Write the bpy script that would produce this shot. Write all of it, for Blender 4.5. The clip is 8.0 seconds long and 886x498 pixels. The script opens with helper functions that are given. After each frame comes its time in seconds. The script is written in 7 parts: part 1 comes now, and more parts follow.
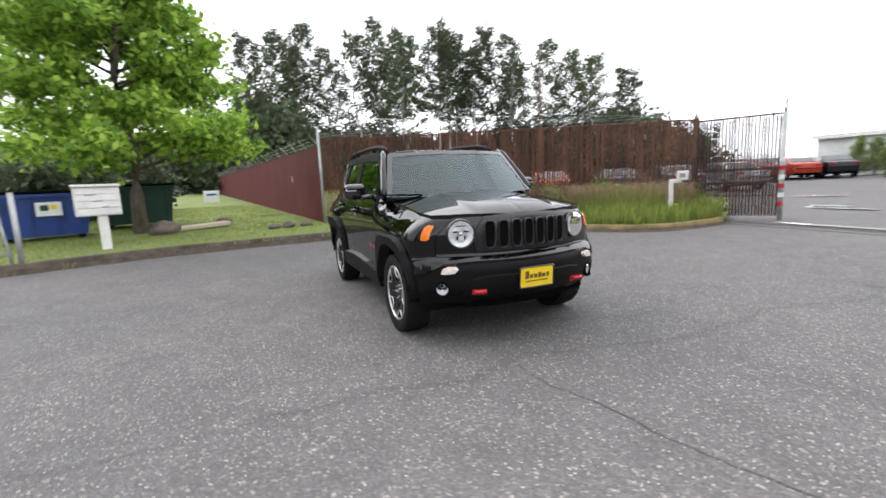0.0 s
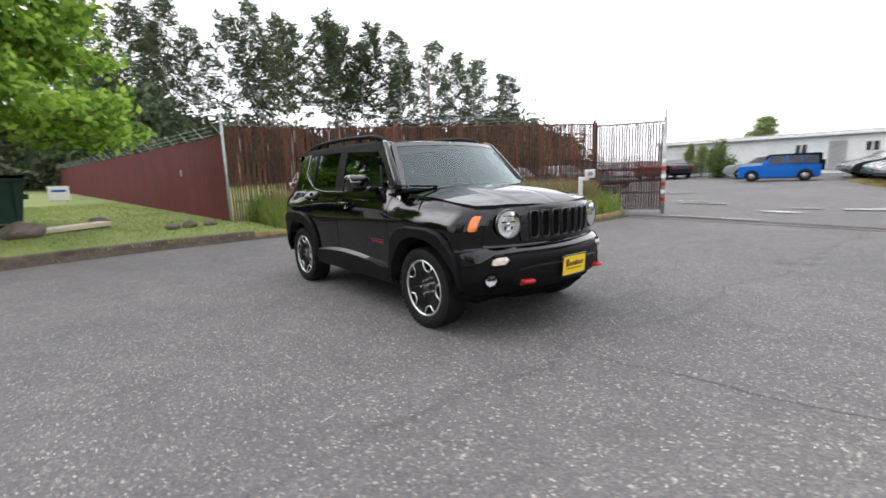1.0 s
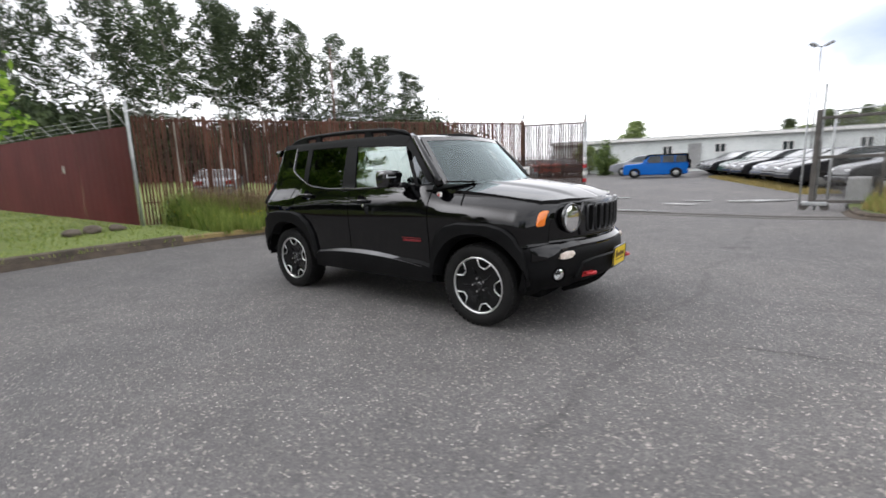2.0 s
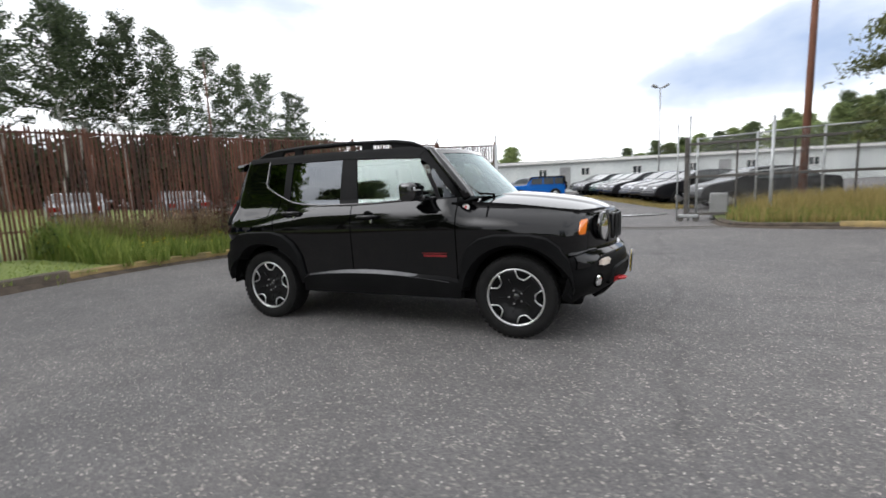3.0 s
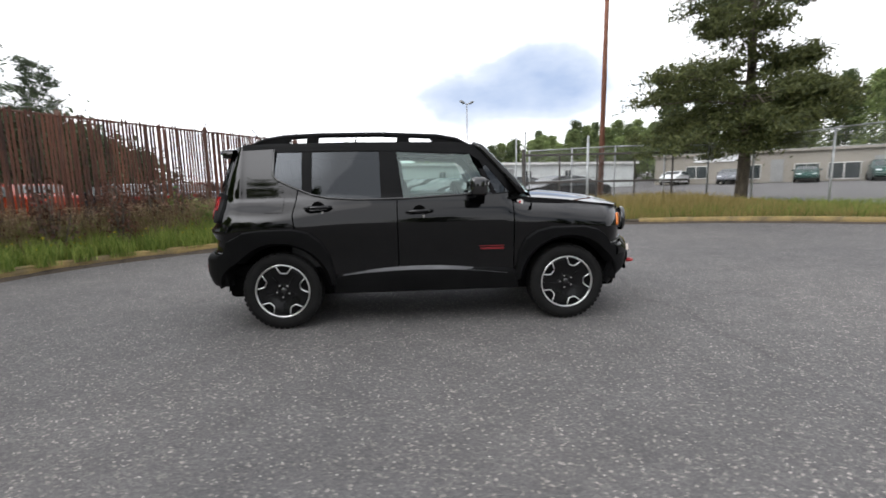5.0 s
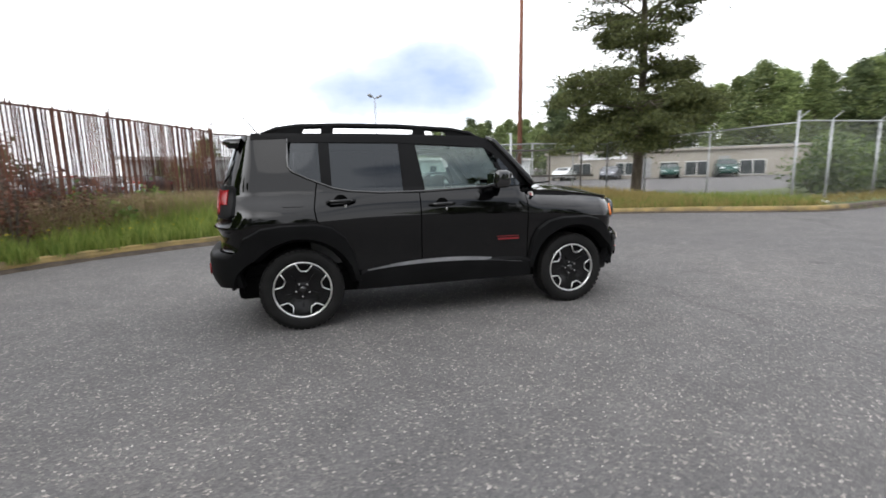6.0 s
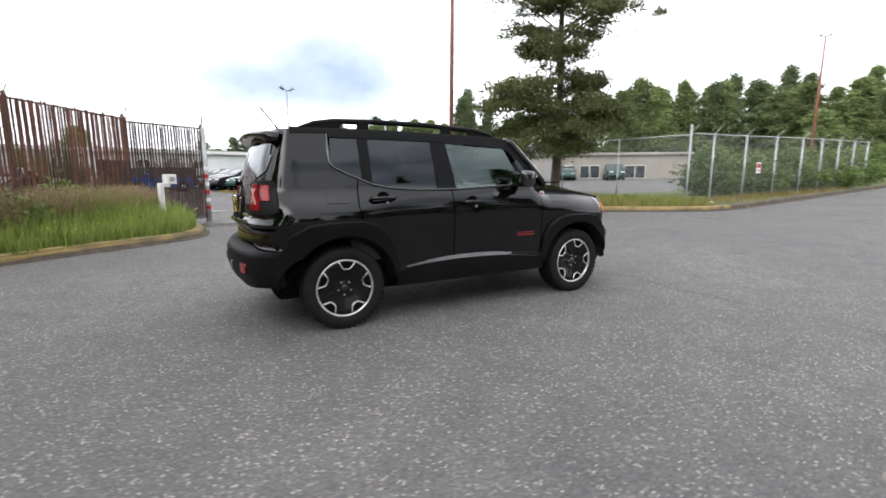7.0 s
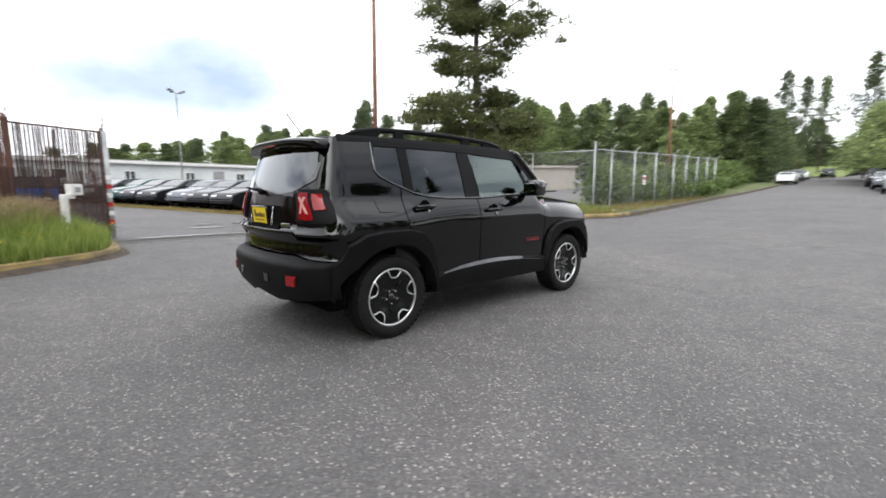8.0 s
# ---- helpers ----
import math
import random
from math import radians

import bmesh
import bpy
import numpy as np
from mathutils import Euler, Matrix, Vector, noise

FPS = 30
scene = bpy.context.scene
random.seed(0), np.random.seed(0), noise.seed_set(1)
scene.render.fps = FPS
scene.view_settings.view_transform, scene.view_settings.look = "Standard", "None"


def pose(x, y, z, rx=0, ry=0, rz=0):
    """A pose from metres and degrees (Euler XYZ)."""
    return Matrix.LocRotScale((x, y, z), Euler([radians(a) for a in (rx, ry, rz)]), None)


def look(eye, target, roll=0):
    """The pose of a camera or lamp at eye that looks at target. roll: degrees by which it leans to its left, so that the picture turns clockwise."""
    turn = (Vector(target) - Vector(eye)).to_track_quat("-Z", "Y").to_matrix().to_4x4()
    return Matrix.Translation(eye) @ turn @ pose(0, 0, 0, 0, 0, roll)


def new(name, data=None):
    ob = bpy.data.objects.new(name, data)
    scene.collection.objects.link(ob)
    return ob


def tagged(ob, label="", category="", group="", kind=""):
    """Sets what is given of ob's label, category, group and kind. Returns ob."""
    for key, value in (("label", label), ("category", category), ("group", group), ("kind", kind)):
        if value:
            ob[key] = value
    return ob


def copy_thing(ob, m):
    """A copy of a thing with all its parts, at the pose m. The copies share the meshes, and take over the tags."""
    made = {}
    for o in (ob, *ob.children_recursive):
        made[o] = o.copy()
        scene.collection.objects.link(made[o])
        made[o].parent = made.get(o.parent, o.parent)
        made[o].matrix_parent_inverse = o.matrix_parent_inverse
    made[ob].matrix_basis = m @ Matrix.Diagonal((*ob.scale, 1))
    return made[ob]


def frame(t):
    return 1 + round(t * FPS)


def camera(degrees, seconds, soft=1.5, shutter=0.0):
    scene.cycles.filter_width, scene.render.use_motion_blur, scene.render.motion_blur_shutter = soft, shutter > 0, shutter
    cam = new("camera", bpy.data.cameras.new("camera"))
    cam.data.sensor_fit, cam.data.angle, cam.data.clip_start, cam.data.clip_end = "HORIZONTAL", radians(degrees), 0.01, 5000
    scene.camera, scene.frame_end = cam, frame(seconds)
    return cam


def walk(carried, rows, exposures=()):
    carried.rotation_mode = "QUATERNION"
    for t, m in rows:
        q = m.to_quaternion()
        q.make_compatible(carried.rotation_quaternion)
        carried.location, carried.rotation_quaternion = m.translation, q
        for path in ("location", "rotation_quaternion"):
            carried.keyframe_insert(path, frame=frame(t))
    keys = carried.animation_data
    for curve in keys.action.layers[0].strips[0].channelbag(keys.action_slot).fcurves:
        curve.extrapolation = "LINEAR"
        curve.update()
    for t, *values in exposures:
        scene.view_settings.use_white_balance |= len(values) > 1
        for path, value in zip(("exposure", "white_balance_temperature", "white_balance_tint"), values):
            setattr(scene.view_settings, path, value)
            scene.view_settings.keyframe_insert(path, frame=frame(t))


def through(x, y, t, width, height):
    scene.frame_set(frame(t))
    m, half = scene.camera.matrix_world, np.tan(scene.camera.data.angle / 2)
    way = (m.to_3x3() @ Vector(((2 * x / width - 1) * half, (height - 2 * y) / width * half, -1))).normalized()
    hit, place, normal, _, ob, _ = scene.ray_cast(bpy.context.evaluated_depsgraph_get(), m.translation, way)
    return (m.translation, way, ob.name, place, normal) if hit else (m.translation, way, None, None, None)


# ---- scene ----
cam = camera(89.4, 8.0, soft=1.6, shutter=0.5)
PATH = [
    (0, (5.011, -2.002, 1.284), (3.191, -1.225, 0.993), -2.6),
    (0.5, (4.697, -2.56, 1.28), (3.004, -1.532, 1.002), -2.5),
    (1, (4.272, -3.041, 1.267), (2.728, -1.809, 0.948), -2.0),
    (1.5, (3.799, -3.498, 1.27), (2.416, -2.084, 0.977), -2.0),
    (1.7, (3.601, -3.664, 1.289), (2.277, -2.2, 0.969), -2.1),
    (2.8, (2.351, -4.304, 1.279), (1.506, -2.515, 0.993), -2.2),
    (3, (2.127, -4.387, 1.24), (1.363, -2.557, 0.978), -2.5),
    (3.5, (1.559, -4.595, 1.279), (1.021, -2.681, 1.061), -1.2),
    (4, (1.033, -4.752, 1.27), (0.685, -2.795, 1.046), -1.7),
    (4.5, (0.475, -4.824, 1.266), (0.366, -2.843, 1.01), -1.3),
    (4.7, (0.244, -4.865, 1.234), (0.238, -2.883, 0.965), -1.4),
    (5.8, (-0.998, -4.759, 1.27), (-0.538, -2.836, 0.968), -0.7),
    (6, (-1.213, -4.728, 1.24), (-0.642, -2.836, 0.933), -1.1),
    (6.5, (-1.763, -4.584, 1.224), (-0.982, -2.767, 0.927), -0.0),
    (7, (-2.342, -4.408, 1.245), (-1.375, -2.685, 0.93), -0.0),
    (7.5, (-2.879, -4.123, 1.232), (-1.755, -2.498, 0.924), -0.7),
    (8, (-3.419, -3.797, 1.224), (-2.074, -2.34, 0.958), -0.0),
]
walk(cam, [(t, look(eye, target, roll)) for t, eye, target, roll in PATH], exposures=[(0.0, 0.27, 6280, 13.0), (1.5, 0.04, 6280, 13.0), (3.0, -0.15, 6280, 11.0), (4.5, -0.23, 6280, 11.5), (6.0, 0.0, 6280, 11.0), (8.0, 0.14, 6280, 11.0)])

# ---- world and light ----
SUN_EL, SUN_AZ = 40.0, 229.0
world = bpy.data.worlds.new("sky")
scene.world = world
world.use_nodes = True
nt = world.node_tree
nt.nodes.clear()
sky = nt.nodes.new("ShaderNodeTexSky")
sky.sky_type, sky.sun_disc = "NISHITA", False
sky.sun_elevation, sky.sun_rotation = radians(SUN_EL), radians(SUN_AZ)
lk = nt.links.new


def sky_node(kind, op=None, **values):
    n = nt.nodes.new("ShaderNode" + kind)
    if op:
        n.operation = op
    for key, v in values.items():
        n.inputs[int(key[1:])].default_value = v
    return n


tc = sky_node("TexCoord")
mp = sky_node("Mapping")
mp.inputs["Scale"].default_value = (1.0, 1.0, 2.6)
mp.inputs["Location"].default_value = (-3.811, -7.143, -5.178)
cl = sky_node("TexNoise")
cl.inputs["Scale"].default_value, cl.inputs["Detail"].default_value, cl.inputs["Roughness"].default_value = 1.7, 7.0, 0.5
lk(tc.outputs["Generated"], mp.inputs["Vector"])
lk(mp.outputs["Vector"], cl.inputs["Vector"])
# a long blue-grey cloud base low over the lot
off = sky_node("VectorMath", "SUBTRACT", i1=(0.19, 0.965, 0.19))
wide = sky_node("VectorMath", "MULTIPLY", i1=(1 / 0.25, 1 / 0.5, 1 / 0.085))
far = sky_node("VectorMath", "LENGTH")
base = sky_node("MapRange", i1=1.7, i2=0.0, i3=0.0, i4=0.33)
base.interpolation_type = "SMOOTHSTEP"
thin = sky_node("Math", "SUBTRACT")
# ragged edges
rag = sky_node("TexNoise")
rag.inputs["Scale"].default_value, rag.inputs["Detail"].default_value = 5.0, 6.0
torn = sky_node("VectorMath", "MULTIPLY_ADD", i1=(0.45, 0.45, 0.16), i2=(-0.225, -0.225, -0.08))
frayed = sky_node("VectorMath", "ADD")
lk(tc.outputs["Generated"], rag.inputs["Vector"])
lk(rag.outputs["Color"], torn.inputs[0])
lk(torn.outputs["Vector"], frayed.inputs[0])
lk(tc.outputs["Generated"], frayed.inputs[1])
lk(frayed.outputs["Vector"], off.inputs[0])
lk(off.outputs["Vector"], wide.inputs[0])
lk(wide.outputs["Vector"], far.inputs[0])
lk(far.outputs["Value"], base.inputs[0])
lk(cl.outputs["Fac"], thin.inputs[0])
lk(base.outputs["Result"], thin.inputs[1])
rp = sky_node("ValToRGB")
rp.color_ramp.elements[0].position, rp.color_ramp.elements[0].color = 0.17, (0.62, 0.76, 1.02, 1)
rp.color_ramp.elements[1].position, rp.color_ramp.elements[1].color = 0.45, (2.35, 2.35, 2.35, 1)
grey = rp.color_ramp.elements.new(0.31)
grey.color = (1.05, 1.14, 1.27, 1)
lk(thin.outputs[0], rp.inputs["Fac"])
# thin cloud glows round the hidden sun
toward = sky_node("VectorMath", "DOT_PRODUCT", i1=(math.sin(radians(SUN_AZ)) * math.cos(radians(SUN_EL)), math.cos(radians(SUN_AZ)) * math.cos(radians(SUN_EL)), math.sin(radians(SUN_EL))))
glow = sky_node("MapRange", i1=0.88, i2=1.0, i3=1.0, i4=3.4)
glow.interpolation_type = "SMOOTHSTEP"
lit = sky_node("VectorMath", "SCALE")
lk(tc.outputs["Generated"], toward.inputs[0])
lk(toward.outputs["Value"], glow.inputs[0])
lk(rp.outputs["Color"], lit.inputs[0])
lk(glow.outputs["Result"], lit.inputs["Scale"])
scl = sky_node("VectorMath", "SCALE")
scl.inputs["Scale"].default_value = 0.10
mx = sky_node("Mix")
mx.data_type = "RGBA"
mx.inputs["Factor"].default_value = 0.93
bg = sky_node("Background")
wo = sky_node("OutputWorld")
lk(sky.outputs["Color"], scl.inputs[0])
lk(scl.outputs["Vector"], mx.inputs["A"])
# the overcast thickens towards the south
south = sky_node("SeparateXYZ")
thick = sky_node("MapRange", i1=-0.85, i2=0.25, i3=0.66, i4=0.98)
veil = sky_node("VectorMath", "SCALE")
lk(tc.outputs["Generated"], south.inputs[0])
lk(south.outputs["Y"], thick.inputs[0])
lk(lit.outputs["Vector"], veil.inputs[0])
lk(thick.outputs["Result"], veil.inputs["Scale"])
lk(veil.outputs["Vector"], mx.inputs["B"])
lk(mx.outputs["Result"], bg.inputs["Color"])
lk(bg.outputs["Background"], wo.inputs["Surface"])

sun = new("sun", bpy.data.lights.new("sun", "SUN"))
sun.data.energy, sun.data.angle, sun.data.color = 0.6, radians(60), (1.0, 0.95, 0.88)
sun.matrix_world = look((0, 0, 0), (-math.sin(radians(SUN_AZ)) * math.cos(radians(SUN_EL)), -math.cos(radians(SUN_AZ)) * math.cos(radians(SUN_EL)), -math.sin(radians(SUN_EL))))


# ---- materials ----
def mat(name, c1, c2=None, scale=8.0, rough=0.6, metal=0.0, bump=0.0, coat=0.0, fine=None, vary=0.0, trans=0.0, spec=0.5, stretch=(1, 1, 1), lo=0.35, hi=0.65, world_space=False):
    """Principled surface with colour drift at two scales, grain relief and, with vary, a drift from object to object."""
    m = bpy.data.materials.new(name)
    m.use_nodes = True
    t = m.node_tree
    b = t.nodes["Principled BSDF"]
    b.inputs["Roughness"].default_value, b.inputs["Metallic"].default_value = rough, metal
    b.inputs["Coat Weight"].default_value, b.inputs["Coat Roughness"].default_value = coat, 0.03
    b.inputs["Specular IOR Level"].default_value = spec
    b.inputs["Transmission Weight"].default_value = trans
    c2 = c2 or c1
    co = t.nodes.new("ShaderNodeTexCoord")
    mp = t.nodes.new("ShaderNodeMapping")
    mp.inputs["Scale"].default_value = stretch
    t.links.new(co.outputs["Object"], mp.inputs["Vector"])
    if world_space:
        ge = t.nodes.new("ShaderNodeNewGeometry")
        t.links.new(ge.outputs["Position"], mp.inputs["Vector"])
    oi = t.nodes.new("ShaderNodeObjectInfo")
    off = t.nodes.new("ShaderNodeVectorMath")
    off.operation = "ADD"
    sc = t.nodes.new("ShaderNodeMath")
    sc.operation = "MULTIPLY"
    sc.inputs[1].default_value = 37.0 if vary and not world_space else 0.0
    t.links.new(oi.outputs["Random"], sc.inputs[0])
    t.links.new(mp.outputs["Vector"], off.inputs[0])
    t.links.new(sc.outputs[0], off.inputs[1])
    n1 = t.nodes.new("ShaderNodeTexNoise")
    n1.inputs["Scale"].default_value, n1.inputs["Detail"].default_value = scale, 6
    n2 = t.nodes.new("ShaderNodeTexNoise")
    n2.inputs["Scale"].default_value, n2.inputs["Detail"].default_value = fine or scale * 9, 4
    for n in (n1, n2):
        t.links.new(off.outputs["Vector"], n.inputs["Vector"])
    mixn = t.nodes.new("ShaderNodeMath")
    mixn.operation = "MULTIPLY_ADD"
    mixn.inputs[1].default_value = 0.35
    t.links.new(n2.outputs["Fac"], mixn.inputs[0])
    m2 = t.nodes.new("ShaderNodeMath")
    m2.operation = "MULTIPLY"
    m2.inputs[1].default_value = 0.65
    t.links.new(n1.outputs["Fac"], m2.inputs[0])
    t.links.new(m2.outputs[0], mixn.inputs[2])
    r = t.nodes.new("ShaderNodeValToRGB")
    r.color_ramp.elements[0].position, r.color_ramp.elements[0].color = lo, (*c1, 1)
    r.color_ramp.elements[1].position, r.color_ramp.elements[1].color = hi, (*c2, 1)
    t.links.new(mixn.outputs[0], r.inputs["Fac"])
    out = r.outputs["Color"]
    if vary:
        hs = t.nodes.new("ShaderNodeHueSaturation")
        mr = t.nodes.new("ShaderNodeMapRange")
        mr.inputs["To Min"].default_value, mr.inputs["To Max"].default_value = 1 - vary, 1 + vary
        t.links.new(oi.outputs["Random"], mr.inputs["Value"])
        t.links.new(mr.outputs["Result"], hs.inputs["Value"])
        t.links.new(out, hs.inputs["Color"])
        out = hs.outputs["Color"]
    t.links.new(out, b.inputs["Base Color"])
    if bump:
        bp = t.nodes.new("ShaderNodeBump")
        bp.inputs["Strength"].default_value, bp.inputs["Distance"].default_value = bump, 0.01
        t.links.new(n2.outputs["Fac"], bp.inputs["Height"])
        t.links.new(bp.outputs["Normal"], b.inputs["Normal"])
    return m


def leafy(name, c1, c2, through=0.35, rough=0.5):
    """Leaf surface: each leaf has its own shade, and some light passes through."""
    m = bpy.data.materials.new(name)
    m.use_nodes = True
    t = m.node_tree
    b, o = t.nodes["Principled BSDF"], t.nodes["Material Output"]
    b.inputs["Roughness"].default_value = rough
    b.inputs["Specular IOR Level"].default_value = 0.3
    g, oi = t.nodes.new("ShaderNodeNewGeometry"), t.nodes.new("ShaderNodeObjectInfo")
    r = t.nodes.new("ShaderNodeValToRGB")
    r.color_ramp.elements[0].color, r.color_ramp.elements[1].color = (*c1, 1), (*c2, 1)
    t.links.new(g.outputs["Random Per Island"], r.inputs["Fac"])
    hs = t.nodes.new("ShaderNodeHueSaturation")
    mr = t.nodes.new("ShaderNodeMapRange")
    mr.inputs["To Min"].default_value, mr.inputs["To Max"].default_value = 0.68, 1.28
    t.links.new(oi.outputs["Random"], mr.inputs["Value"])
    t.links.new(mr.outputs["Result"], hs.inputs["Value"])
    t.links.new(r.outputs["Color"], hs.inputs["Color"])
    t.links.new(hs.outputs["Color"], b.inputs["Base Color"])
    tr = t.nodes.new("ShaderNodeBsdfTranslucent")
    t.links.new(hs.outputs["Color"], tr.inputs["Color"])
    mi = t.nodes.new("ShaderNodeMixShader")
    mi.inputs["Fac"].default_value = through
    t.links.new(b.outputs[0], mi.inputs[1])
    t.links.new(tr.outputs[0], mi.inputs[2])
    t.links.new(mi.outputs[0], o.inputs["Surface"])
    return m


def pane(name, tint, ior=1.5, rough=0.0, gloss=(1, 1, 1)):
    """Thin sheet of glass: tinted see-through with a Fresnel gloss."""
    m = bpy.data.materials.new(name)
    m.use_nodes = True
    t = m.node_tree
    t.nodes.remove(t.nodes["Principled BSDF"])
    tr, gl, fr, mi = (t.nodes.new("ShaderNode" + k) for k in ("BsdfTransparent", "BsdfGlossy", "Fresnel", "MixShader"))
    tr.inputs["Color"].default_value = (*tint, 1)
    gl.inputs["Roughness"].default_value = rough
    gl.inputs["Color"].default_value = (*gloss, 1)
    fr.inputs["IOR"].default_value = ior
    t.links.new(fr.outputs[0], mi.inputs["Fac"])
    t.links.new(tr.outputs[0], mi.inputs[1])
    t.links.new(gl.outputs[0], mi.inputs[2])
    t.links.new(mi.outputs[0], t.nodes["Material Output"].inputs["Surface"])
    return m


def asphalt(name):
    """Worn grey asphalt: pale aggregate, tar between, stains and a few crack lines."""
    m = bpy.data.materials.new(name)
    m.use_nodes = True
    t = m.node_tree
    b = t.nodes["Principled BSDF"]
    b.inputs["Roughness"].default_value = 0.82
    b.inputs["Specular IOR Level"].default_value = 0.35
    g = t.nodes.new("ShaderNodeNewGeometry")
    def noise_node(scale, detail, rough=0.5):
        n = t.nodes.new("ShaderNodeTexNoise")
        n.inputs["Scale"].default_value, n.inputs["Detail"].default_value, n.inputs["Roughness"].default_value = scale, detail, rough
        t.links.new(g.outputs["Position"], n.inputs["Vector"])
        return n
    def ramp(sock, stops):
        r = t.nodes.new("ShaderNodeValToRGB")
        while len(r.color_ramp.elements) < len(stops):
            r.color_ramp.elements.new(0.5)
        for e, (p, c) in zip(r.color_ramp.elements, stops):
            e.position, e.color = p, (*c, 1) if len(c) == 3 else c
        t.links.new(sock, r.inputs["Fac"])
        return r.outputs["Color"]
    def blend(kind, fac, a, bb):
        x = t.nodes.new("ShaderNodeMix")
        x.data_type, x.blend_type = "RGBA", kind
        if isinstance(fac, float):
            x.inputs["Factor"].default_value = fac
        else:
            t.links.new(fac, x.inputs["Factor"])
        for s, v in (("A", a), ("B", bb)):
            if isinstance(v, tuple):
                x.inputs[s].default_value = (*v, 1)
            else:
                t.links.new(v, x.inputs[s])
        return x.outputs["Result"]
    vo = t.nodes.new("ShaderNodeTexVoronoi")
    vo.inputs["Scale"].default_value = 75.0
    t.links.new(g.outputs["Position"], vo.inputs["Vector"])
    sep = t.nodes.new("ShaderNodeSeparateColor")
    t.links.new(vo.outputs["Color"], sep.inputs["Color"])
    stones = ramp(sep.outputs["Red"], [(0.0, (0.080, 0.078, 0.078)), (0.55, (0.108, 0.105, 0.104)), (0.90, (0.138, 0.132, 0.128)), (0.975, (0.23, 0.21, 0.195)), (1.0, (0.33, 0.30, 0.28))])
    vg = t.nodes.new("ShaderNodeTexVoronoi")
    vg.inputs["Scale"].default_value = 44.0
    t.links.new(g.outputs["Position"], vg.inputs["Vector"])
    sg = t.nodes.new("ShaderNodeSeparateColor")
    t.links.new(vg.outputs["Color"], sg.inputs["Color"])
    pick = t.nodes.new("ShaderNodeMath")
    pick.operation = "GREATER_THAN"
    pick.inputs[1].default_value = 0.945
    t.links.new(sg.outputs["Green"], pick.inputs[0])
    near = t.nodes.new("ShaderNodeMath")
    near.operation = "LESS_THAN"
    near.inputs[1].default_value = 0.26
    t.links.new(vg.outputs["Distance"], near.inputs[0])
    both = t.nodes.new("ShaderNodeMath")
    both.operation = "MULTIPLY"
    t.links.new(pick.outputs[0], both.inputs[0])
    t.links.new(near.outputs[0], both.inputs[1])
    col = blend("MIX", both.outputs[0], stones, (0.40, 0.375, 0.35))
    grit = noise_node(210, 2, 0.7)
    col = blend("MULTIPLY", 1.0, col, ramp(grit.outputs["Fac"], [(0.32, (0.72, 0.72, 0.72)), (0.68, (1.28, 1.28, 1.28))]))
    big = noise_node(0.35, 5)
    col = blend("MULTIPLY", 1.0, col, ramp(big.outputs["Fac"], [(0.3, (0.86, 0.86, 0.87)), (0.7, (1.10, 1.08, 1.06))]))
    mid = noise_node(2.6, 6, 0.6)
    col = blend("MULTIPLY", 1.0, col, ramp(mid.outputs["Fac"], [(0.3, (0.85, 0.85, 0.85)), (0.62, (1.05, 1.05, 1.05))]))
    drop = noise_node(0.9, 3)
    col = blend("MULTIPLY", 1.0, col, ramp(drop.outputs["Fac"], [(0.24, (0.62, 0.62, 0.62)), (0.31, (1.0, 1.0, 1.0))]))
    warp = noise_node(0.7, 4)
    add = t.nodes.new("ShaderNodeVectorMath")
    add.operation = "MULTIPLY_ADD"
    add.inputs[1].default_value = (0.9, 0.9, 0.9)
    t.links.new(warp.outputs["Color"], add.inputs[0])
    t.links.new(g.outputs["Position"], add.inputs[2])
    vc = t.nodes.new("ShaderNodeTexVoronoi")
    vc.feature = "DISTANCE_TO_EDGE"
    vc.inputs["Scale"].default_value = 0.075
    t.links.new(add.outputs["Vector"], vc.inputs["Vector"])
    col = blend("MULTIPLY", 1.0, col, ramp(vc.outputs["Distance"], [(0.0, (0.80, 0.80, 0.80)), (0.0015, (1.0, 1.0, 1.0))]))
    t.links.new(col, b.inputs["Base Color"])
    bp = t.nodes.new("ShaderNodeBump")
    bp.inputs["Strength"].default_value, bp.inputs["Distance"].default_value = 0.55, 0.006
    t.links.new(vo.outputs["Distance"], bp.inputs["Height"])
    t.links.new(bp.outputs["Normal"], b.inputs["Normal"])
    return m


M_ASPHALT = asphalt("worn_asphalt")
M_PAINT = mat("black_car_paint", (0.0009, 0.0009, 0.0011), (0.0015, 0.0015, 0.0018), 2.0, rough=0.03, spec=0.5)
M_CLAD = mat("grained_black_plastic", (0.0032, 0.0032, 0.0035), (0.006, 0.006, 0.0064), 6, rough=0.55, bump=0.1, fine=260, spec=0.13)
M_GLOSSBLK = mat("gloss_black_trim", (0.003, 0.003, 0.0035), (0.0045, 0.0045, 0.0045), 5, rough=0.06, spec=0.9, coat=0.4)
M_DARK = mat("matt_black_underside", (0.003, 0.003, 0.003), (0.006, 0.006, 0.006), 9, rough=1.0, spec=0.04)
M_RUBBER = mat("tyre_rubber", (0.008, 0.008, 0.008), (0.015, 0.0145, 0.014), 7, spec=0.14, rough=0.7, bump=0.2, fine=120)
M_RIM = mat("gloss_black_alloy", (0.004, 0.004, 0.0045), (0.007, 0.007, 0.007), 5, rough=0.2, spec=0.28)
M_SILVER = mat("machined_alloy", (0.62, 0.62, 0.61), (0.75, 0.75, 0.74), 20, rough=0.28, metal=0.9)
M_CHROME = mat("chrome", (0.7, 0.7, 0.7), (0.8, 0.8, 0.8), 9, rough=0.08, metal=1.0)
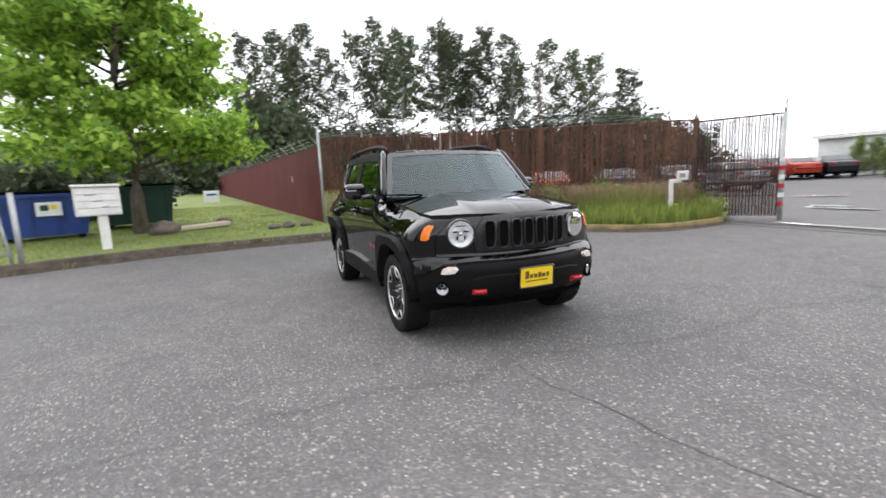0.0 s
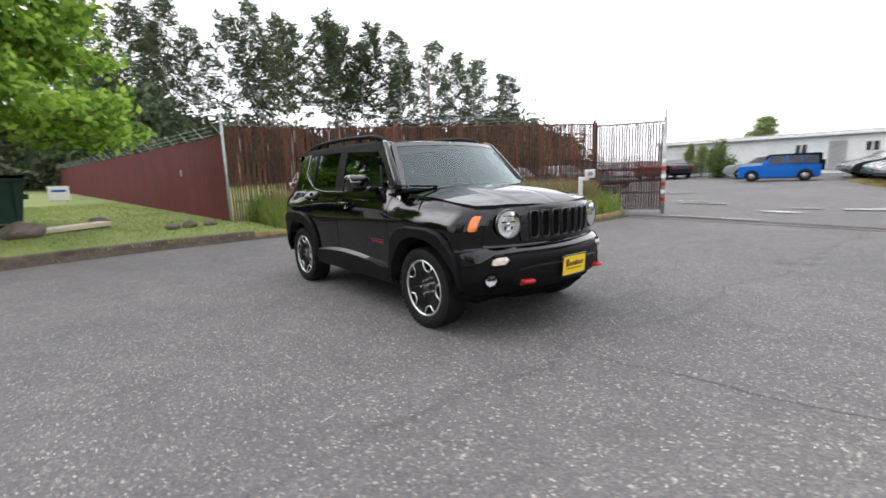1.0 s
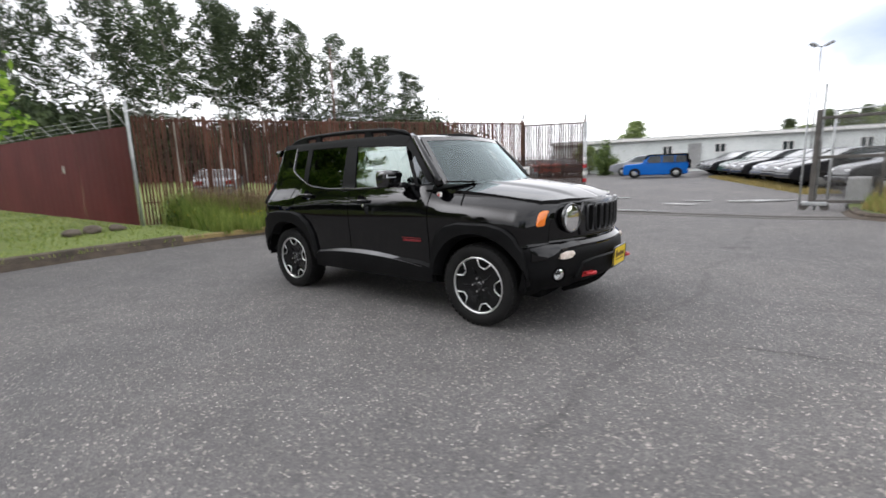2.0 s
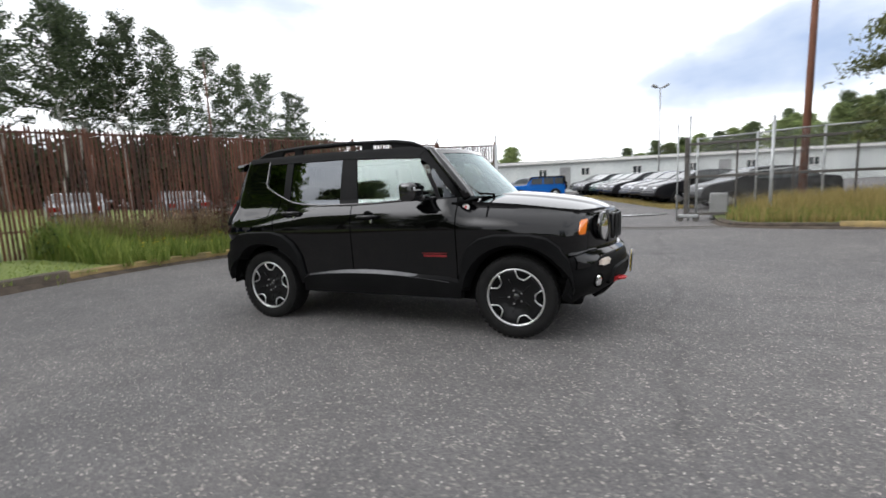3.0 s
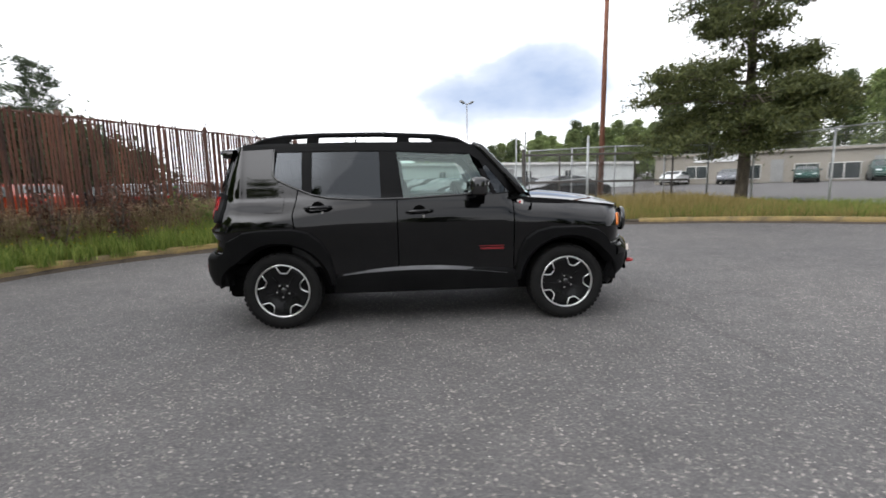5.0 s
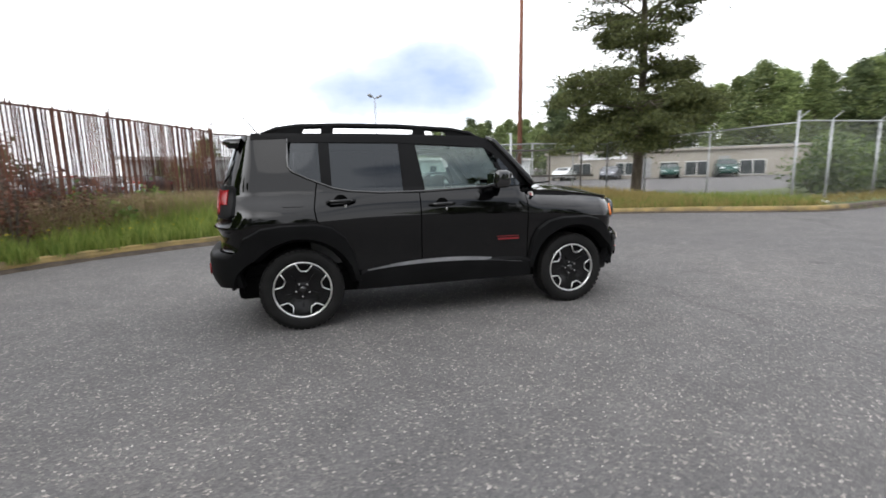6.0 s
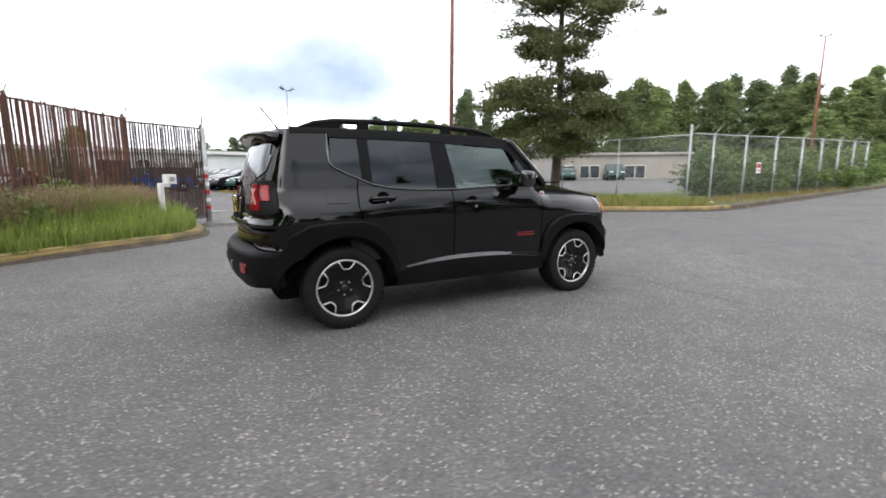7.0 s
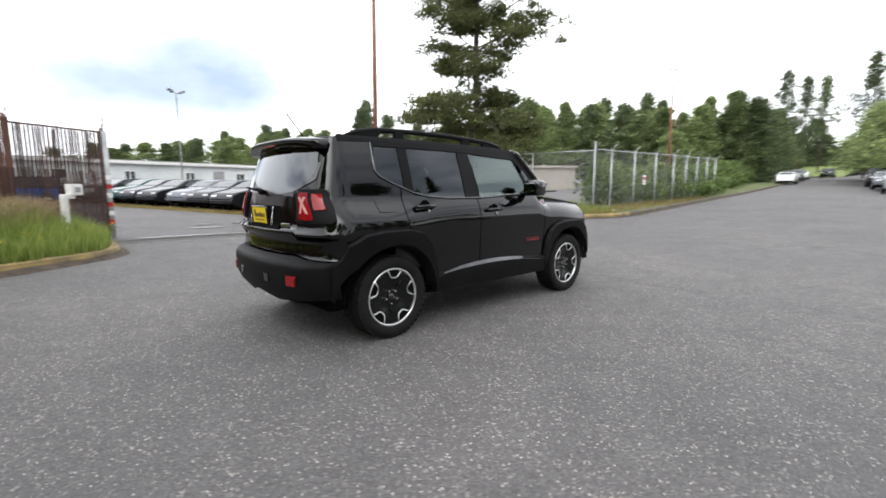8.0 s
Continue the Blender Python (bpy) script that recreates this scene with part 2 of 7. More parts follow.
M_MIRROR = mat("door_mirror_glass", (0.32, 0.33, 0.34), (0.36, 0.37, 0.38), 9, rough=0.02, metal=1.0)
M_BEZEL = mat("satin_grey_grille", (0.009, 0.009, 0.010), (0.014, 0.014, 0.015), 6, rough=0.22, spec=0.45)
M_SLOT = mat("satin_slot_trim", (0.018, 0.018, 0.019), (0.028, 0.028, 0.029), 8, rough=0.3, metal=0.2)
# grey stands in for sky light on the black sill's upper edge
M_SILLSHEEN = mat("sill_highlight_grey", (0.10, 0.10, 0.105), (0.15, 0.15, 0.155), 8, rough=0.35, metal=0.3)
M_RED = mat("red_lamp_plastic", (0.19, 0.004, 0.006), (0.30, 0.008, 0.010), 14, rough=0.12, spec=0.5)
M_PALERED = mat("pale_red_lens", (0.50, 0.24, 0.21), (0.60, 0.32, 0.28), 9, rough=0.2)
M_REDPAINT = mat("red_enamel", (0.36, 0.012, 0.018), (0.46, 0.02, 0.022), 9, rough=0.4)
M_AMBER = mat("amber_lamp_plastic", (0.75, 0.16, 0.008), (0.85, 0.22, 0.012), 12, rough=0.15, coat=1.0)
M_LAMPWHITE = mat("clear_lamp_reflector", (0.70, 0.71, 0.73), (0.92, 0.92, 0.92), 22, rough=0.16, metal=0.25)
M_DAYLAMP = mat("dull_clear_lamp", (0.50, 0.40, 0.33), (0.80, 0.72, 0.65), 22, rough=0.2, coat=0.5)
M_EMBLEM = mat("dark_red_enamel", (0.16, 0.010, 0.014), (0.22, 0.014, 0.018), 9, rough=0.4)
M_PLATE = mat("yellow_plate", (0.80, 0.55, 0.01), (0.86, 0.62, 0.02), 9, rough=0.4)
M_PLATEINK = mat("dark_plate_ink", (0.10, 0.06, 0.01), (0.14, 0.08, 0.01), 9, rough=0.5)
M_SEAT = mat("charcoal_cloth", (0.02, 0.02, 0.022), (0.035, 0.034, 0.034), 14, rough=0.9, bump=0.2, fine=200)
M_GLASS = pane("clear_car_glass", (0.62, 0.72, 0.68), 2.05, gloss=(0.86, 1.0, 0.95))
M_SCREEN = pane("windscreen_glass", (0.56, 0.64, 0.62), 1.72, gloss=(0.84, 0.98, 1.0))
M_TINT = pane("dark_privacy_glass", (0.035, 0.038, 0.042), 1.62, gloss=(0.88, 0.94, 1.0))
M_REARGLASS = pane("mirrored_rear_glass", (0.03, 0.033, 0.036), 1.95, gloss=(0.94, 0.97, 1.0))
M_LENS = pane("lamp_lens", (0.92, 0.93, 0.93), 1.5)
M_KERB = mat("mossy_kerb_concrete", (0.042, 0.034, 0.025), (0.13, 0.104, 0.078), 3.5, rough=0.9, bump=0.5, fine=60, world_space=True)
M_KERBY = mat("worn_yellow_kerb", (0.115, 0.09, 0.05), (0.33, 0.235, 0.085), 3.0, rough=0.85, bump=0.45, fine=50, world_space=True)
M_DIRT = mat("damp_brown_soil", (0.030, 0.023, 0.017), (0.085, 0.064, 0.046), 6, rough=0.95, bump=0.8, fine=45, world_space=True)
M_SOIL = mat("grassy_soil", (0.055, 0.075, 0.022), (0.11, 0.13, 0.04), 1.3, rough=0.95, bump=0.6, fine=30, world_space=True)
M_LAWN = mat("mown_grass", (0.115, 0.155, 0.035), (0.18, 0.22, 0.06), 0.6, rough=0.95, bump=0.4, fine=45, world_space=True)
M_GRASS = leafy("green_grass", (0.10, 0.17, 0.03), (0.36, 0.40, 0.11), 0.45)
M_DRYGRASS = leafy("seeding_grass", (0.26, 0.20, 0.10), (0.45, 0.36, 0.20), 0.35)
M_SEED = leafy("pinkish_seed_head", (0.22, 0.15, 0.10), (0.42, 0.30, 0.20), 0.35)
M_BLOOM = leafy("yellow_petal", (0.55, 0.42, 0.02), (0.75, 0.62, 0.06), 0.3)
M_GOLDGRASS = leafy("golden_grass", (0.26, 0.21, 0.07), (0.52, 0.41, 0.17), 0.4)
M_SLAT = mat("rust_brown_slat", (0.032, 0.014, 0.010), (0.155, 0.060, 0.035), 1.7, rough=0.8, bump=0.3, vary=0.11, stretch=(2.4, 2.4, 0.4), fine=22, world_space=True, lo=0.36, hi=0.64)
# darker slat colour: the shade of backlit gate slats is painted in
M_GATESLAT = mat("backlit_dark_slat", (0.020, 0.012, 0.010), (0.075, 0.036, 0.026), 1.7, rough=0.85, bump=0.3, vary=0.15, stretch=(2.4, 2.4, 0.4), fine=22, world_space=True)
M_REDPANEL = mat("oxide_red_sheet", (0.155, 0.030, 0.032), (0.215, 0.046, 0.046), 1.2, rough=0.62, bump=0.15, stretch=(1, 1, 0.5), fine=14)
M_GALV = mat("galvanised_steel", (0.30, 0.31, 0.31), (0.48, 0.49, 0.49), 5, rough=0.5, metal=0.45)
M_RUSTPOST = mat("rusted_post", (0.08, 0.04, 0.028), (0.17, 0.10, 0.07), 6, rough=0.8)
M_DARKPOST = mat("dark_weathered_post", (0.05, 0.045, 0.04), (0.11, 0.10, 0.09), 7, rough=0.8)
M_WOODPOLE = mat("reddish_pole_wood", (0.16, 0.065, 0.04), (0.27, 0.12, 0.075), 4, rough=0.85, stretch=(5, 5, 0.6), bump=0.2)
M_WHITEWALL = mat("weathered_white_siding", (0.52, 0.55, 0.54), (0.72, 0.74, 0.72), 0.5, rough=0.8, world_space=True, fine=6)
M_TANWALL = mat("tan_render", (0.27, 0.245, 0.205), (0.34, 0.31, 0.265), 0.5, rough=0.85, world_space=True, fine=7)
M_ROOF = mat("grey_roof", (0.22, 0.22, 0.22), (0.34, 0.34, 0.33), 1.0, rough=0.8)
M_WINDOW = mat("dark_window_glass", (0.02, 0.024, 0.028), (0.05, 0.06, 0.06), 1.5, rough=0.12)
M_WHITE = mat("chalky_white_paint", (0.62, 0.61, 0.58), (0.78, 0.77, 0.74), 5, rough=0.7, bump=0.1)
M_BLUEBIN = mat("blue_bin_paint", (0.012, 0.035, 0.16), (0.02, 0.055, 0.24), 3, rough=0.5)
M_GREENBIN = mat("dark_green_bin_paint", (0.006, 0.035, 0.024), (0.012, 0.055, 0.04), 3, rough=0.55)
M_BARK = mat("grey_brown_bark", (0.06, 0.048, 0.036), (0.16, 0.13, 0.10), 9, rough=0.9, bump=0.6, stretch=(1, 1, 0.3), fine=40)
M_PALEBARK = mat("pale_alder_bark", (0.30, 0.29, 0.26), (0.52, 0.50, 0.46), 4, rough=0.85, bump=0.3, stretch=(1, 1, 2.5), fine=20)
M_MAPLE = leafy("bright_maple_leaf", (0.075, 0.175, 0.018), (0.40, 0.56, 0.09), 0.5)
M_ALDER = leafy("dark_alder_leaf", (0.030, 0.048, 0.025), (0.115, 0.148, 0.074), 0.36)
M_FIR = leafy("fir_needles", (0.055, 0.085, 0.038), (0.165, 0.20, 0.09), 0.35, 0.6)
M_PINE = leafy("pine_needles", (0.048, 0.066, 0.023), (0.20, 0.215, 0.078), 0.38, 0.6)
M_MIXED = leafy("mixed_woodland_leaf", (0.085, 0.128, 0.052), (0.36, 0.42, 0.17), 0.55)
M_DOCK = leafy("rusty_dock_seed", (0.055, 0.026, 0.016), (0.16, 0.075, 0.05), 0.2)
M_SHRUB = leafy("shrub_leaf", (0.06, 0.10, 0.03), (0.19, 0.26, 0.07), 0.35)
M_STONE = mat("field_stone", (0.08, 0.065, 0.053), (0.18, 0.145, 0.12), 5, rough=0.9, bump=0.6)
M_TIMBER = mat("weathered_plank", (0.42, 0.36, 0.27), (0.60, 0.52, 0.40), 3, rough=0.85, stretch=(1, 6, 6))
# puddle colour: the bright sky's reflection is painted in as pale grey
M_WATER = mat("sky_bright_puddle", (0.42, 0.42, 0.41), (0.58, 0.58, 0.57), 3, rough=0.06, world_space=True)
M_CRACK = mat("dirt_filled_crack", (0.03, 0.029, 0.028), (0.06, 0.058, 0.055), 30, rough=0.95)
M_BARREDWHITE = mat("barred_sign_white", (0.7, 0.7, 0.7), (0.8, 0.8, 0.8), 5, rough=0.6)


# ---- helpers for shapes ----
def smooth(me, on=True):
    me.polygons.foreach_set("use_smooth", [on] * len(me.polygons))
    return me


def link_mesh(name, bm, material, parent=None, label="", flat=True):
    me = bpy.data.meshes.new(name)
    bm.to_mesh(me)
    bm.free()
    if not flat:
        smooth(me)
    me.materials.append(material)
    ob = new(name, me)
    ob.parent = parent
    if label:
        ob["label"] = label
    return ob


def part(name, bm, material, parent, label="", flat=True):
    return link_mesh(name, bm, material, parent, label, flat)


def py_mesh(name, verts, faces, material, parent=None, label="", flat=True):
    me = bpy.data.meshes.new(name)
    me.from_pydata(verts, [], faces)
    if not flat:
        smooth(me)
    me.materials.append(material)
    ob = new(name, me)
    ob.parent = parent
    if label:
        ob["label"] = label
    return ob


def empty(name, label, category, m=None, group="", kind=""):
    ob = new(name)
    ob.empty_display_size = 0.1
    if m is not None:
        ob.matrix_basis = m
    return tagged(ob, label, category, group, kind)


def box_bm(size, at=(0, 0, 0), bevel=0.0, seg=2, turn=None, bm=None):
    """A box centred on at, with rounded edges."""
    own = bmesh.new()
    bmesh.ops.create_cube(own, size=1.0)
    bmesh.ops.scale(own, vec=size, verts=own.verts)
    if bevel:
        bmesh.ops.bevel(own, geom=own.edges[:], offset=bevel, segments=seg, profile=0.5, affect="EDGES")
    m = Matrix.Translation(at) @ (turn.to_4x4() if turn is not None else Matrix())
    bmesh.ops.transform(own, matrix=m, verts=own.verts)
    return own if bm is None else merge(bm, own)


def merge(a, b):
    tmp = bpy.data.meshes.new("tmp")
    b.to_mesh(tmp)
    b.free()
    a.from_mesh(tmp)
    bpy.data.meshes.remove(tmp)
    return a


def rod_bm(a, b, r1, r2=None, seg=8, bm=None):
    """A tapered round bar from a to b."""
    bm = bm or bmesh.new()
    a, b = Vector(a), Vector(b)
    r2 = r1 if r2 is None else r2
    q = (b - a).to_track_quat("Z", "Y").to_matrix()
    rings = []
    for p, r in ((a, r1), (b, r2)):
        rings.append([bm.verts.new(p + q @ Vector((r * math.cos(2 * math.pi * i / seg), r * math.sin(2 * math.pi * i / seg), 0))) for i in range(seg)])
    for i in range(seg):
        bm.faces.new((rings[0][i], rings[0][(i + 1) % seg], rings[1][(i + 1) % seg], rings[1][i]))
    bm.faces.new(rings[0][::-1])
    bm.faces.new(rings[1])
    return bm


def tube_bm(points, radii, seg=8, bm=None, squash=1.0):
    """A round tube along a row of points."""
    bm = bm or bmesh.new()
    pts = [Vector(p) for p in points]
    if not isinstance(radii, (list, tuple)):
        radii = [radii] * len(pts)
    rings = []
    for i, p in enumerate(pts):
        d = (pts[min(i + 1, len(pts) - 1)] - pts[max(i - 1, 0)]).normalized()
        q = d.to_track_quat("Z", "Y").to_matrix()
        rings.append([bm.verts.new(p + q @ Vector((radii[i] * math.cos(2 * math.pi * k / seg), squash * radii[i] * math.sin(2 * math.pi * k / seg), 0))) for k in range(seg)])
    for a, b in zip(rings, rings[1:]):
        for k in range(seg):
            bm.faces.new((a[k], a[(k + 1) % seg], b[(k + 1) % seg], b[k]))
    bm.faces.new(rings[0][::-1])
    bm.faces.new(rings[-1])
    return bm


def lathe_bm(profile, seg=48, bm=None, close=False):
    """A body of revolution round the y axis from rows of (radius, y)."""
    bm = bm or bmesh.new()
    rings = []
    for r, y in profile:
        if r < 1e-5:
            rings.append([bm.verts.new((0, y, 0))])
        else:
            rings.append([bm.verts.new((r * math.cos(2 * math.pi * i / seg), y, r * math.sin(2 * math.pi * i / seg))) for i in range(seg)])
    pairs = list(zip(rings, rings[1:])) + ([(rings[-1], rings[0])] if close else [])
    for a, b in pairs:
        for i in range(seg):
            j = (i + 1) % seg
            if len(a) == 1 and len(b) > 1:
                bm.faces.new((a[0], b[i], b[j]))
            elif len(b) == 1 and len(a) > 1:
                bm.faces.new((a[i], b[0], a[j]))
            elif len(a) > 1:
                bm.faces.new((a[i], b[i], b[j], a[j]))
    return bm


def fill_bm(poly, du, dv):
    """A flat polygon in (u, v), cut along a grid."""
    bm = bmesh.new()
    bm.faces.new([bm.verts.new((u, v, 0)) for u, v in poly])
    us, vs = [p[0] for p in poly], [p[1] for p in poly]
    for lo, hi, step, ax in ((min(us), max(us), du, 0), (min(vs), max(vs), dv, 1)):
        for i in range(math.floor(lo / step) + 1, math.ceil(hi / step)):
            co, no = [0, 0, 0], [0, 0, 0]
            co[ax], no[ax] = i * step, 1
            if lo + 1e-4 < i * step < hi - 1e-4:
                bmesh.ops.bisect_plane(bm, geom=bm.verts[:] + bm.edges[:] + bm.faces[:], plane_co=co, plane_no=no, dist=1e-5)
    return bm


def curve_tab(z, rows):
    """A smooth reading between rows of (z, value)."""
    if z <= rows[0][0]:
        return rows[0][1]
    if z >= rows[-1][0]:
        return rows[-1][1]
    for i in range(len(rows) - 1):
        if z <= rows[i + 1][0]:
            break
    (z0, a), (z1, b) = rows[i], rows[i + 1]
    t = (z - z0) / (z1 - z0)
    def slope(k):
        if k == 0 or k == len(rows) - 1:
            j = min(k, len(rows) - 2)
            return (rows[j + 1][1] - rows[j][1]) / (rows[j + 1][0] - rows[j][0])
        l = (rows[k][1] - rows[k - 1][1]) / (rows[k][0] - rows[k - 1][0])
        r = (rows[k + 1][1] - rows[k][1]) / (rows[k + 1][0] - rows[k][0])
        return 0 if l * r <= 0 else 2 * l * r / (l + r)
    m0, m1 = slope(i) * (z1 - z0), slope(i + 1) * (z1 - z0)
    return (2 * t**3 - 3 * t**2 + 1) * a + (t**3 - 2 * t**2 + t) * m0 + (3 * t**2 - 2 * t**3) * b + (t**3 - t**2) * m1


def soft_step(x, a, b):
    t = min(max((x - a) / (b - a), 0), 1)
    return t * t * (3 - 2 * t)


# ---- ground ----
def rise(x, y):
    """Height of the paved ground: level round the car, climbing up the road, into the lot and behind the red fence."""
    a = 0.025 * max(x - 3, 0) + 0.011 * max(x - 40, 0)
    b = 0.02 * max(y - 10.5, 0) if y < 60 else 0.99 + 0.012 * (y - 60)
    c = 0.03 * max(-x - 8.5, 0)
    return math.sqrt(a * a + b * b + c * c)


def axis_steps(lo, hi):
    out, v = [], 0.0
    for sign, end in ((-1, lo), (1, hi)):
        v, row = 0.0, []
        while abs(v) < abs(end):
            v += sign * max(1.0, abs(v) * 0.12)
            row.append(v)
        out = (row[::-1] + [0.0] + out) if sign < 0 else (out + row)
    return out


def build_ground():
    xs, ys = axis_steps(-900, 1200), axis_steps(-900, 1200)
    verts = [(x, y, rise(x, y)) for y in ys for x in xs]
    n = len(xs)
    faces = [(j * n + i, j * n + i + 1, (j + 1) * n + i + 1, (j + 1) * n + i) for j in range(len(ys) - 1) for i in range(n - 1)]
    ob = py_mesh("ground", verts, faces, M_ASPHALT, flat=False)
    tagged(ob, "worn grey asphalt lot with pale aggregate and faint cracks", "asphalt", kind="structure")


build_ground()

KERB_WEST = [(-3.8, -11.5), (-4.5, -8.6), (-5.08, -6.4), (-5.65, -4.95), (-6.05, -3.65), (-6.28, -2.2), (-6.35, -0.6), (-6.33, 0.75), (-6.12, 2.0), (-5.72, 3.0), (-4.98, 3.97), (-4.02, 4.82), (-3.2, 5.4), (-2.6, 5.87), (-2.25, 6.5), (-2.15, 7.5), (-2.3, 8.6)]
KERB_EAST = [(4.35, 9.9), (4.4, 8.7), (4.8, 8.05), (6.2, 7.35), (7.95, 6.6), (9.45, 5.55), (10.7, 4.45), (11.6, 3.75), (12.6, 3.55), (15.0, 3.75), (19.0, 4.15), (24.0, 4.7), (29.0, 5.2), (45.0, 6.6), (80.0, 9.5)]
FENCE_CORNER, FENCE_BEND, GATE_POST = (-8.66, 0.11), (-3.55, 9.2), (-1.9, 10.09)


def spline(points, step):
    """Evenly spaced points on a smooth curve through the given ones."""
    pts = [Vector(p) for p in points]
    out = []
    for i in range(len(pts) - 1):
        p0, p1, p2, p3 = pts[max(i - 1, 0)], pts[i], pts[i + 1], pts[min(i + 2, len(pts) - 1)]
        n = max(1, round((p2 - p1).length / step))
        for k in range(n):
            t = k / n
            out.append(0.5 * ((2 * p1) + (p2 - p0) * t + (2 * p0 - 5 * p1 + 4 * p2 - p3) * t * t + (3 * p1 - p0 - 3 * p2 + p3) * t**3))
    out.append(pts[-1])
    return out


LINE_W, LINE_E = spline(KERB_WEST, 0.3), spline(KERB_EAST, 0.4)


def from_line(x, y, line):
    return min((p.x - x) ** 2 + (p.y - y) ** 2 for p in line) ** 0.5


def verge_w(x, y):
    d = from_line(x, y, LINE_W)
    return rise(x, y) + 0.13 + 0.14 * soft_step(d, 0.1, 2.2) + 0.02 * noise.noise((x * 0.8, y * 0.8, 0))


def verge_e(x, y):
    d = from_line(x, y, LINE_E)
    return rise(x, y) + 0.10 + 0.10 * soft_step(d, 0.1, 1.5) + 0.02 * noise.noise((x * 0.8, y * 0.8, 3))


def build_verge(name, line, back, height, label, material):
    poly = [(p.x, p.y) for p in line[::2]] + back
    bm = fill_bm(poly, 1.0, 1.0)
    for v in bm.verts:
        v.co.z = height(v.co.x, v.co.y)
    bmesh.ops.recalc_face_normals(bm, faces=bm.faces)
    ob = link_mesh(name, bm, material, flat=False)
    tagged(ob, label, "grass verge", kind="structure")


build_verge("verge_west", LINE_W, [(-3.0, 9.9), (-6.0, 14), (-62, 14), (-62, -11.5)], verge_w, "green grass bank behind a mossy kerb", M_LAWN)
build_verge("verge_east", LINE_E, [(80, 16), (30, 11), (15.5, 9.5), (12.5, 10.6), (9, 12.2), (4.4, 11.6)], verge_e, "dry golden grass strip behind a kerb", M_SOIL)


def build_kerb(name, line, material, label, h=0.15):
    section = [(-0.02, -0.05), (-0.015, 0.085), (0.01, h - 0.015), (0.035, h), (0.13, h + 0.005), (0.15, h - 0.01), (0.16, -0.05)]
    verts, faces, k = [], [], len(section)
    for i, p in enumerate(line):
        d = (line[min(i + 1, len(line) - 1)] - line[max(i - 1, 0)]).normalized()
        side = Vector((-d.y, d.x))
        wob = 0.012 * noise.noise((p.x * 1.7, p.y * 1.7, 5))
        for o, z in section:
            q = p + side * (o + wob)
            verts.append((q.x, q.y, rise(p.x, p.y) + z + (0.5 * wob if z > 0 else 0)))
    for i in range(len(line) - 1):
        for j in range(k - 1):
            faces.append((i * k + j, i * k + j + 1, (i + 1) * k + j + 1, (i + 1) * k + j))
    faces += [tuple(range(k)), tuple(range(len(line) * k - 1, len(line) * k - k - 1, -1))]
    ob = py_mesh(name, verts, faces, material, flat=True)
    tagged(ob, label, "kerb", kind="structure")


cut = next(i for i, p in enumerate(LINE_W) if p.y > -0.3)
build_kerb("kerb_west", LINE_W[: cut + 1], M_KERB, "low mossy concrete kerb along the lawn", 0.19)
build_kerb("kerb_north", LINE_W[cut:], M_KERBY, "concrete kerb with worn yellow paint")
build_kerb("verge_edge", [p for p in LINE_E if p.x < 6.4], M_DIRT, "bare earth edge of the dry grass strip", 0.115)
build_kerb("kerb_road", [p for p in LINE_E if p.x > 12.4], M_KERB, "low brown concrete kerb along the road fence")
build_kerb("kerb_east", [p for p in LINE_E if 6.1 < p.x < 12.8], M_KERBY, "concrete kerb with worn yellow paint by dry grass")


def gutter_dirt(name, line, high, label):
    """Washed-up soil banked unevenly against the foot of a kerb."""
    verts, faces = [], []
    for i, p in enumerate(line):
        d = (line[min(i + 1, len(line) - 1)] - line[max(i - 1, 0)]).normalized()
        side = Vector((-d.y, d.x))
        n = 0.5 + 0.5 * noise.noise((p.x * 1.1, p.y * 1.1, 9)) + 0.35 * noise.noise((p.x * 4.3, p.y * 4.3, 2))
        n = min(max(n, 0.08), 1.0)
        z = rise(p.x, p.y)
        for o, h in ((0.0, high * (0.45 + 0.55 * n)), (-0.03 - 0.02 * n, high * 0.8 * (0.35 + 0.65 * n)), (-0.06 - 0.06 * n, high * 0.3 * n), (-0.10 - 0.13 * n, -0.01)):
            q = p + side * o
            verts.append((q.x, q.y, z + h))
    for i in range(len(line) - 1):
        for j in range(3):
            a = i * 4 + j
            faces.append((a, a + 1, a + 5, a + 4))
    tagged(py_mesh(name, verts, faces, M_DIRT, flat=False), label, "soil", kind="structure")


gutter_dirt("gutter_soil_west", LINE_W[: cut + 1], 0.135, "dark damp soil banked against the mossy kerb")
gutter_dirt("gutter_soil_north", LINE_W[cut:], 0.085, "brown soil banked against the yellow kerb")
gutter_dirt("gutter_soil_east", LINE_E, 0.075, "dry soil at the foot of the east kerb")

# seams of the drive across the gate
for y0, y1 in ((8.55, 8.15), (8.95, 8.5), (9.15, 8.68)):
    bm = bmesh.new()
    last = None
    for i in range(25):
        x = -2.25 + i * 0.275
        y = y0 + (y1 - y0) * i / 24 + 0.04 * noise.noise((x, y0, 0))
        row = [bm.verts.new((x, y - 0.03, rise(x, y) + 0.004)), bm.verts.new((x, y - 0.015, rise(x, y) + 0.014)), bm.verts.new((x, y + 0.02, rise(x, y) + 0.012)), bm.verts.new((x, y + 0.035, rise(x, y) + 0.004))]
        if last:
            for a in range(3):
                bm.faces.new((last[a], row[a], row[a + 1], last[a + 1]))
        last = row
    tagged(link_mesh("pavement_seam", bm, M_DARKPOST), "dark tar seam across the drive", "seam", kind="structure")


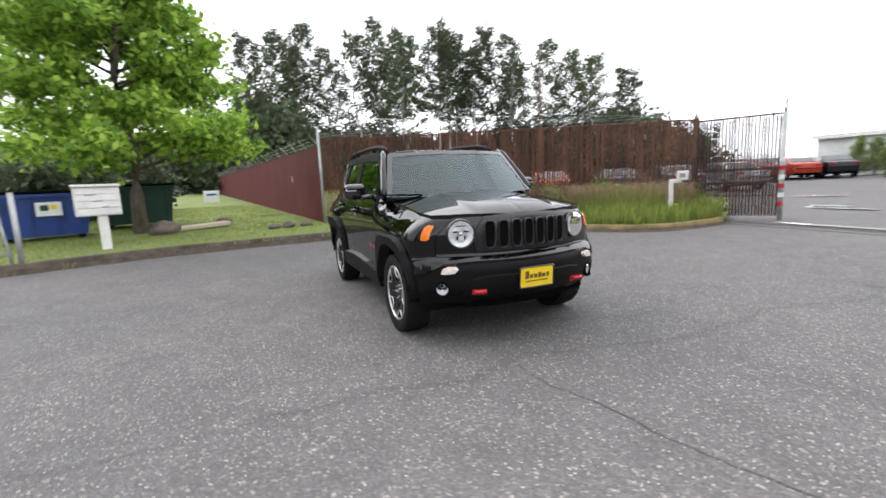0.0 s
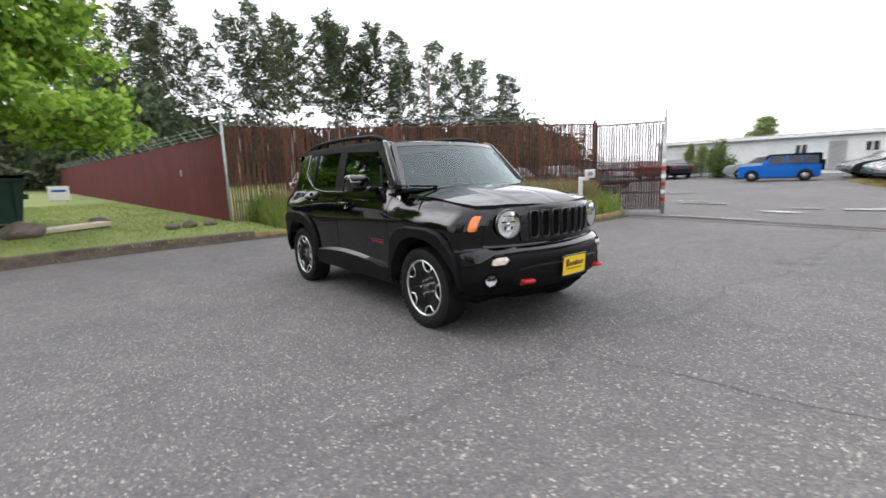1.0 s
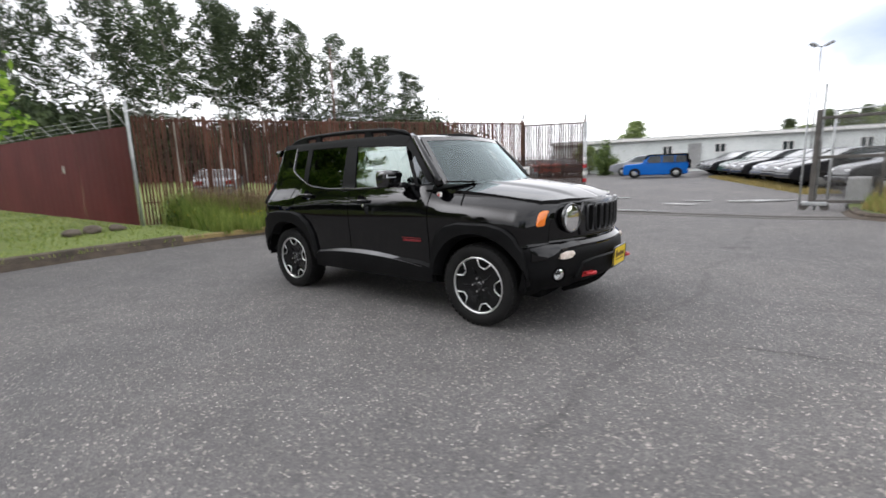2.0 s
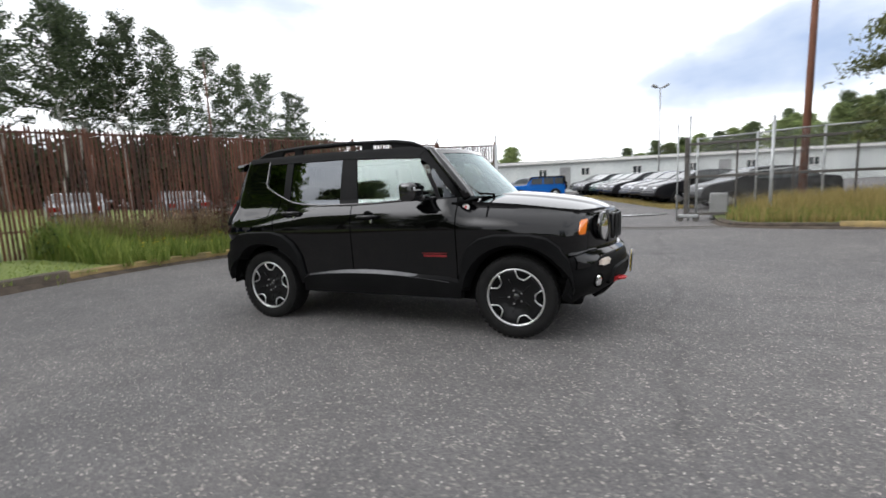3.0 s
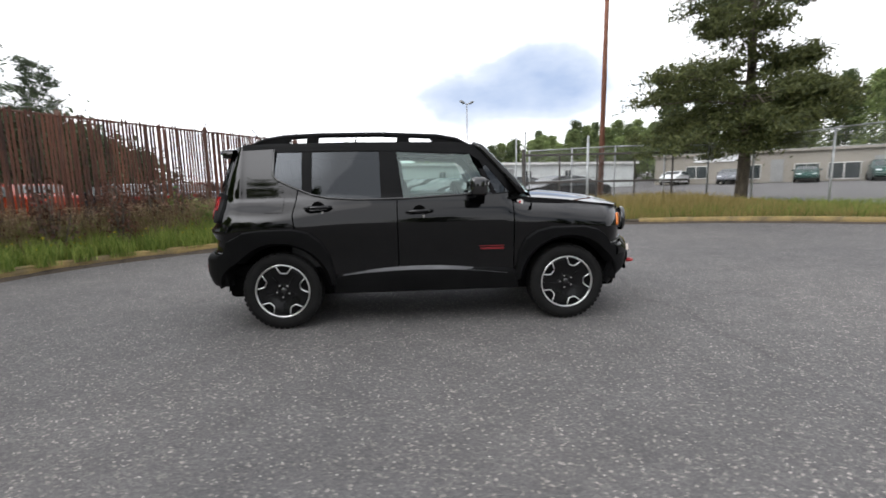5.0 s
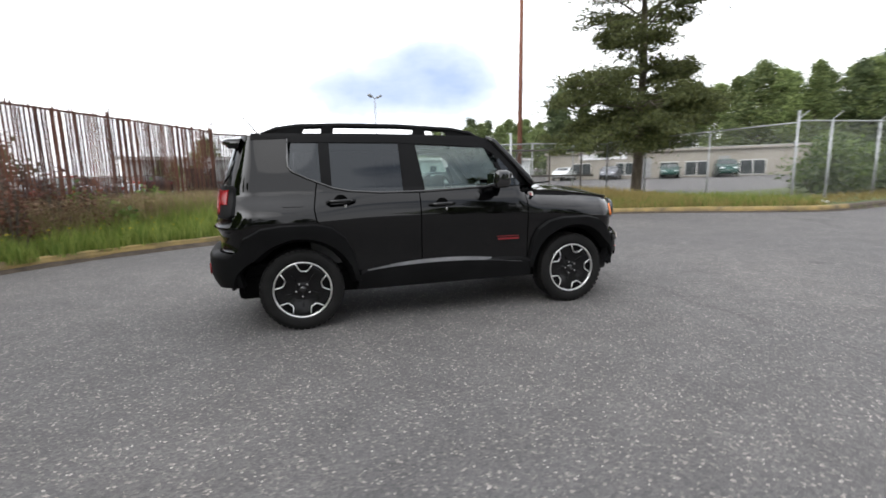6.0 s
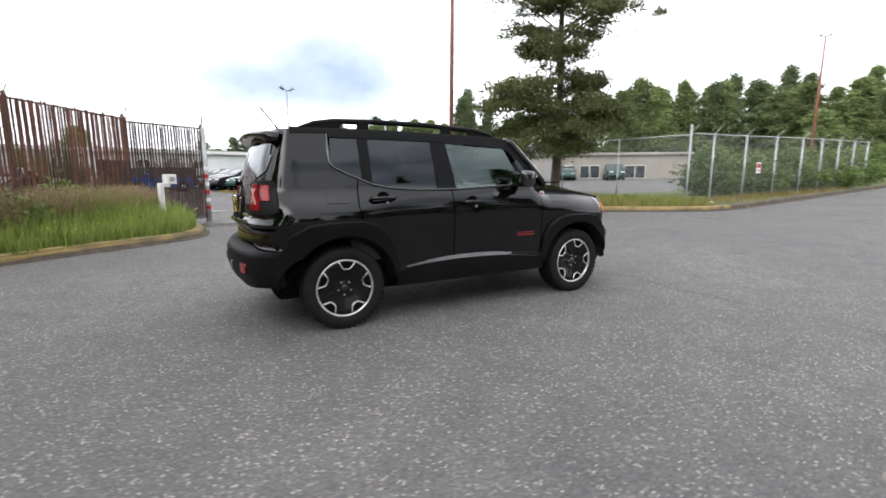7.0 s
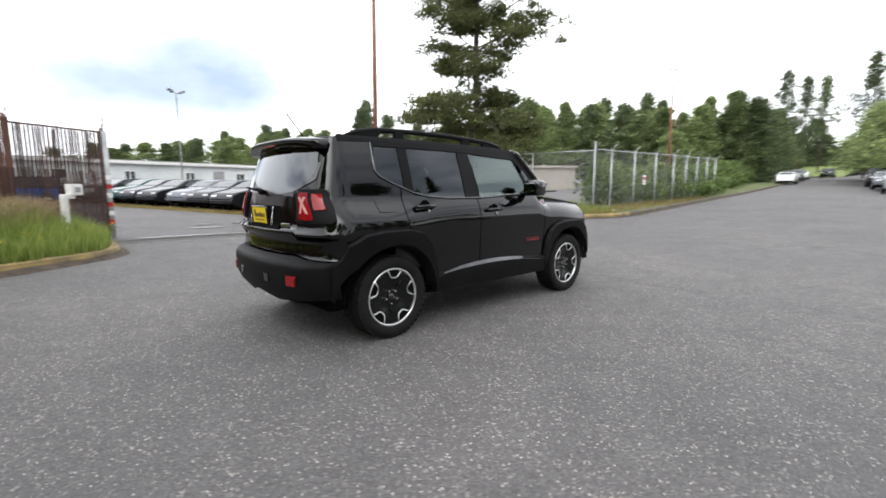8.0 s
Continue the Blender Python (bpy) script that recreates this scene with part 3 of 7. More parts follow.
def puddle(x, y, rx, ry, turn, seed):
    bm = bmesh.new()
    ring = []
    for i in range(28):
        a = 2 * math.pi * i / 28
        k = 1 + 0.35 * noise.noise((math.cos(a) * 1.3 + seed, math.sin(a) * 1.3, seed))
        p = Vector((rx * k * math.cos(a), ry * k * math.sin(a)))
        p.rotate(Matrix.Rotation(radians(turn), 2))
        ring.append(bm.verts.new((x + p.x, y + p.y, rise(x + p.x, y + p.y) + 0.03)))
    bm.faces.new(ring)
    tagged(link_mesh("puddle", bm, M_WATER), "shallow rain puddle with the sky's reflection painted in pale grey", "puddle", kind="structure")


for row in ((-0.25, 9.2, 1.25, 0.10, -4, 1), (0.55, 11.35, 0.5, 0.16, -6, 2), (-2.6, 13.95, 0.65, 0.20, -4, 3), (-2.1, 13.3, 1.0, 0.16, -5, 4), (2.5, 12.75, 0.95, 0.24, 22, 5), (-4.9, 17.8, 0.8, 0.25, 30, 6), (0.9, 12.5, 0.4, 0.12, 5, 7)):
    puddle(*row)


def crack(points, width):
    """A narrow wandering crack, filled with dark dirt."""
    verts, faces = [], []
    line = spline(points, 0.05)
    for i, p in enumerate(line):
        d = (line[min(i + 1, len(line) - 1)] - line[max(i - 1, 0)]).normalized()
        side = Vector((-d.y, d.x))
        j = 0.018 * noise.noise((p.x * 6, p.y * 6, 1)) + 0.008 * noise.noise((p.x * 25, p.y * 25, 4))
        w = width * (0.6 + 0.9 * abs(noise.noise((p.x * 9, p.y * 9, 7))))
        for o in (-w, w):
            q = p + side * (j + o)
            verts.append((q.x, q.y, rise(q.x, q.y) + 0.004))
    for i in range(len(line) - 1):
        faces.append((2 * i, 2 * i + 1, 2 * i + 3, 2 * i + 2))
    tagged(py_mesh("pavement_crack", verts, faces, M_CRACK), "thin dark crack across the asphalt", "crack", kind="structure")


crack([(2.2, -0.38), (2.75, -0.39), (3.15, -0.28), (3.5, -0.26), (3.85, -0.2), (4.3, -0.05)], 0.0035)


# ---- the black compact off-road car ----
# Its axes: x ahead, y to its left, z up; wheels at x = 1.285 and -1.285.
SUV = empty("compact_suv", "glossy black compact off-road car parked on the asphalt", "car")
HALF_W = [(0.22, 0.845), (0.35, 0.868), (0.5, 0.890), (0.58, 0.889), (0.68, 0.892), (0.8, 0.899), (0.90, 0.903), (0.97, 0.900), (1.02, 0.892), (1.06, 0.880), (1.10, 0.862), (1.135, 0.842), (1.16, 0.828), (1.2, 0.818), (1.25, 0.806), (1.35, 0.779), (1.5, 0.731), (1.58, 0.704), (1.625, 0.690), (1.66, 0.672)]
NOSE = [(0.22, 1.92), (0.33, 1.99), (0.40, 2.06), (0.46, 2.105), (0.52, 2.115), (0.60, 2.115), (0.655, 2.10), (0.69, 2.06), (0.72, 2.03), (0.76, 2.035), (0.85, 2.04), (0.95, 2.03), (1.0, 2.01), (1.03, 1.97)]
TAIL = [(0.25, -1.93), (0.34, -1.99), (0.42, -2.05), (0.52, -2.08), (0.62, -2.08), (0.67, -2.06), (0.70, -2.0), (0.74, -1.985), (0.84, -1.985), (0.868, -2.03), (0.888, -2.034), (0.932, -1.985), (1.02, -1.972), (1.1, -1.958), (1.2, -1.935), (1.3, -1.905), (1.45, -1.85), (1.58, -1.795), (1.66, -1.75)]
EDGE = [(0.7, 1.14), (1.0, 1.108), (1.3, 1.080), (1.62, 1.038), (1.92, 1.005), (2.7, 1.03)]


def skin(s, z):
    """The right side of the body: s is x along the side, then runs on round the corners to the middle of nose and tail."""
    w = curve_tab(z, HALF_W)
    # crests over the wheels, and the rear pillar set in above its haunch
    crest = soft_step(z, 0.55, 0.90) * soft_step(z, 1.14, 0.95)
    w += crest * max(0.026 * math.exp(-(((s - 1.285) / 0.42) ** 2)), 0.046 * math.exp(-(((s + 1.40) / 0.46) ** 2)))
    w -= 0.046 * soft_step(s, -0.75, -1.65) * soft_step(z, 0.93, 1.16)
    if s > 0.7:
        zt = curve_tab(s, EDGE)
        q = min(max((z - (zt - 0.20)) / 0.20, 0), 1)
        w -= 0.135 * q**1.9 * soft_step(s, 0.7, 0.95)
    if s > 1.62:
        xf = curve_tab(z, NOSE)
        yc = w - 0.16
        def front(y):
            return xf - 0.40 * y * y
        if s >= 1.92:
            y = yc * max(0.0, 1 - (s - 1.92) / 0.74)
            return Vector((front(y), -y, z))
        t = (s - 1.62) / 0.30
        p0, p1, p2 = Vector((1.62, w)), Vector((front(yc) - 0.8 * yc * 0.16 * 0.9, w)), Vector((front(yc), yc))
    elif s < -1.62:
        xr = curve_tab(z, TAIL)
        yc = w - 0.23
        def rear(y):
            return xr + 0.20 * y * y
        if s <= -1.92:
            y = yc * max(0.0, 1 - (-1.92 - s) / 0.74)
            return Vector((rear(y), -y, z))
        t = (-1.62 - s) / 0.30
        p0, p1, p2 = Vector((-1.62 + 0.12 * soft_step(z, 1.2, 1.6), w)), Vector((rear(yc) + 0.4 * yc * 0.23 * 0.9, w)), Vector((rear(yc), yc))
        p0.x = -1.62
    else:
        return Vector((s, -w + 0.012 * (s / 1.62) ** 4, z))
    if s > 0:
        p0.y -= 0.012
    else:
        p0.y -= 0.012
    p = (1 - t) ** 2 * p0 + 2 * t * (1 - t) * p1 + t * t * p2
    return Vector((p.x, -p.y, z))


def hood_skin(x, y):
    y = abs(y)
    z = curve_tab(x, [(0.9, 1.185), (1.1, 1.178), (1.4, 1.150), (1.7, 1.106), (1.88, 1.060), (1.95, 1.034), (2.0, 1.004)])
    edge = curve_tab(x + 0.0, EDGE)
    k = min(y / 0.82, 1)
    z = z - (z - edge) * k**2.3
    z += 0.014 * (1 - soft_step(y, 0.30, 0.40)) * soft_step(x, 2.0, 1.8)
    return Vector((x, -y, z))


def roof_skin(x, y):
    y = abs(y)
    z = curve_tab(x, [(-1.98, 1.60), (-1.75, 1.635), (-1.3, 1.668), (-0.67, 1.684), (0.0, 1.676), (0.35, 1.652), (0.55, 1.625), (0.66, 1.60)])
    return Vector((x, -y, z - 0.055 * (y / 0.68) ** 3))


def screen_skin(y, z):
    y = abs(y)
    return Vector((1.055 - (z - 1.22) * 1.0 - 0.30 * y * y, -y, z))


def panel(name, poly, surf, material, parent, off=0.0, rim=0.02, flare=0.0, hub=None, step=0.06, both=True, mid=False, label="", centre=(0, 0, 0.7)):
    """A sheet cut to poly on a body surface, with a folded rim. both: a second one on the left side; mid: both halves in one mesh."""
    bm = fill_bm(poly, step, step)
    bm.verts.ensure_lookup_table()
    mid_c = Vector(centre)
    P, N = [], []
    for v in bm.verts:
        u, w = v.co.x, v.co.y
        e = 2e-3
        p = surf(u, w)
        n = (surf(u + e, w) - surf(u - e, w)).cross(surf(u, w + e) - surf(u, w - e))
        if mid and abs(p.y) < 1e-4:
            n.y = 0
        n.normalize()
        if n.dot(p - mid_c) < 0:
            n = -n
        P.append(p + n * off), N.append(n)
    faces = [[v.index for v in f.verts] for f in bm.faces]
    if faces:
        f = faces[0]
        fn = (P[f[1]] - P[f[0]]).cross(P[f[2]] - P[f[0]])
        big = max(faces, key=lambda q: len(q))
        a = Vector((0, 0, 0))
        for i in range(len(big)):
            a += P[big[i]].cross(P[big[(i + 1) % len(big)]])
        if a.dot(N[big[0]]) < 0:
            faces = [q[::-1] for q in faces]
    # rim along the border
    count = {}
    for q in faces:
        for i in range(len(q)):
            count[(q[i], q[(i + 1) % len(q)])] = True
    border = [(i, j) for (i, j) in count if (j, i) not in count]
    out = {}
    for i, j in border:
        d = (P[j] - P[i]).normalized()
        o = d.cross(N[i])
        out[i] = out.get(i, Vector()) + o
        out[j] = out.get(j, Vector()) + o
    verts, norms = list(P), list(N)
    ring = {}
    for i, j in border:
        if mid and abs(P[i].y) < 1e-4 and abs(P[j].y) < 1e-4:
            continue
        for k in (i, j):
            if k not in ring:
                o = out[k].normalized()
                ring[k] = (len(verts), len(verts) + 1)
                en = (o + N[k] * 0.5 * (1 if flare else 0.3)).normalized()
                verts += [P[k], P[k] - N[k] * rim + o * (0.05 if hub is not None and math.hypot(P[k].x - hub, P[k].z - 0.345) < 0.47 else flare)]
                norms += [en, en]
        a, b = ring[i], ring[j]
        faces.append([j, i] and [b[0], a[0], a[1], b[1]])
    def emit(vs, ns, fs, nm):
        me = bpy.data.meshes.new(nm)
        me.from_pydata(vs, [], fs)
        smooth(me)
        me.materials.append(material)
        me.normals_split_custom_set_from_vertices(ns)
        ob = new(nm, me)
        ob.parent = parent
        if label:
            ob["label"] = label
        return ob
    flip = [Vector((v.x, -v.y, v.z)) for v in verts]
    flipn = [Vector((n.x, -n.y, n.z)) for n in norms]
    flipf = [q[::-1] for q in faces]
    if mid:
        n = len(verts)
        return emit(verts + flip, norms + flipn, faces + [[i + n for i in q] for q in flipf], name)
    first = emit(verts, norms, faces, name)
    return (first, emit(flip, flipn, flipf, name)) if both else first


def top_edge(s0, s1, n=8):
    return [(s0 + (s1 - s0) * i / n, curve_tab(s0 + (s1 - s0) * i / n, EDGE)) for i in range(n + 1)]


FLARE_F = [(0.80, 0.40), (0.832, 0.66), (0.89, 0.775), (0.99, 0.845), (1.13, 0.878), (1.42, 0.878), (1.55, 0.848), (1.655, 0.775), (1.70, 0.68), (1.735, 0.36)]
FLARE_R = [(-0.80, 0.40), (-0.845, 0.66), (-0.91, 0.79), (-1.02, 0.88), (-1.15, 0.912), (-1.42, 0.912), (-1.58, 0.892), (-1.695, 0.82), (-1.735, 0.68), (-1.74, 0.40)]


def inset(pts, cx, k=0.955):
    return [(cx + (x - cx) * k, 0.345 + (z - 0.345) * k) for x, z in pts]


def arch(cx, r, z0, n=20):
    a0 = math.asin((z0 - 0.345) / r)
    return [(cx + r * math.cos(a0 + (math.pi - 2 * a0) * i / n) * 1.0, 0.345 + r * math.sin(a0 + (math.pi - 2 * a0) * i / n)) for i in range(n + 1)]


F_IN, R_IN = inset(FLARE_F, 1.285), inset(FLARE_R, -1.285)


def slab_bm(pts, y, thick):
    """An upright plate cut to a side outline."""
    bm = bmesh.new()
    a, b = ([bm.verts.new((x, y + d, z)) for x, z in pts] for d in (-thick / 2, thick / 2))
    bm.faces.new(a)
    bm.faces.new(b[::-1])
    for i in range(len(pts)):
        j = (i + 1) % len(pts)
        bm.faces.new((a[i], b[i], b[j], a[j]))
    bmesh.ops.recalc_face_normals(bm, faces=bm.faces)
    bmesh.ops.bevel(bm, geom=bm.edges[:], offset=0.006, segments=2, affect="EDGES")
    return bm


# painted panels
panel("front_fender", [(0.795, 0.50)] + top_edge(0.795, 1.945, 10) + [(1.945, 0.71), (1.70, 0.69)] + F_IN[::-1][2:-1], skin, M_PAINT, SUV)
panel("front_door", [(-0.245, 0.48), (0.785, 0.48), (0.785, 1.185), (0.4, 1.165), (-0.15, 1.138), (-0.245, 1.132)], skin, M_PAINT, SUV)
doors_r = panel("rear_door", [(-0.255, 0.48), (-0.255, 1.132), (-0.6, 1.136), (-0.86, 1.156), (-0.98, 1.18), (-1.115, 1.235), (-1.15, 1.02), (-1.13, 0.90)] + R_IN[::-1][6:-1] + [(-0.82, 0.48)], skin, M_PAINT, SUV)
QUARTER = [(-1.125, 1.24), (-1.16, 1.02), (-1.14, 0.895)] + R_IN[5:9] + [(-1.72, 0.69), (-1.9, 0.70), (-2.055, 0.72), (-2.055, 1.19), (-2.00, 1.22), (-1.985, 1.40), (-1.99, 1.52), (-2.05, 1.60), (-1.9, 1.628), (-1.6, 1.628), (-1.335, 1.625), (-1.345, 1.37), (-1.315, 1.325), (-1.22, 1.28)]
panel("quarter_panel", QUARTER, skin, M_PAINT, SUV, step=0.045)
panel("fuel_flap", [(-1.40, 1.04), (-1.40, 1.17), (-1.24, 1.17), (-1.24, 1.04)], skin, M_PAINT, SUV, off=0.004, rim=0.006)[1].name = "fuel_flap"
panel("hood", [(1.0, 0.0), (0.985, -0.3), (0.93, -0.6), (0.86, -0.76), (1.3, -0.755), (1.62, -0.745), (1.78, -0.715), (1.865, -0.6), (1.945, -0.35), (1.99, 0.0)], lambda x, y: hood_skin(x, y), M_PAINT, SUV, off=0.004, rim=0.035, mid=True, label="glossy black hood with a raised centre")
panel("cowl", [(0.83, 0.0), (0.80, -0.4), (0.74, -0.84), (0.87, -0.82), (0.95, -0.6), (1.0, -0.3), (1.02, 0.0)], lambda x, y: Vector((x, -abs(y), 1.165 - 0.04 * abs(y))), M_DARK, SUV, mid=True)
panel("roof", [(0.655, 0.0), (0.62, -0.35), (0.545, -0.60), (0.49, -0.672), (-0.6, -0.672), (-1.2, -0.655), (-1.6, -0.635), (-1.72, -0.59), (-1.78, -0.4), (-1.80, 0.0)], lambda x, y: roof_skin(x, y), M_PAINT, SUV, mid=True, centre=(0, 0, 0.5))
panel("roof_side", [(-1.62, 1.592), (-1.62, 1.645), (-0.6, 1.648), (0.3, 1.636), (0.50, 1.608), (0.45, 1.590), (-0.4, 1.606), (-1.3, 1.604)], skin, M_CLAD, SUV, off=0.004)
# lower cladding and flares
panel("sill_cladding", [(-0.82, 0.32), (0.82, 0.32), (0.82, 0.455), (0.70, 0.480), (0.3, 0.500), (-0.17, 0.508), (-0.55, 0.495), (-0.75, 0.472), (-0.82, 0.44)], skin, M_CLAD, SUV, off=0.034, rim=0.036, flare=0.02, label="black plastic sill cladding")
# sky highlight along the sill, painted as a pale grey strip
panel("sill_ledge", [(-0.74, 0.0), (-0.74, 1.0), (0.72, 1.0), (0.72, 0.0)], lambda s, t: skin(s, 0.510 - 0.050 * ((s + 0.1) / 0.78) ** 2 + 0.030 * (1 - 0.8 * (s / 0.74) ** 2) * t) + Vector((0, -0.034 * (1 - t), 0)), M_SILLSHEEN, SUV, off=0.003, rim=0.004, step=0.10, centre=(0, 0, 0.2))
for cx, pts in ((1.285, FLARE_F), (-1.285, FLARE_R)):
    inner = arch(cx, 0.448, 0.40)
    ring = [(cx + (x - cx) * 0.975, 0.345 + (z - 0.345) * 0.965) if z > 0.5 else (x, z) for x, z in pts] + (inner if cx > 0 else inner[::-1])
    panel("wheel_flare", ring, skin, M_CLAD, SUV, off=0.042, rim=0.085, flare=0.016, hub=cx, step=0.05, label="black plastic wheel arch flare")
for s in (-1, 1):
    for cx in (1.285, -1.285):
        bm = bmesh.new()
        prof = [(0.455 * math.cos(math.pi * i / 16), 0.36 + 0.435 * math.sin(math.pi * i / 16)) for i in range(17)]
        rows = [[bm.verts.new((cx + x, s * y, z)) for x, z in prof] for y in (0.90, 0.50)]
        for i in range(16):
            bm.faces.new((rows[0][i], rows[0][i + 1], rows[1][i + 1], rows[1][i]))
        bm.faces.new(rows[1])
        part("wheel_arch_liner", bm, M_DARK, SUV, flat=False)

# nose
panel("front_fascia", [(1.95, 0.715), (1.95, 1.015), (2.1, 1.022), (2.4, 1.03), (2.66, 1.03), (2.66, 0.715)], skin, M_PAINT, SUV, mid=True, step=0.05)
panel("front_bumper", [(1.66, 0.34), (1.70, 0.675), (1.80, 0.695), (1.95, 0.705), (2.66, 0.70), (2.66, 0.36), (2.25, 0.33), (1.95, 0.34), (1.80, 0.30)], skin, M_CLAD, SUV, mid=True, step=0.04, rim=0.06, label="black plastic front bumper")
panel("bumper_brow", [(1.74, 0.585), (1.83, 0.60), (1.98, 0.662), (2.2, 0.672), (2.66, 0.672), (2.66, 0.70), (1.95, 0.703), (1.76, 0.68)], skin, M_PAINT, SUV, off=0.016, rim=0.03, flare=0.012, mid=True, step=0.05)
panel("bumper_step", [(2.10, 0.43), (2.16, 0.545), (2.30, 0.565), (2.66, 0.565), (2.66, 0.43)], skin, M_CLAD, SUV, off=0.022, rim=0.04, flare=0.015, mid=True, step=0.05)
panel("skid_plate", [(2.12, 0.30), (2.2, 0.36), (2.66, 0.365), (2.66, 0.30)], skin, M_DARK, SUV, off=0.012, rim=0.03, mid=True)
grille = panel("grille", [(2.235, 0.755), (2.205, 0.88), (2.235, 1.005), (2.45, 1.012), (2.66, 1.012), (2.66, 0.748), (2.45, 0.75)], skin, M_BEZEL, SUV, off=0.014, rim=0.02, flare=0.01, mid=True, step=0.05, label="dark grey grille panel with seven slots")


def front_point(y, z, off=0.0):
    """A place on the nose at a given y, and which way it faces."""
    x = curve_tab(z, NOSE) - 0.40 * y * y
    n = Vector((1, 0.8 * y, 0)).normalized()
    return Vector((x, y, z)) + n * off, math.degrees(math.atan2(n.y, n.x))


def oval_ring(w, h, t, depth, n=28, power=4.5, fill=False):
    """A rounded upright frame in the y-z plane, its face to +x."""
    bm = bmesh.new()
    def loop(a, b, x):
        out = []
        for i in range(n):
            th = 2 * math.pi * i / n
            c, s = math.cos(th), math.sin(th)
            k = (abs(c) ** power + abs(s) ** power) ** (-1 / power)
            out.append(bm.verts.new((x, a * k * c, b * k * s)))
        return out
    if fill:
        a, b = loop(w / 2, h / 2, depth), loop(w / 2, h / 2, 0)
        bm.faces.new(a)
        rings = [a, b]
    else:
        rings = [loop(w / 2 - t, h / 2 - t, 0), loop(w / 2 - t, h / 2 - t, depth * 0.8), loop(w / 2 - t / 2, h / 2 - t / 2, depth), loop(w / 2, h / 2, depth * 0.8), loop(w / 2, h / 2, 0)]
    for p, q in zip(rings, rings[1:]):
        for i in range(n):
            bm.faces.new((p[i], q[i], q[(i + 1) % n], p[(i + 1) % n]))
    bmesh.ops.recalc_face_normals(bm, faces=bm.faces)
    return bm


for i in range(7):
    y = (i - 3) * 0.107
    p, turn = front_point(y, 0.878, 0.012)
    fr = part("grille_slot", oval_ring(0.090, 0.218, 0.009, 0.016), M_SLOT, grille, flat=False)
    fr.matrix_basis = Matrix.Translation(p) @ pose(0, 0, 0, 0, 0, turn)
    # flat black face stands in for the shaded depth of the slot
    part("slot_mesh", oval_ring(0.072, 0.198, 0, 0.004, fill=True), M_DARK, fr, "flat black face painted as the slot's dark depth")


def disc_bm(r, prof, seg=36):
    """Lathe round the x axis: rows of (radius, x)."""
    bm = lathe_bm(prof, seg)
    bmesh.ops.transform(bm, matrix=Matrix.Rotation(radians(-90), 4, "Z"), verts=bm.verts)
    return bm


for s in (-1, 1):
    p, turn = front_point(s * 0.535, 0.893, 0.0)
    hl = part("headlamp", disc_bm(0.1, [(0.112, 0.0), (0.118, 0.02), (0.110, 0.034), (0.100, 0.030), (0.098, 0.0)]), M_GLOSSBLK, SUV, "round headlamp in a black bezel", flat=False)
    hl.matrix_basis = Matrix.Translation(p) @ pose(0, 0, 0, 0, 0, turn * 0.55)
    part("reflector_bowl", disc_bm(0.1, [(0.0, 0.006), (0.045, 0.008), (0.05, 0.02), (0.055, 0.010), (0.075, 0.014), (0.099, 0.028)]), M_LAMPWHITE, hl, "bright reflector", flat=False)
    part("projector", disc_bm(0.03, [(0.0, 0.036), (0.012, 0.033), (0.020, 0.022), (0.024, 0.008)], 24), M_CHROME, hl, "bright bulb cap", flat=False)
    for k in (-1, 1):
        part("bulb_shield", box_bm((0.010, 0.045, 0.012), (0.026, 0.042 * k, 0.018), 0.004), M_DARK, hl)
        part("bulb_shield", box_bm((0.010, 0.014, 0.030), (0.024, 0.030 * k, -0.028), 0.004), M_DARK, hl)
    part("bulb_shield", box_bm((0.010, 0.09, 0.008), (0.028, 0, 0.062), 0.003), M_DARK, hl)
    part("lens", disc_bm(0.1, [(0.0, 0.044), (0.05, 0.041), (0.085, 0.034), (0.099, 0.029)]), M_LENS, hl, flat=False)
    # fog lamp in its recess
    p, turn = front_point(s * 0.70, 0.475, -0.012)
    fg = part("fog_lamp", disc_bm(0.05, [(0.058, 0.0), (0.060, 0.02), (0.05, 0.024), (0.045, 0.01)]), M_DARK, SUV, "small round fog lamp", flat=False)
    fg.matrix_basis = Matrix.Translation(p) @ pose(0, 0, 0, 0, 0, turn)
    part("reflector_bowl", disc_bm(0.05, [(0.0, 0.012), (0.02, 0.008), (0.045, 0.014)], 24), M_LAMPWHITE, fg, flat=False)
    part("lens", disc_bm(0.05, [(0.0, 0.027), (0.03, 0.024), (0.045, 0.016)], 24), M_LENS, fg, flat=False)
    # tow hook
    p, turn = front_point(s * 0.44, 0.455, 0.02)
    hk = part("tow_hook", tube_bm([(0, -0.04, 0.0), (0.04, -0.04, 0.004), (0.06, -0.02, 0.006), (0.06, 0.02, 0.006), (0.04, 0.04, 0.004), (0, 0.04, 0.0)], 0.014, 8), M_REDPAINT, SUV, "red tow hook", flat=False)
    hk.matrix_basis = Matrix.Translation(p) @ pose(0, 0, 0, 0, 0, turn)
    part("hook_plate", box_bm((0.02, 0.115, 0.05), (-0.005, 0, -0.004), 0.008), M_REDPAINT, hk)
panel("turn_signal", [(1.842, 0.862), (1.820, 0.950), (1.832, 0.962), (1.868, 0.962), (1.878, 0.950), (1.902, 0.862), (1.89, 0.85), (1.852, 0.85)], skin, M_AMBER, SUV, off=0.010, rim=0.02, flare=0.004, step=0.02, label="amber turn signal")
panel("daytime_lamp", [(1.945, 0.600), (1.962, 0.632), (2.0, 0.644), (2.055, 0.644), (2.068, 0.625), (2.04, 0.602), (1.98, 0.596)], skin, M_DAYLAMP, SUV, off=0.030, rim=0.03, step=0.03, label="clear and amber marker lamp")

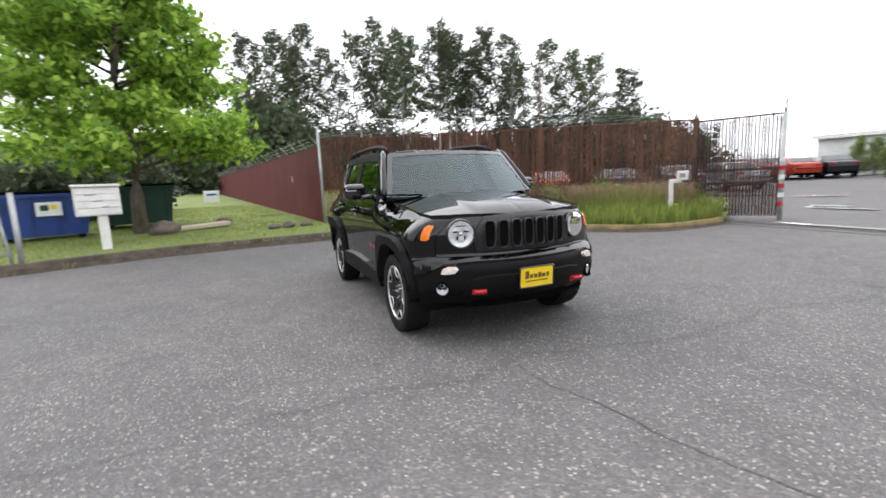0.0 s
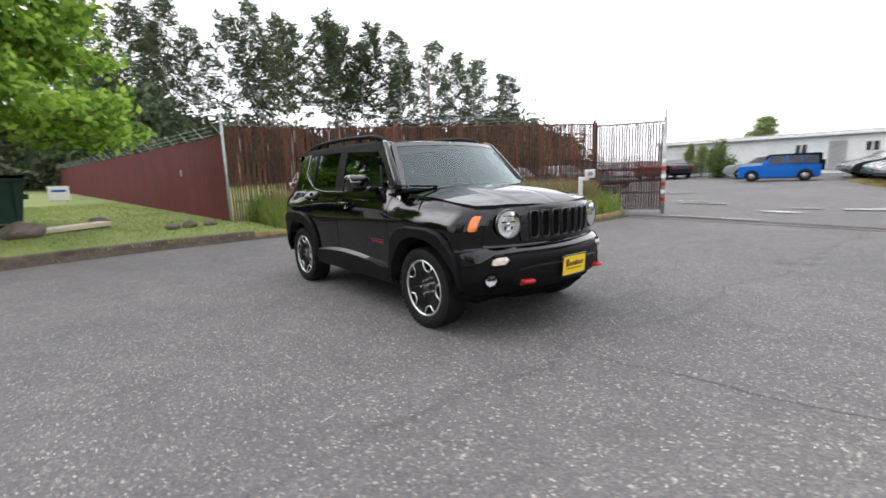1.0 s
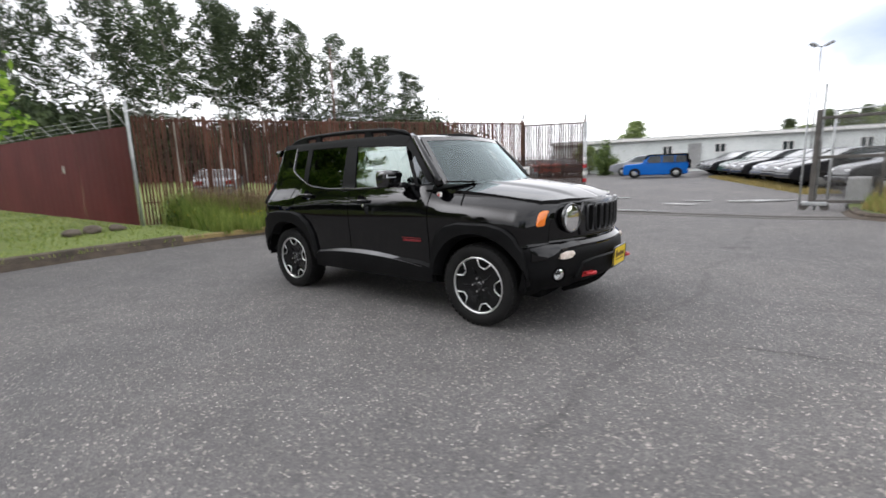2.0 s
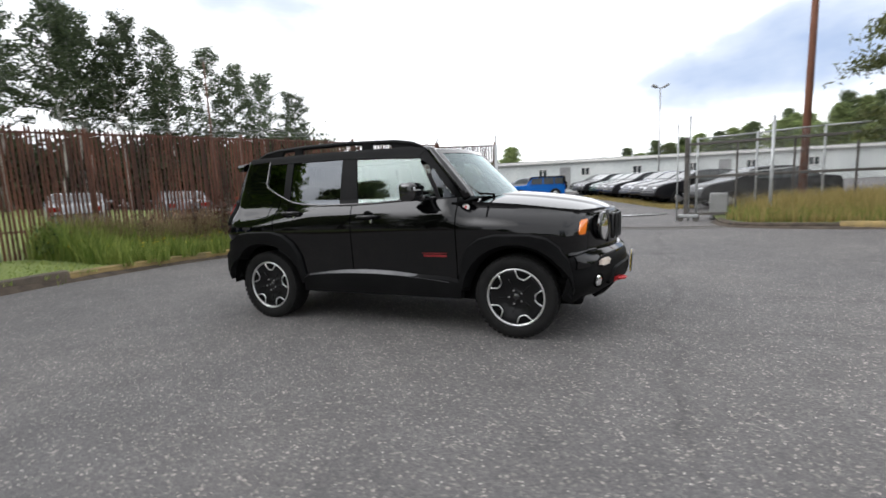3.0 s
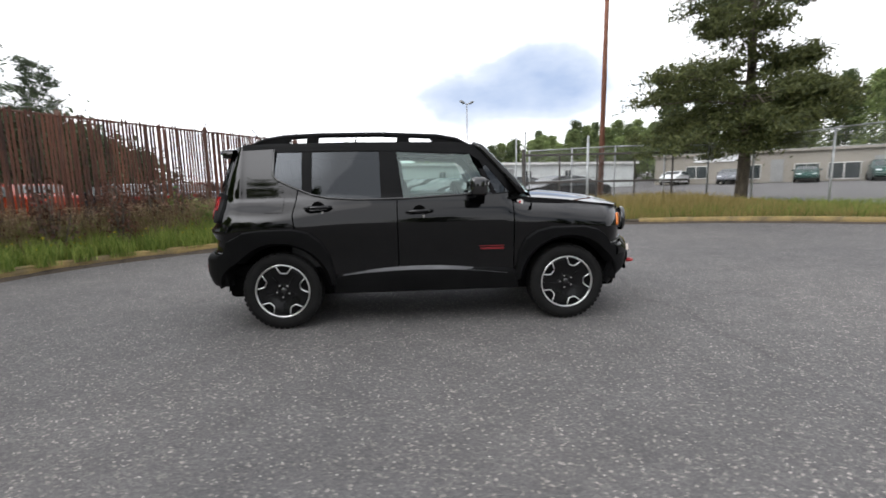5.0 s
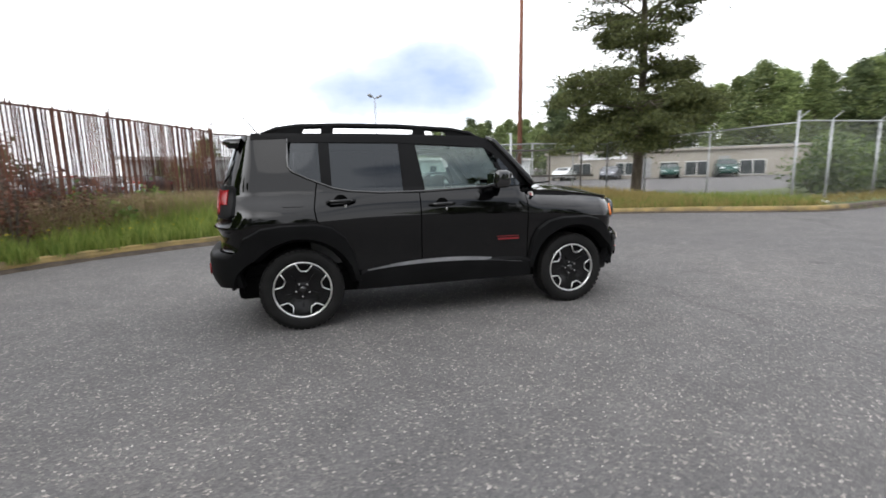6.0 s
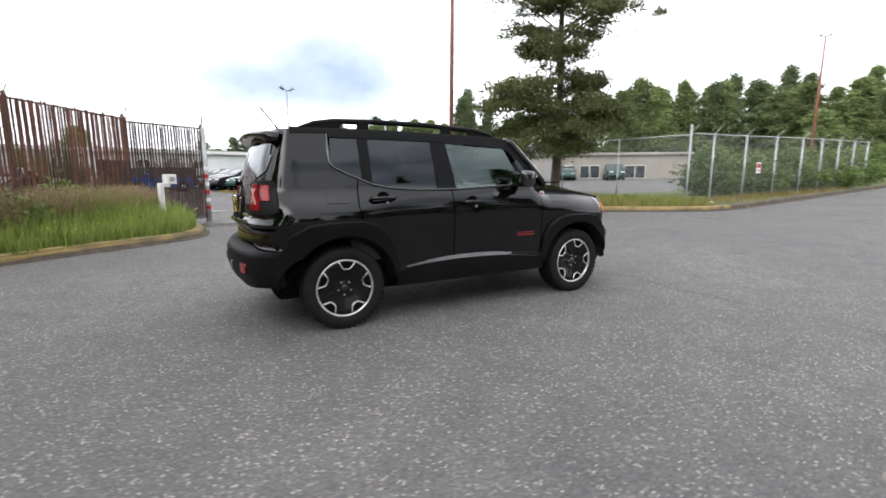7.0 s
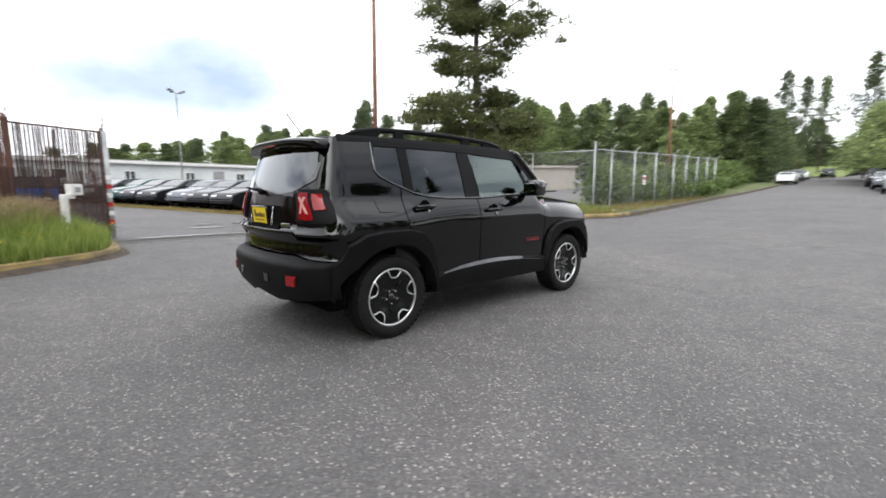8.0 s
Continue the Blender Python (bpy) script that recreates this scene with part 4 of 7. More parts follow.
# number plates: plain bars stand for the lettering
def plate(m, label):
    pl = part("license_plate", box_bm((0.010, 0.30, 0.155), (0, 0, 0), 0.003), M_PLATE, SUV, label)
    pl.matrix_basis = m
    part("plate_frame", oval_ring(0.318, 0.172, 0.010, 0.010, n=40, power=30), M_GLOSSBLK, pl, flat=False)
    bars = [(-0.09, 0.02, 0.035, 0.06), (-0.05, 0.008, 0.03, 0.03), (-0.012, 0.008, 0.03, 0.03), (0.026, 0.012, 0.028, 0.04), (0.062, 0.008, 0.03, 0.03), (0.1, 0.01, 0.024, 0.034)]
    for y, z, w, h in bars:
        part("lettering_bar", box_bm((0.003, w, h), (0.0062, y, z)), M_PLATEINK, pl, "dark lettering")
    part("lettering_bar", box_bm((0.003, 0.2, 0.008), (0.0062, 0, -0.03)), M_PLATEINK, pl)
    return pl


plate(pose(2.152, 0.0, 0.535, 0, 4, 0), "yellow dealer plate in a black frame")

# glass
panel("windscreen", [(0.0, 1.165), (-0.4, 1.165), (-0.80, 1.175), (-0.775, 1.25), (-0.70, 1.48), (-0.665, 1.585), (-0.35, 1.605), (0.0, 1.61)], lambda y, z: screen_skin(y, z), M_SCREEN, SUV, mid=True, rim=0.004, centre=(-1, 0, 0.6), label="clear raked windscreen")
panel("screen_border", [(-0.80, 1.172), (-0.775, 1.25), (-0.70, 1.48), (-0.665, 1.588), (-0.62, 1.588), (-0.655, 1.48), (-0.73, 1.25), (-0.75, 1.185)], lambda y, z: screen_skin(y, z), M_GLOSSBLK, SUV, off=0.004, rim=0.008, centre=(-1, 0, 0.6))
panel("header_band", [(0, 1.578), (-0.35, 1.575), (-0.66, 1.56), (-0.66, 1.60), (-0.35, 1.612), (0, 1.617)], lambda y, z: screen_skin(y, z), M_GLOSSBLK, SUV, off=0.004, rim=0.008, mid=True, centre=(-1, 0, 0.6))
panel("front_door_glass", [(-0.20, 1.13), (0.615, 1.165), (0.50, 1.35), (0.405, 1.535), (0.1, 1.562), (-0.25, 1.572)], skin, M_GLASS, SUV, off=-0.006, rim=0.004, label="lightly tinted door glass")
panel("quarter_light", [(0.645, 1.172), (0.755, 1.178), (0.55, 1.43), (0.53, 1.40)], skin, M_TINT, SUV, off=0.001, rim=0.004)
panel("rear_door_glass", [(-0.385, 1.13), (-0.40, 1.575), (-0.7, 1.578), (-1.005, 1.575), (-1.005, 1.20), (-0.86, 1.15), (-0.6, 1.13)], skin, M_TINT, SUV, off=-0.004, rim=0.004, label="dark privacy glass")
panel("rear_side_glass", [(-1.08, 1.225), (-1.085, 1.578), (-1.31, 1.578), (-1.335, 1.36), (-1.305, 1.315), (-1.2, 1.265)], skin, M_TINT, SUV, off=-0.004, rim=0.004, label="dark privacy glass")
panel("centre_pillar", [(-0.19, 1.128), (-0.255, 1.595), (-0.405, 1.595), (-0.39, 1.128)], skin, M_CLAD, SUV, off=0.003, rim=0.012)
panel("rear_pillar", [(-1.0, 1.178), (-1.0, 1.595), (-1.09, 1.595), (-1.085, 1.22)], skin, M_CLAD, SUV, off=0.003, rim=0.012)
panel("roof_drip", [(0.40, 1.53), (0.455, 1.592), (-0.4, 1.610), (-1.33, 1.608), (-1.33, 1.57), (-0.4, 1.567)], skin, M_CLAD, SUV, off=0.007, rim=0.012)
panel("front_pillar", [(0.61, 1.16), (0.86, 1.175), (0.78, 1.28), (0.50, 1.61), (0.44, 1.585), (0.40, 1.535), (0.50, 1.47), (0.53, 1.41), (0.55, 1.435), (0.762, 1.178), (0.64, 1.172), (0.53, 1.39), (0.49, 1.39)], skin, M_CLAD, SUV, off=0.003, rim=0.012)
for s in (-1, 1):
    part("pillar_bar", tube_bm([(0.875, s * 0.815, 1.165), (0.83, s * 0.80, 1.24), (0.66, s * 0.748, 1.43), (0.52, s * 0.70, 1.585), (0.45, s * 0.675, 1.625)], [0.035, 0.038, 0.036, 0.034, 0.02], 10), M_PAINT, SUV, flat=False)
    part("belt_moulding", tube_bm([skin(x, z) * 1.0 if s < 0 else Vector((skin(x, z).x, -skin(x, z).y, z)) for x, z in ((0.77, 1.188), (0.4, 1.168), (-0.15, 1.141), (-0.6, 1.139), (-0.86, 1.158), (-0.99, 1.185), (-1.2, 1.27), (-1.31, 1.325), (-1.343, 1.37), (-1.335, 1.60))], 0.011, 8), M_GLOSSBLK, SUV, flat=False)
    # roof rail on three feet
    rail = part("roof_rail", tube_bm([(0.40, s * 0.615, 1.625), (0.30, s * 0.61, 1.668), (0.12, s * 0.605, 1.698), (-0.4, s * 0.60, 1.722), (-0.9, s * 0.60, 1.722), (-1.25, s * 0.60, 1.708), (-1.42, s * 0.605, 1.682), (-1.54, s * 0.61, 1.640)], [0.014, 0.022, 0.024, 0.023, 0.023, 0.024, 0.022, 0.014], 10, squash=1.0), M_CLAD, SUV, "black roof rail", flat=False)
    for pts in ([(0.40, 1.615), (0.395, 1.630), (0.30, 1.672), (0.12, 1.702), (0.04, 1.704), (0.075, 1.655), (0.13, 1.615)], [(-0.12, 1.62), (-0.135, 1.71), (-0.235, 1.714), (-0.25, 1.62)], [(-0.96, 1.62), (-0.945, 1.722), (-1.05, 1.72), (-1.06, 1.62)], [(-1.24, 1.60), (-1.18, 1.712), (-1.42, 1.684), (-1.515, 1.645), (-1.52, 1.60)]):
        part("rail_foot", slab_bm(pts, s * 0.606, 0.034), M_CLAD, rail)
    # door mirror
    mr = part("door_mirror", box_bm((0.15, 0.215, 0.155), (0.45, s * 1.005, 1.235), 0.042, 4), M_GLOSSBLK, SUV, "black door mirror", flat=False)
    part("mirror_cap", box_bm((0.07, 0.205, 0.05), (0.502, s * 1.005, 1.268), 0.022, 3), M_PAINT, mr, flat=False)
    part("mirror_lamp", box_bm((0.012, 0.11, 0.028), (0.526, s * 1.05, 1.258), 0.005), M_LAMPWHITE, mr, "clear lamp strip")
    part("mirror_glass", box_bm((0.006, 0.15, 0.095), (0.3735, s * 1.005, 1.235), 0.002, turn=Euler((0, -0.03, -0.12 * s)).to_matrix()), M_MIRROR, mr, "mirror glass")
    part("mirror_arm", box_bm((0.09, 0.14, 0.05), (0.50, s * 0.885, 1.178), 0.018, 3), M_GLOSSBLK, mr, flat=False)
    # handles
    for x, z in ((-0.055, 1.022), (-0.935, 1.072)):
        y = -skin(x, z).y
        h = part("door_handle", tube_bm([(x - 0.115, s * (y + 0.008), z), (x - 0.08, s * (y + 0.045), z + 0.004), (x + 0.07, s * (y + 0.045), z + 0.008), (x + 0.115, s * (y + 0.008), z + 0.006)], [0.014, 0.017, 0.017, 0.014], 8), M_PAINT, SUV, "black pull handle", flat=False)
        cup = part("handle_cup", disc_bm(0.05, [(0.0, -0.004), (0.045, -0.002), (0.058, 0.004), (0.06, 0.0)], 24), M_DARK, h, flat=False)
        cup.matrix_basis = Matrix.Translation((x, s * (y + 0.002), z)) @ pose(0, 0, 0, 0, 0, 90 * s)
        part("lock_cover", box_bm((0.022, 0.02, 0.03), (x + 0.035, s * (y + 0.012), z - 0.038), 0.006), M_CHROME, h, "chrome lock")
    # badges
    p = skin(0.86, 1.085)
    bd = part("fender_badge", disc_bm(0.03, [(0.0, 0.006), (0.028, 0.005), (0.032, 0.0)], 24), M_WHITE, SUV, "round white badge", flat=False)
    bd.matrix_basis = Matrix.Translation((p.x, s * (-p.y + 0.004), p.z)) @ pose(0, 0, 0, 0, 0, 90 * s) @ pose(0, 0, 0, 0, -12, 0)
    part("badge_mark", box_bm((0.004, 0.018, 0.02), (0.007, 0, 0)), M_REDPAINT, bd, "red mark")
panel("door_emblem", [(0.485, 0.672), (0.485, 0.688), (0.70, 0.688), (0.70, 0.672)], skin, M_EMBLEM, SUV, off=0.004, rim=0.005, label="red raised lettering bar")
panel("emblem_line", [(0.47, 0.70), (0.47, 0.706), (0.70, 0.706), (0.70, 0.70)], skin, M_EMBLEM, SUV, off=0.004, rim=0.005)

# tail
panel("tailgate", [(-2.065, 0.725), (-2.065, 1.19), (-2.03, 1.215), (-2.3, 1.188), (-2.66, 1.182), (-2.66, 0.725)], skin, M_PAINT, SUV, mid=True, step=0.04)
panel("rear_window", [(-2.66, 1.19), (-2.3, 1.195), (-2.06, 1.215), (-1.93, 1.25), (-1.845, 1.31), (-1.81, 1.40), (-1.81, 1.54), (-1.85, 1.575), (-2.06, 1.582), (-2.66, 1.590)], skin, M_REARGLASS, SUV, off=0.009, rim=0.006, mid=True, label="dark rear window")
panel("window_trim", [(-1.785, 1.42), (-1.82, 1.295), (-1.92, 1.235), (-2.06, 1.199), (-2.3, 1.180), (-2.66, 1.175), (-2.66, 1.195), (-2.3, 1.20), (-2.06, 1.22), (-1.935, 1.256), (-1.85, 1.315), (-1.815, 1.42)], skin, M_GLOSSBLK, SUV, off=0.008, rim=0.012, mid=True)
panel("rear_bumper", [(-1.69, 0.40), (-1.70, 0.675), (-1.9, 0.69), (-2.1, 0.708), (-2.66, 0.708), (-2.66, 0.40), (-2.35, 0.335), (-2.0, 0.37), (-1.82, 0.40)], skin, M_CLAD, SUV, off=0.006, rim=0.06, flare=0.01, mid=True, step=0.045, label="black plastic rear bumper")
panel("tail_lamp_housing", [(-1.755, 0.985), (-1.735, 1.10), (-1.735, 1.195), (-1.76, 1.215), (-1.93, 1.215), (-1.96, 1.195), (-2.015, 1.09), (-2.065, 0.985), (-2.045, 0.965), (-1.78, 0.965)], skin, M_CLAD, SUV, off=0.020, rim=0.03, flare=0.012, step=0.03, label="black tail lamp surround")
panel("tail_lamp", [(-1.885, 0.99), (-1.862, 1.19), (-1.922, 1.19), (-1.97, 1.09), (-2.015, 0.99)], skin, M_RED, SUV, off=0.030, rim=0.014, step=0.03, label="red tail lamp with a pale cross")
panel("side_lamp", [(-1.785, 1.06), (-1.772, 1.18), (-1.835, 1.18), (-1.855, 1.06)], skin, M_RED, SUV, off=0.030, rim=0.014, step=0.03, label="red side lamp")
for a, b in (((-1.905, 1.035), (-1.918, 1.155)), ((-1.975, 1.035), (-1.88, 1.155))):
    d = 0.008
    panel("lamp_cross", [(a[0] - d, a[1]), (b[0] - d, b[1]), (b[0] + d, b[1]), (a[0] + d, a[1])], skin, M_PALERED, SUV, off=0.034, rim=0.004, step=0.05)
panel("rear_reflector", [(-1.945, 0.50), (-1.945, 0.575), (-2.055, 0.575), (-2.055, 0.50)], skin, M_RED, SUV, off=0.018, rim=0.012, step=0.05, label="red bumper reflector")
panel("tow_eye", [(-2.33, 0.50), (-2.33, 0.56), (-2.40, 0.56), (-2.40, 0.50)], skin, M_GLOSSBLK, SUV, off=0.015, rim=0.012, step=0.05)
plate(pose(-1.990, 0.02, 1.0, 0, 4, 180), "yellow dealer plate on the tailgate")
panel("plate_recess", [(-2.30, 0.91), (-2.30, 1.09), (-2.66, 1.09), (-2.66, 0.91)], skin, M_DARK, SUV, off=0.003, rim=0.006, mid=True)
for y0 in (-0.20, 0.24):
    part("recess_trim", box_bm((0.012, 0.03, 0.16), (-1.976, y0, 1.0), 0.004, turn=Euler((0, 0.13, 0)).to_matrix()), M_CHROME, SUV, "bright trim beside the plate")
bm = bmesh.new()
rows = []
for i in range(17):
    y = -0.66 + 1.32 * i / 16
    k = abs(y) / 0.66
    xt = -1.905 + 0.10 * k**3
    x0 = -1.70
    zt, zr = roof_skin(x0, y).z + 0.006, 1.615 - 0.035 * k**3
    rows.append([bm.verts.new(p) for p in ((x0, y, zt), (-1.80, y, zt - 0.005), (xt, y, zr), (xt - 0.006, y, zr - 0.016), (xt + 0.015, y, zr - 0.032), (-1.80, y, zr - 0.055), (-1.72, y, zr - 0.06))])
for a, b in zip(rows, rows[1:]):
    for j in range(6):
        bm.faces.new((a[j], b[j], b[j + 1], a[j + 1]))
bm.faces.new(rows[0])
bm.faces.new(rows[-1][::-1])
bmesh.ops.recalc_face_normals(bm, faces=bm.faces)
spoiler = part("spoiler", bm, M_PAINT, SUV, "black roof spoiler", flat=False)
part("brake_lamp", box_bm((0.01, 0.26, 0.018), (-1.885, 0, 1.578), 0.003), M_RED, spoiler, "dark red brake lamp")
part("antenna", tube_bm([(-1.58, -0.02, 1.65), (-1.63, -0.02, 1.72), (-1.74, -0.02, 1.86)], [0.012, 0.005, 0.004], 6), M_DARK, SUV)
for y0, w0 in ((0.50, 0.16), (-0.40, 0.12)):
    part("tailgate_badge", box_bm((0.008, w0, 0.028), (-1.985 + 0.2 * y0 * y0 - 0.006, y0, 0.945), 0.003, turn=Euler((0, 0, -0.4 * y0)).to_matrix()), M_CHROME, SUV, "chrome lettering bar")
wiper = part("rear_wiper", tube_bm([(-1.965, 0.02, 1.19), (-1.958, 0.12, 1.215), (-1.945, 0.42, 1.235)], [0.02, 0.012, 0.008], 8), M_DARK, SUV)
for y0 in (0.18, -0.42):
    part("front_wiper", tube_bm([(0.98, y0, 1.172), (1.03, y0 - 0.1, 1.185), (1.005, y0 - 0.48, 1.20)], [0.014, 0.009, 0.007], 6), M_DARK, SUV)

# inside
part("underbody", box_bm((3.6, 1.5, 0.22), (0.0, 0, 0.38), 0.04), M_DARK, SUV)
part("cabin_floor", box_bm((2.9, 1.55, 0.10), (-0.5, 0, 0.52), 0.02), M_DARK, SUV)
part("inner_nose", box_bm((0.55, 1.05, 0.5), (1.60, 0, 0.72), 0.05), M_DARK, SUV)
part("inner_bay", box_bm((0.7, 0.95, 0.4), (1.15, 0, 0.85), 0.05), M_DARK, SUV)
part("rear_view_mirror", box_bm((0.03, 0.24, 0.065), (0.52, 0, 1.50), 0.014), M_DARK, SUV)
part("dashboard", box_bm((0.42, 1.5, 0.32), (0.66, 0, 1.0), 0.10, 4), M_SEAT, SUV, "charcoal dashboard", flat=False)
part("headliner", box_bm((1.9, 1.16, 0.03), (-0.6, 0, 1.612), 0.012), mat("pale_headliner", (0.22, 0.22, 0.21), (0.27, 0.26, 0.25), 8, rough=0.95), SUV)
for s in (-1, 1):
    part("door_card", box_bm((2.0, 0.03, 0.55), (-0.2, s * 0.80, 0.82), 0.01), M_SEAT, SUV)


def seat(x, y, bench=1.0):
    st = part("seat", box_bm((0.52, 0.5 * bench, 0.18), (x, y, 0.72), 0.06, 3), M_SEAT, SUV, "charcoal cloth seat", flat=False)
    part("seat_back", box_bm((0.16, 0.48 * bench, 0.62), (x - 0.30, y, 1.03), 0.06, 3, Euler((0, -0.26, 0)).to_matrix()), M_SEAT, st, flat=False)
    for k in ((0,) if bench == 1 else (-0.4, 0.4)):
        part("head_restraint", box_bm((0.09, 0.26, 0.18), (x - 0.41, y + k, 1.42), 0.04, 3, Euler((0, -0.2, 0)).to_matrix()), M_SEAT, st, flat=False)


seat(0.10, -0.36), seat(0.10, 0.36), seat(-0.80, 0.0, 2.6)
wheel_ring = lathe_bm([(0.185 + 0.014 * math.cos(a * math.pi / 4), 0.014 * math.sin(a * math.pi / 4)) for a in range(8)], 32, close=True)
sw = part("steering_wheel", wheel_ring, M_SEAT, SUV, flat=False)
sw.matrix_basis = pose(0.42, 0.36, 1.10, 0, 0, 90) @ pose(0, 0, 0, -22)
part("wheel_boss", box_bm((0.3, 0.05, 0.12), (0, 0, 0), 0.02), M_SEAT, sw)


# road wheels
def road_wheel(x, s):
    w = part("wheel", lathe_bm([(0.238, -0.098), (0.252, -0.106), (0.285, -0.113), (0.315, -0.110), (0.333, -0.098), (0.342, -0.080), (0.345, -0.05), (0.345, 0.05), (0.342, 0.08), (0.333, 0.098), (0.30, 0.112), (0.25, 0.106), (0.238, 0.09), (0.236, 0.0)], 72, close=True), M_RUBBER, SUV, "black tyre with shoulder blocks", flat=False)
    w.matrix_basis = pose(x, s * 0.785, 0.345, 0, 17 if x > 0 else 5, 0 if s < 0 else 180)
    bm = bmesh.new()
    for i in range(44):
        a = 2 * math.pi * i / 44
        for k, yy in ((0, -0.088), (0.5, -0.035), (0, 0.035), (0.5, 0.088)):
            aa = a + k * 2 * math.pi / 44
            t = Euler((0, -aa, 0)).to_matrix()
            box_bm((0.012, 0.036, 0.030), t @ Vector((0.335 if abs(yy) > 0.05 else 0.341, yy, 0)), 0, turn=t, bm=bm)
    tagged(part("tread_block", bm, M_RUBBER, w, "tread"), kind="stuff")
    rim = part("rim", lathe_bm([(0.0, -0.062), (0.035, -0.064), (0.05, -0.060), (0.075, -0.056), (0.12, -0.068), (0.16, -0.080), (0.20, -0.087), (0.222, -0.089), (0.226, -0.082), (0.228, 0.06), (0.20, 0.07), (0.0, 0.06)], 60), M_RIM, w, "gloss black alloy rim", flat=False)
    part("rim_lip", lathe_bm([(0.224, -0.088), (0.226, -0.099), (0.234, -0.105), (0.241, -0.102), (0.243, -0.094), (0.236, -0.085)], 72, close=True), M_SILVER, rim, "machined silver rim edge", flat=False)
    for i in range(5):
        a = 2 * math.pi * i / 5 + 0.31
        def pol(r, da, y):
            return Vector((r * math.cos(a + da), y, r * math.sin(a + da)))
        # flat dark sheet drawn as the shaded window between spokes, machined edge round it
        shade_bm = bmesh.new()
        loop = [pol(0.226, -0.30, -0.088), pol(0.205, -0.27, -0.090), pol(0.172, -0.20, -0.086), pol(0.160, -0.13, -0.083), pol(0.160, 0.13, -0.083), pol(0.172, 0.20, -0.086), pol(0.205, 0.27, -0.090), pol(0.226, 0.30, -0.088)]
        hv = [shade_bm.verts.new(p + Vector((0, -0.004, 0))) for p in loop]
        shade_bm.faces.new(hv)
        ob = part("rim_window", shade_bm, M_DARK, rim, "flat dark face painted as an opening")
        part("window_edge", tube_bm([p + Vector((0, -0.006, 0)) for p in loop], [0.0065] * 8, 6), M_SILVER, rim, "machined silver edge", flat=False)
        b = a + math.pi / 5
        gro = tube_bm([Vector((r * math.cos(b + o), -0.0665 - 0.010 * (r - 0.08) / 0.06, r * math.sin(b + o))) for r, o in ((0.085, 0.10), (0.12, 0.07), (0.155, 0.06))], [0.004, 0.005, 0.004], 6)
        part("spoke_ridge", gro, M_RIM, rim, flat=False)
        part("lug_nut", lathe_bm([(0.0, -0.085), (0.009, -0.085), (0.011, -0.07), (0.011, -0.055)], 6), M_CHROME, rim, "chrome nut").matrix_basis = pose(0.057 * math.cos(b), 0, 0.057 * math.sin(b))
    part("hub_cap", lathe_bm([(0.0, -0.078), (0.022, -0.078), (0.028, -0.072), (0.03, -0.06)], 24), M_GLOSSBLK, rim, flat=False)
    return w


for x in (1.285, -1.285):
    for s in (-1, 1):
        road_wheel(x, s)


# ---- buildings ----
def long_building(name, a, b, depth, base, top, wall, label, openings, roof_over=0.25, doors=(), band=None):
    """A low building along the line from a to b: walls, roof slab with a fascia, window units with frames."""
    a, b = Vector(a), Vector(b)
    d = (b - a)
    L = d.length
    ang = math.atan2(d.y, d.x)
    root = empty(name, label, "building", pose(a.x, a.y, 0, 0, 0, math.degrees(ang)))
    bm = box_bm((L, depth, top - base + 0.6), (L / 2, depth / 2, (top + base - 0.6) / 2))
    part("wall", bm, wall, root)
    part("roof", box_bm((L + 2 * roof_over, depth + 2 * roof_over, 0.14), (L / 2, depth / 2, top + 0.075), 0.02), M_ROOF, root, "grey flat roof")
    part("fascia", box_bm((L + 2 * roof_over, 0.05, 0.22), (L / 2, -roof_over - 0.03, top - 0.03), 0.01), band or M_WHITE, root)
    for x, z, w, h in openings:
        win = part("window", box_bm((w, 0.06, h), (x, -0.025, z), 0.01), M_WHITE, root, "white window frame")
        for k in (-1, 1):
            part("window_pane", box_bm((w / 2 - 0.09, 0.03, h - 0.14), (x + k * (w / 4 - 0.005), -0.05, z)), M_WINDOW, win, "dark glass")
    for x, w, h in doors:
        dr = part("door", box_bm((w, 0.08, h), (x, -0.035, base + h / 2 + 0.1), 0.01), M_ROOF, root, "grey door")
        part("door_handle", box_bm((0.06, 0.06, 0.12), (x + w * 0.36, -0.1, base + 1.1)), M_GALV, dr)
    return root


long_building("warehouse", (-15.0, 37.0), (24.0, 43.0), 12, 0.7, 3.35, M_WHITEWALL, "long low white building with small dark windows", [(4.2, 2.35, 0.75, 0.75), (9.8, 2.35, 0.75, 0.75), (13.6, 2.35, 0.75, 0.75), (18.0, 2.3, 0.75, 0.75), (22.5, 2.3, 0.75, 0.75), (27.0, 2.3, 0.8, 0.75), (31.5, 2.3, 0.8, 0.75)], doors=[(11.8, 0.95, 2.0), (25.0, 0.95, 2.0)])
long_building("tan_office", (26.5, 43.5), (46.0, 26.0), 14, 0.9, 3.9, M_TANWALL, "low tan rendered office with dark windows behind the lot", [(4.0, 2.1, 2.0, 1.3), (8.6, 2.0, 1.9, 1.4), (13.0, 1.9, 1.8, 1.5), (15.6, 1.9, 2.2, 1.5), (20.5, 1.9, 2.2, 1.5)], doors=[(10.8, 1.0, 2.1), (18.0, 1.0, 2.1)], band=M_TANWALL)
long_building("side_house", (-38.0, -30.0), (-28.5, -15.6), 9, 0.6, 4.6, M_TANWALL, "tan building with a grey roof behind the tree", [(4.0, 2.0, 1.4, 1.0), (8.0, 2.0, 1.4, 1.0), (12.0, 2.0, 1.4, 1.0)], roof_over=0.7)
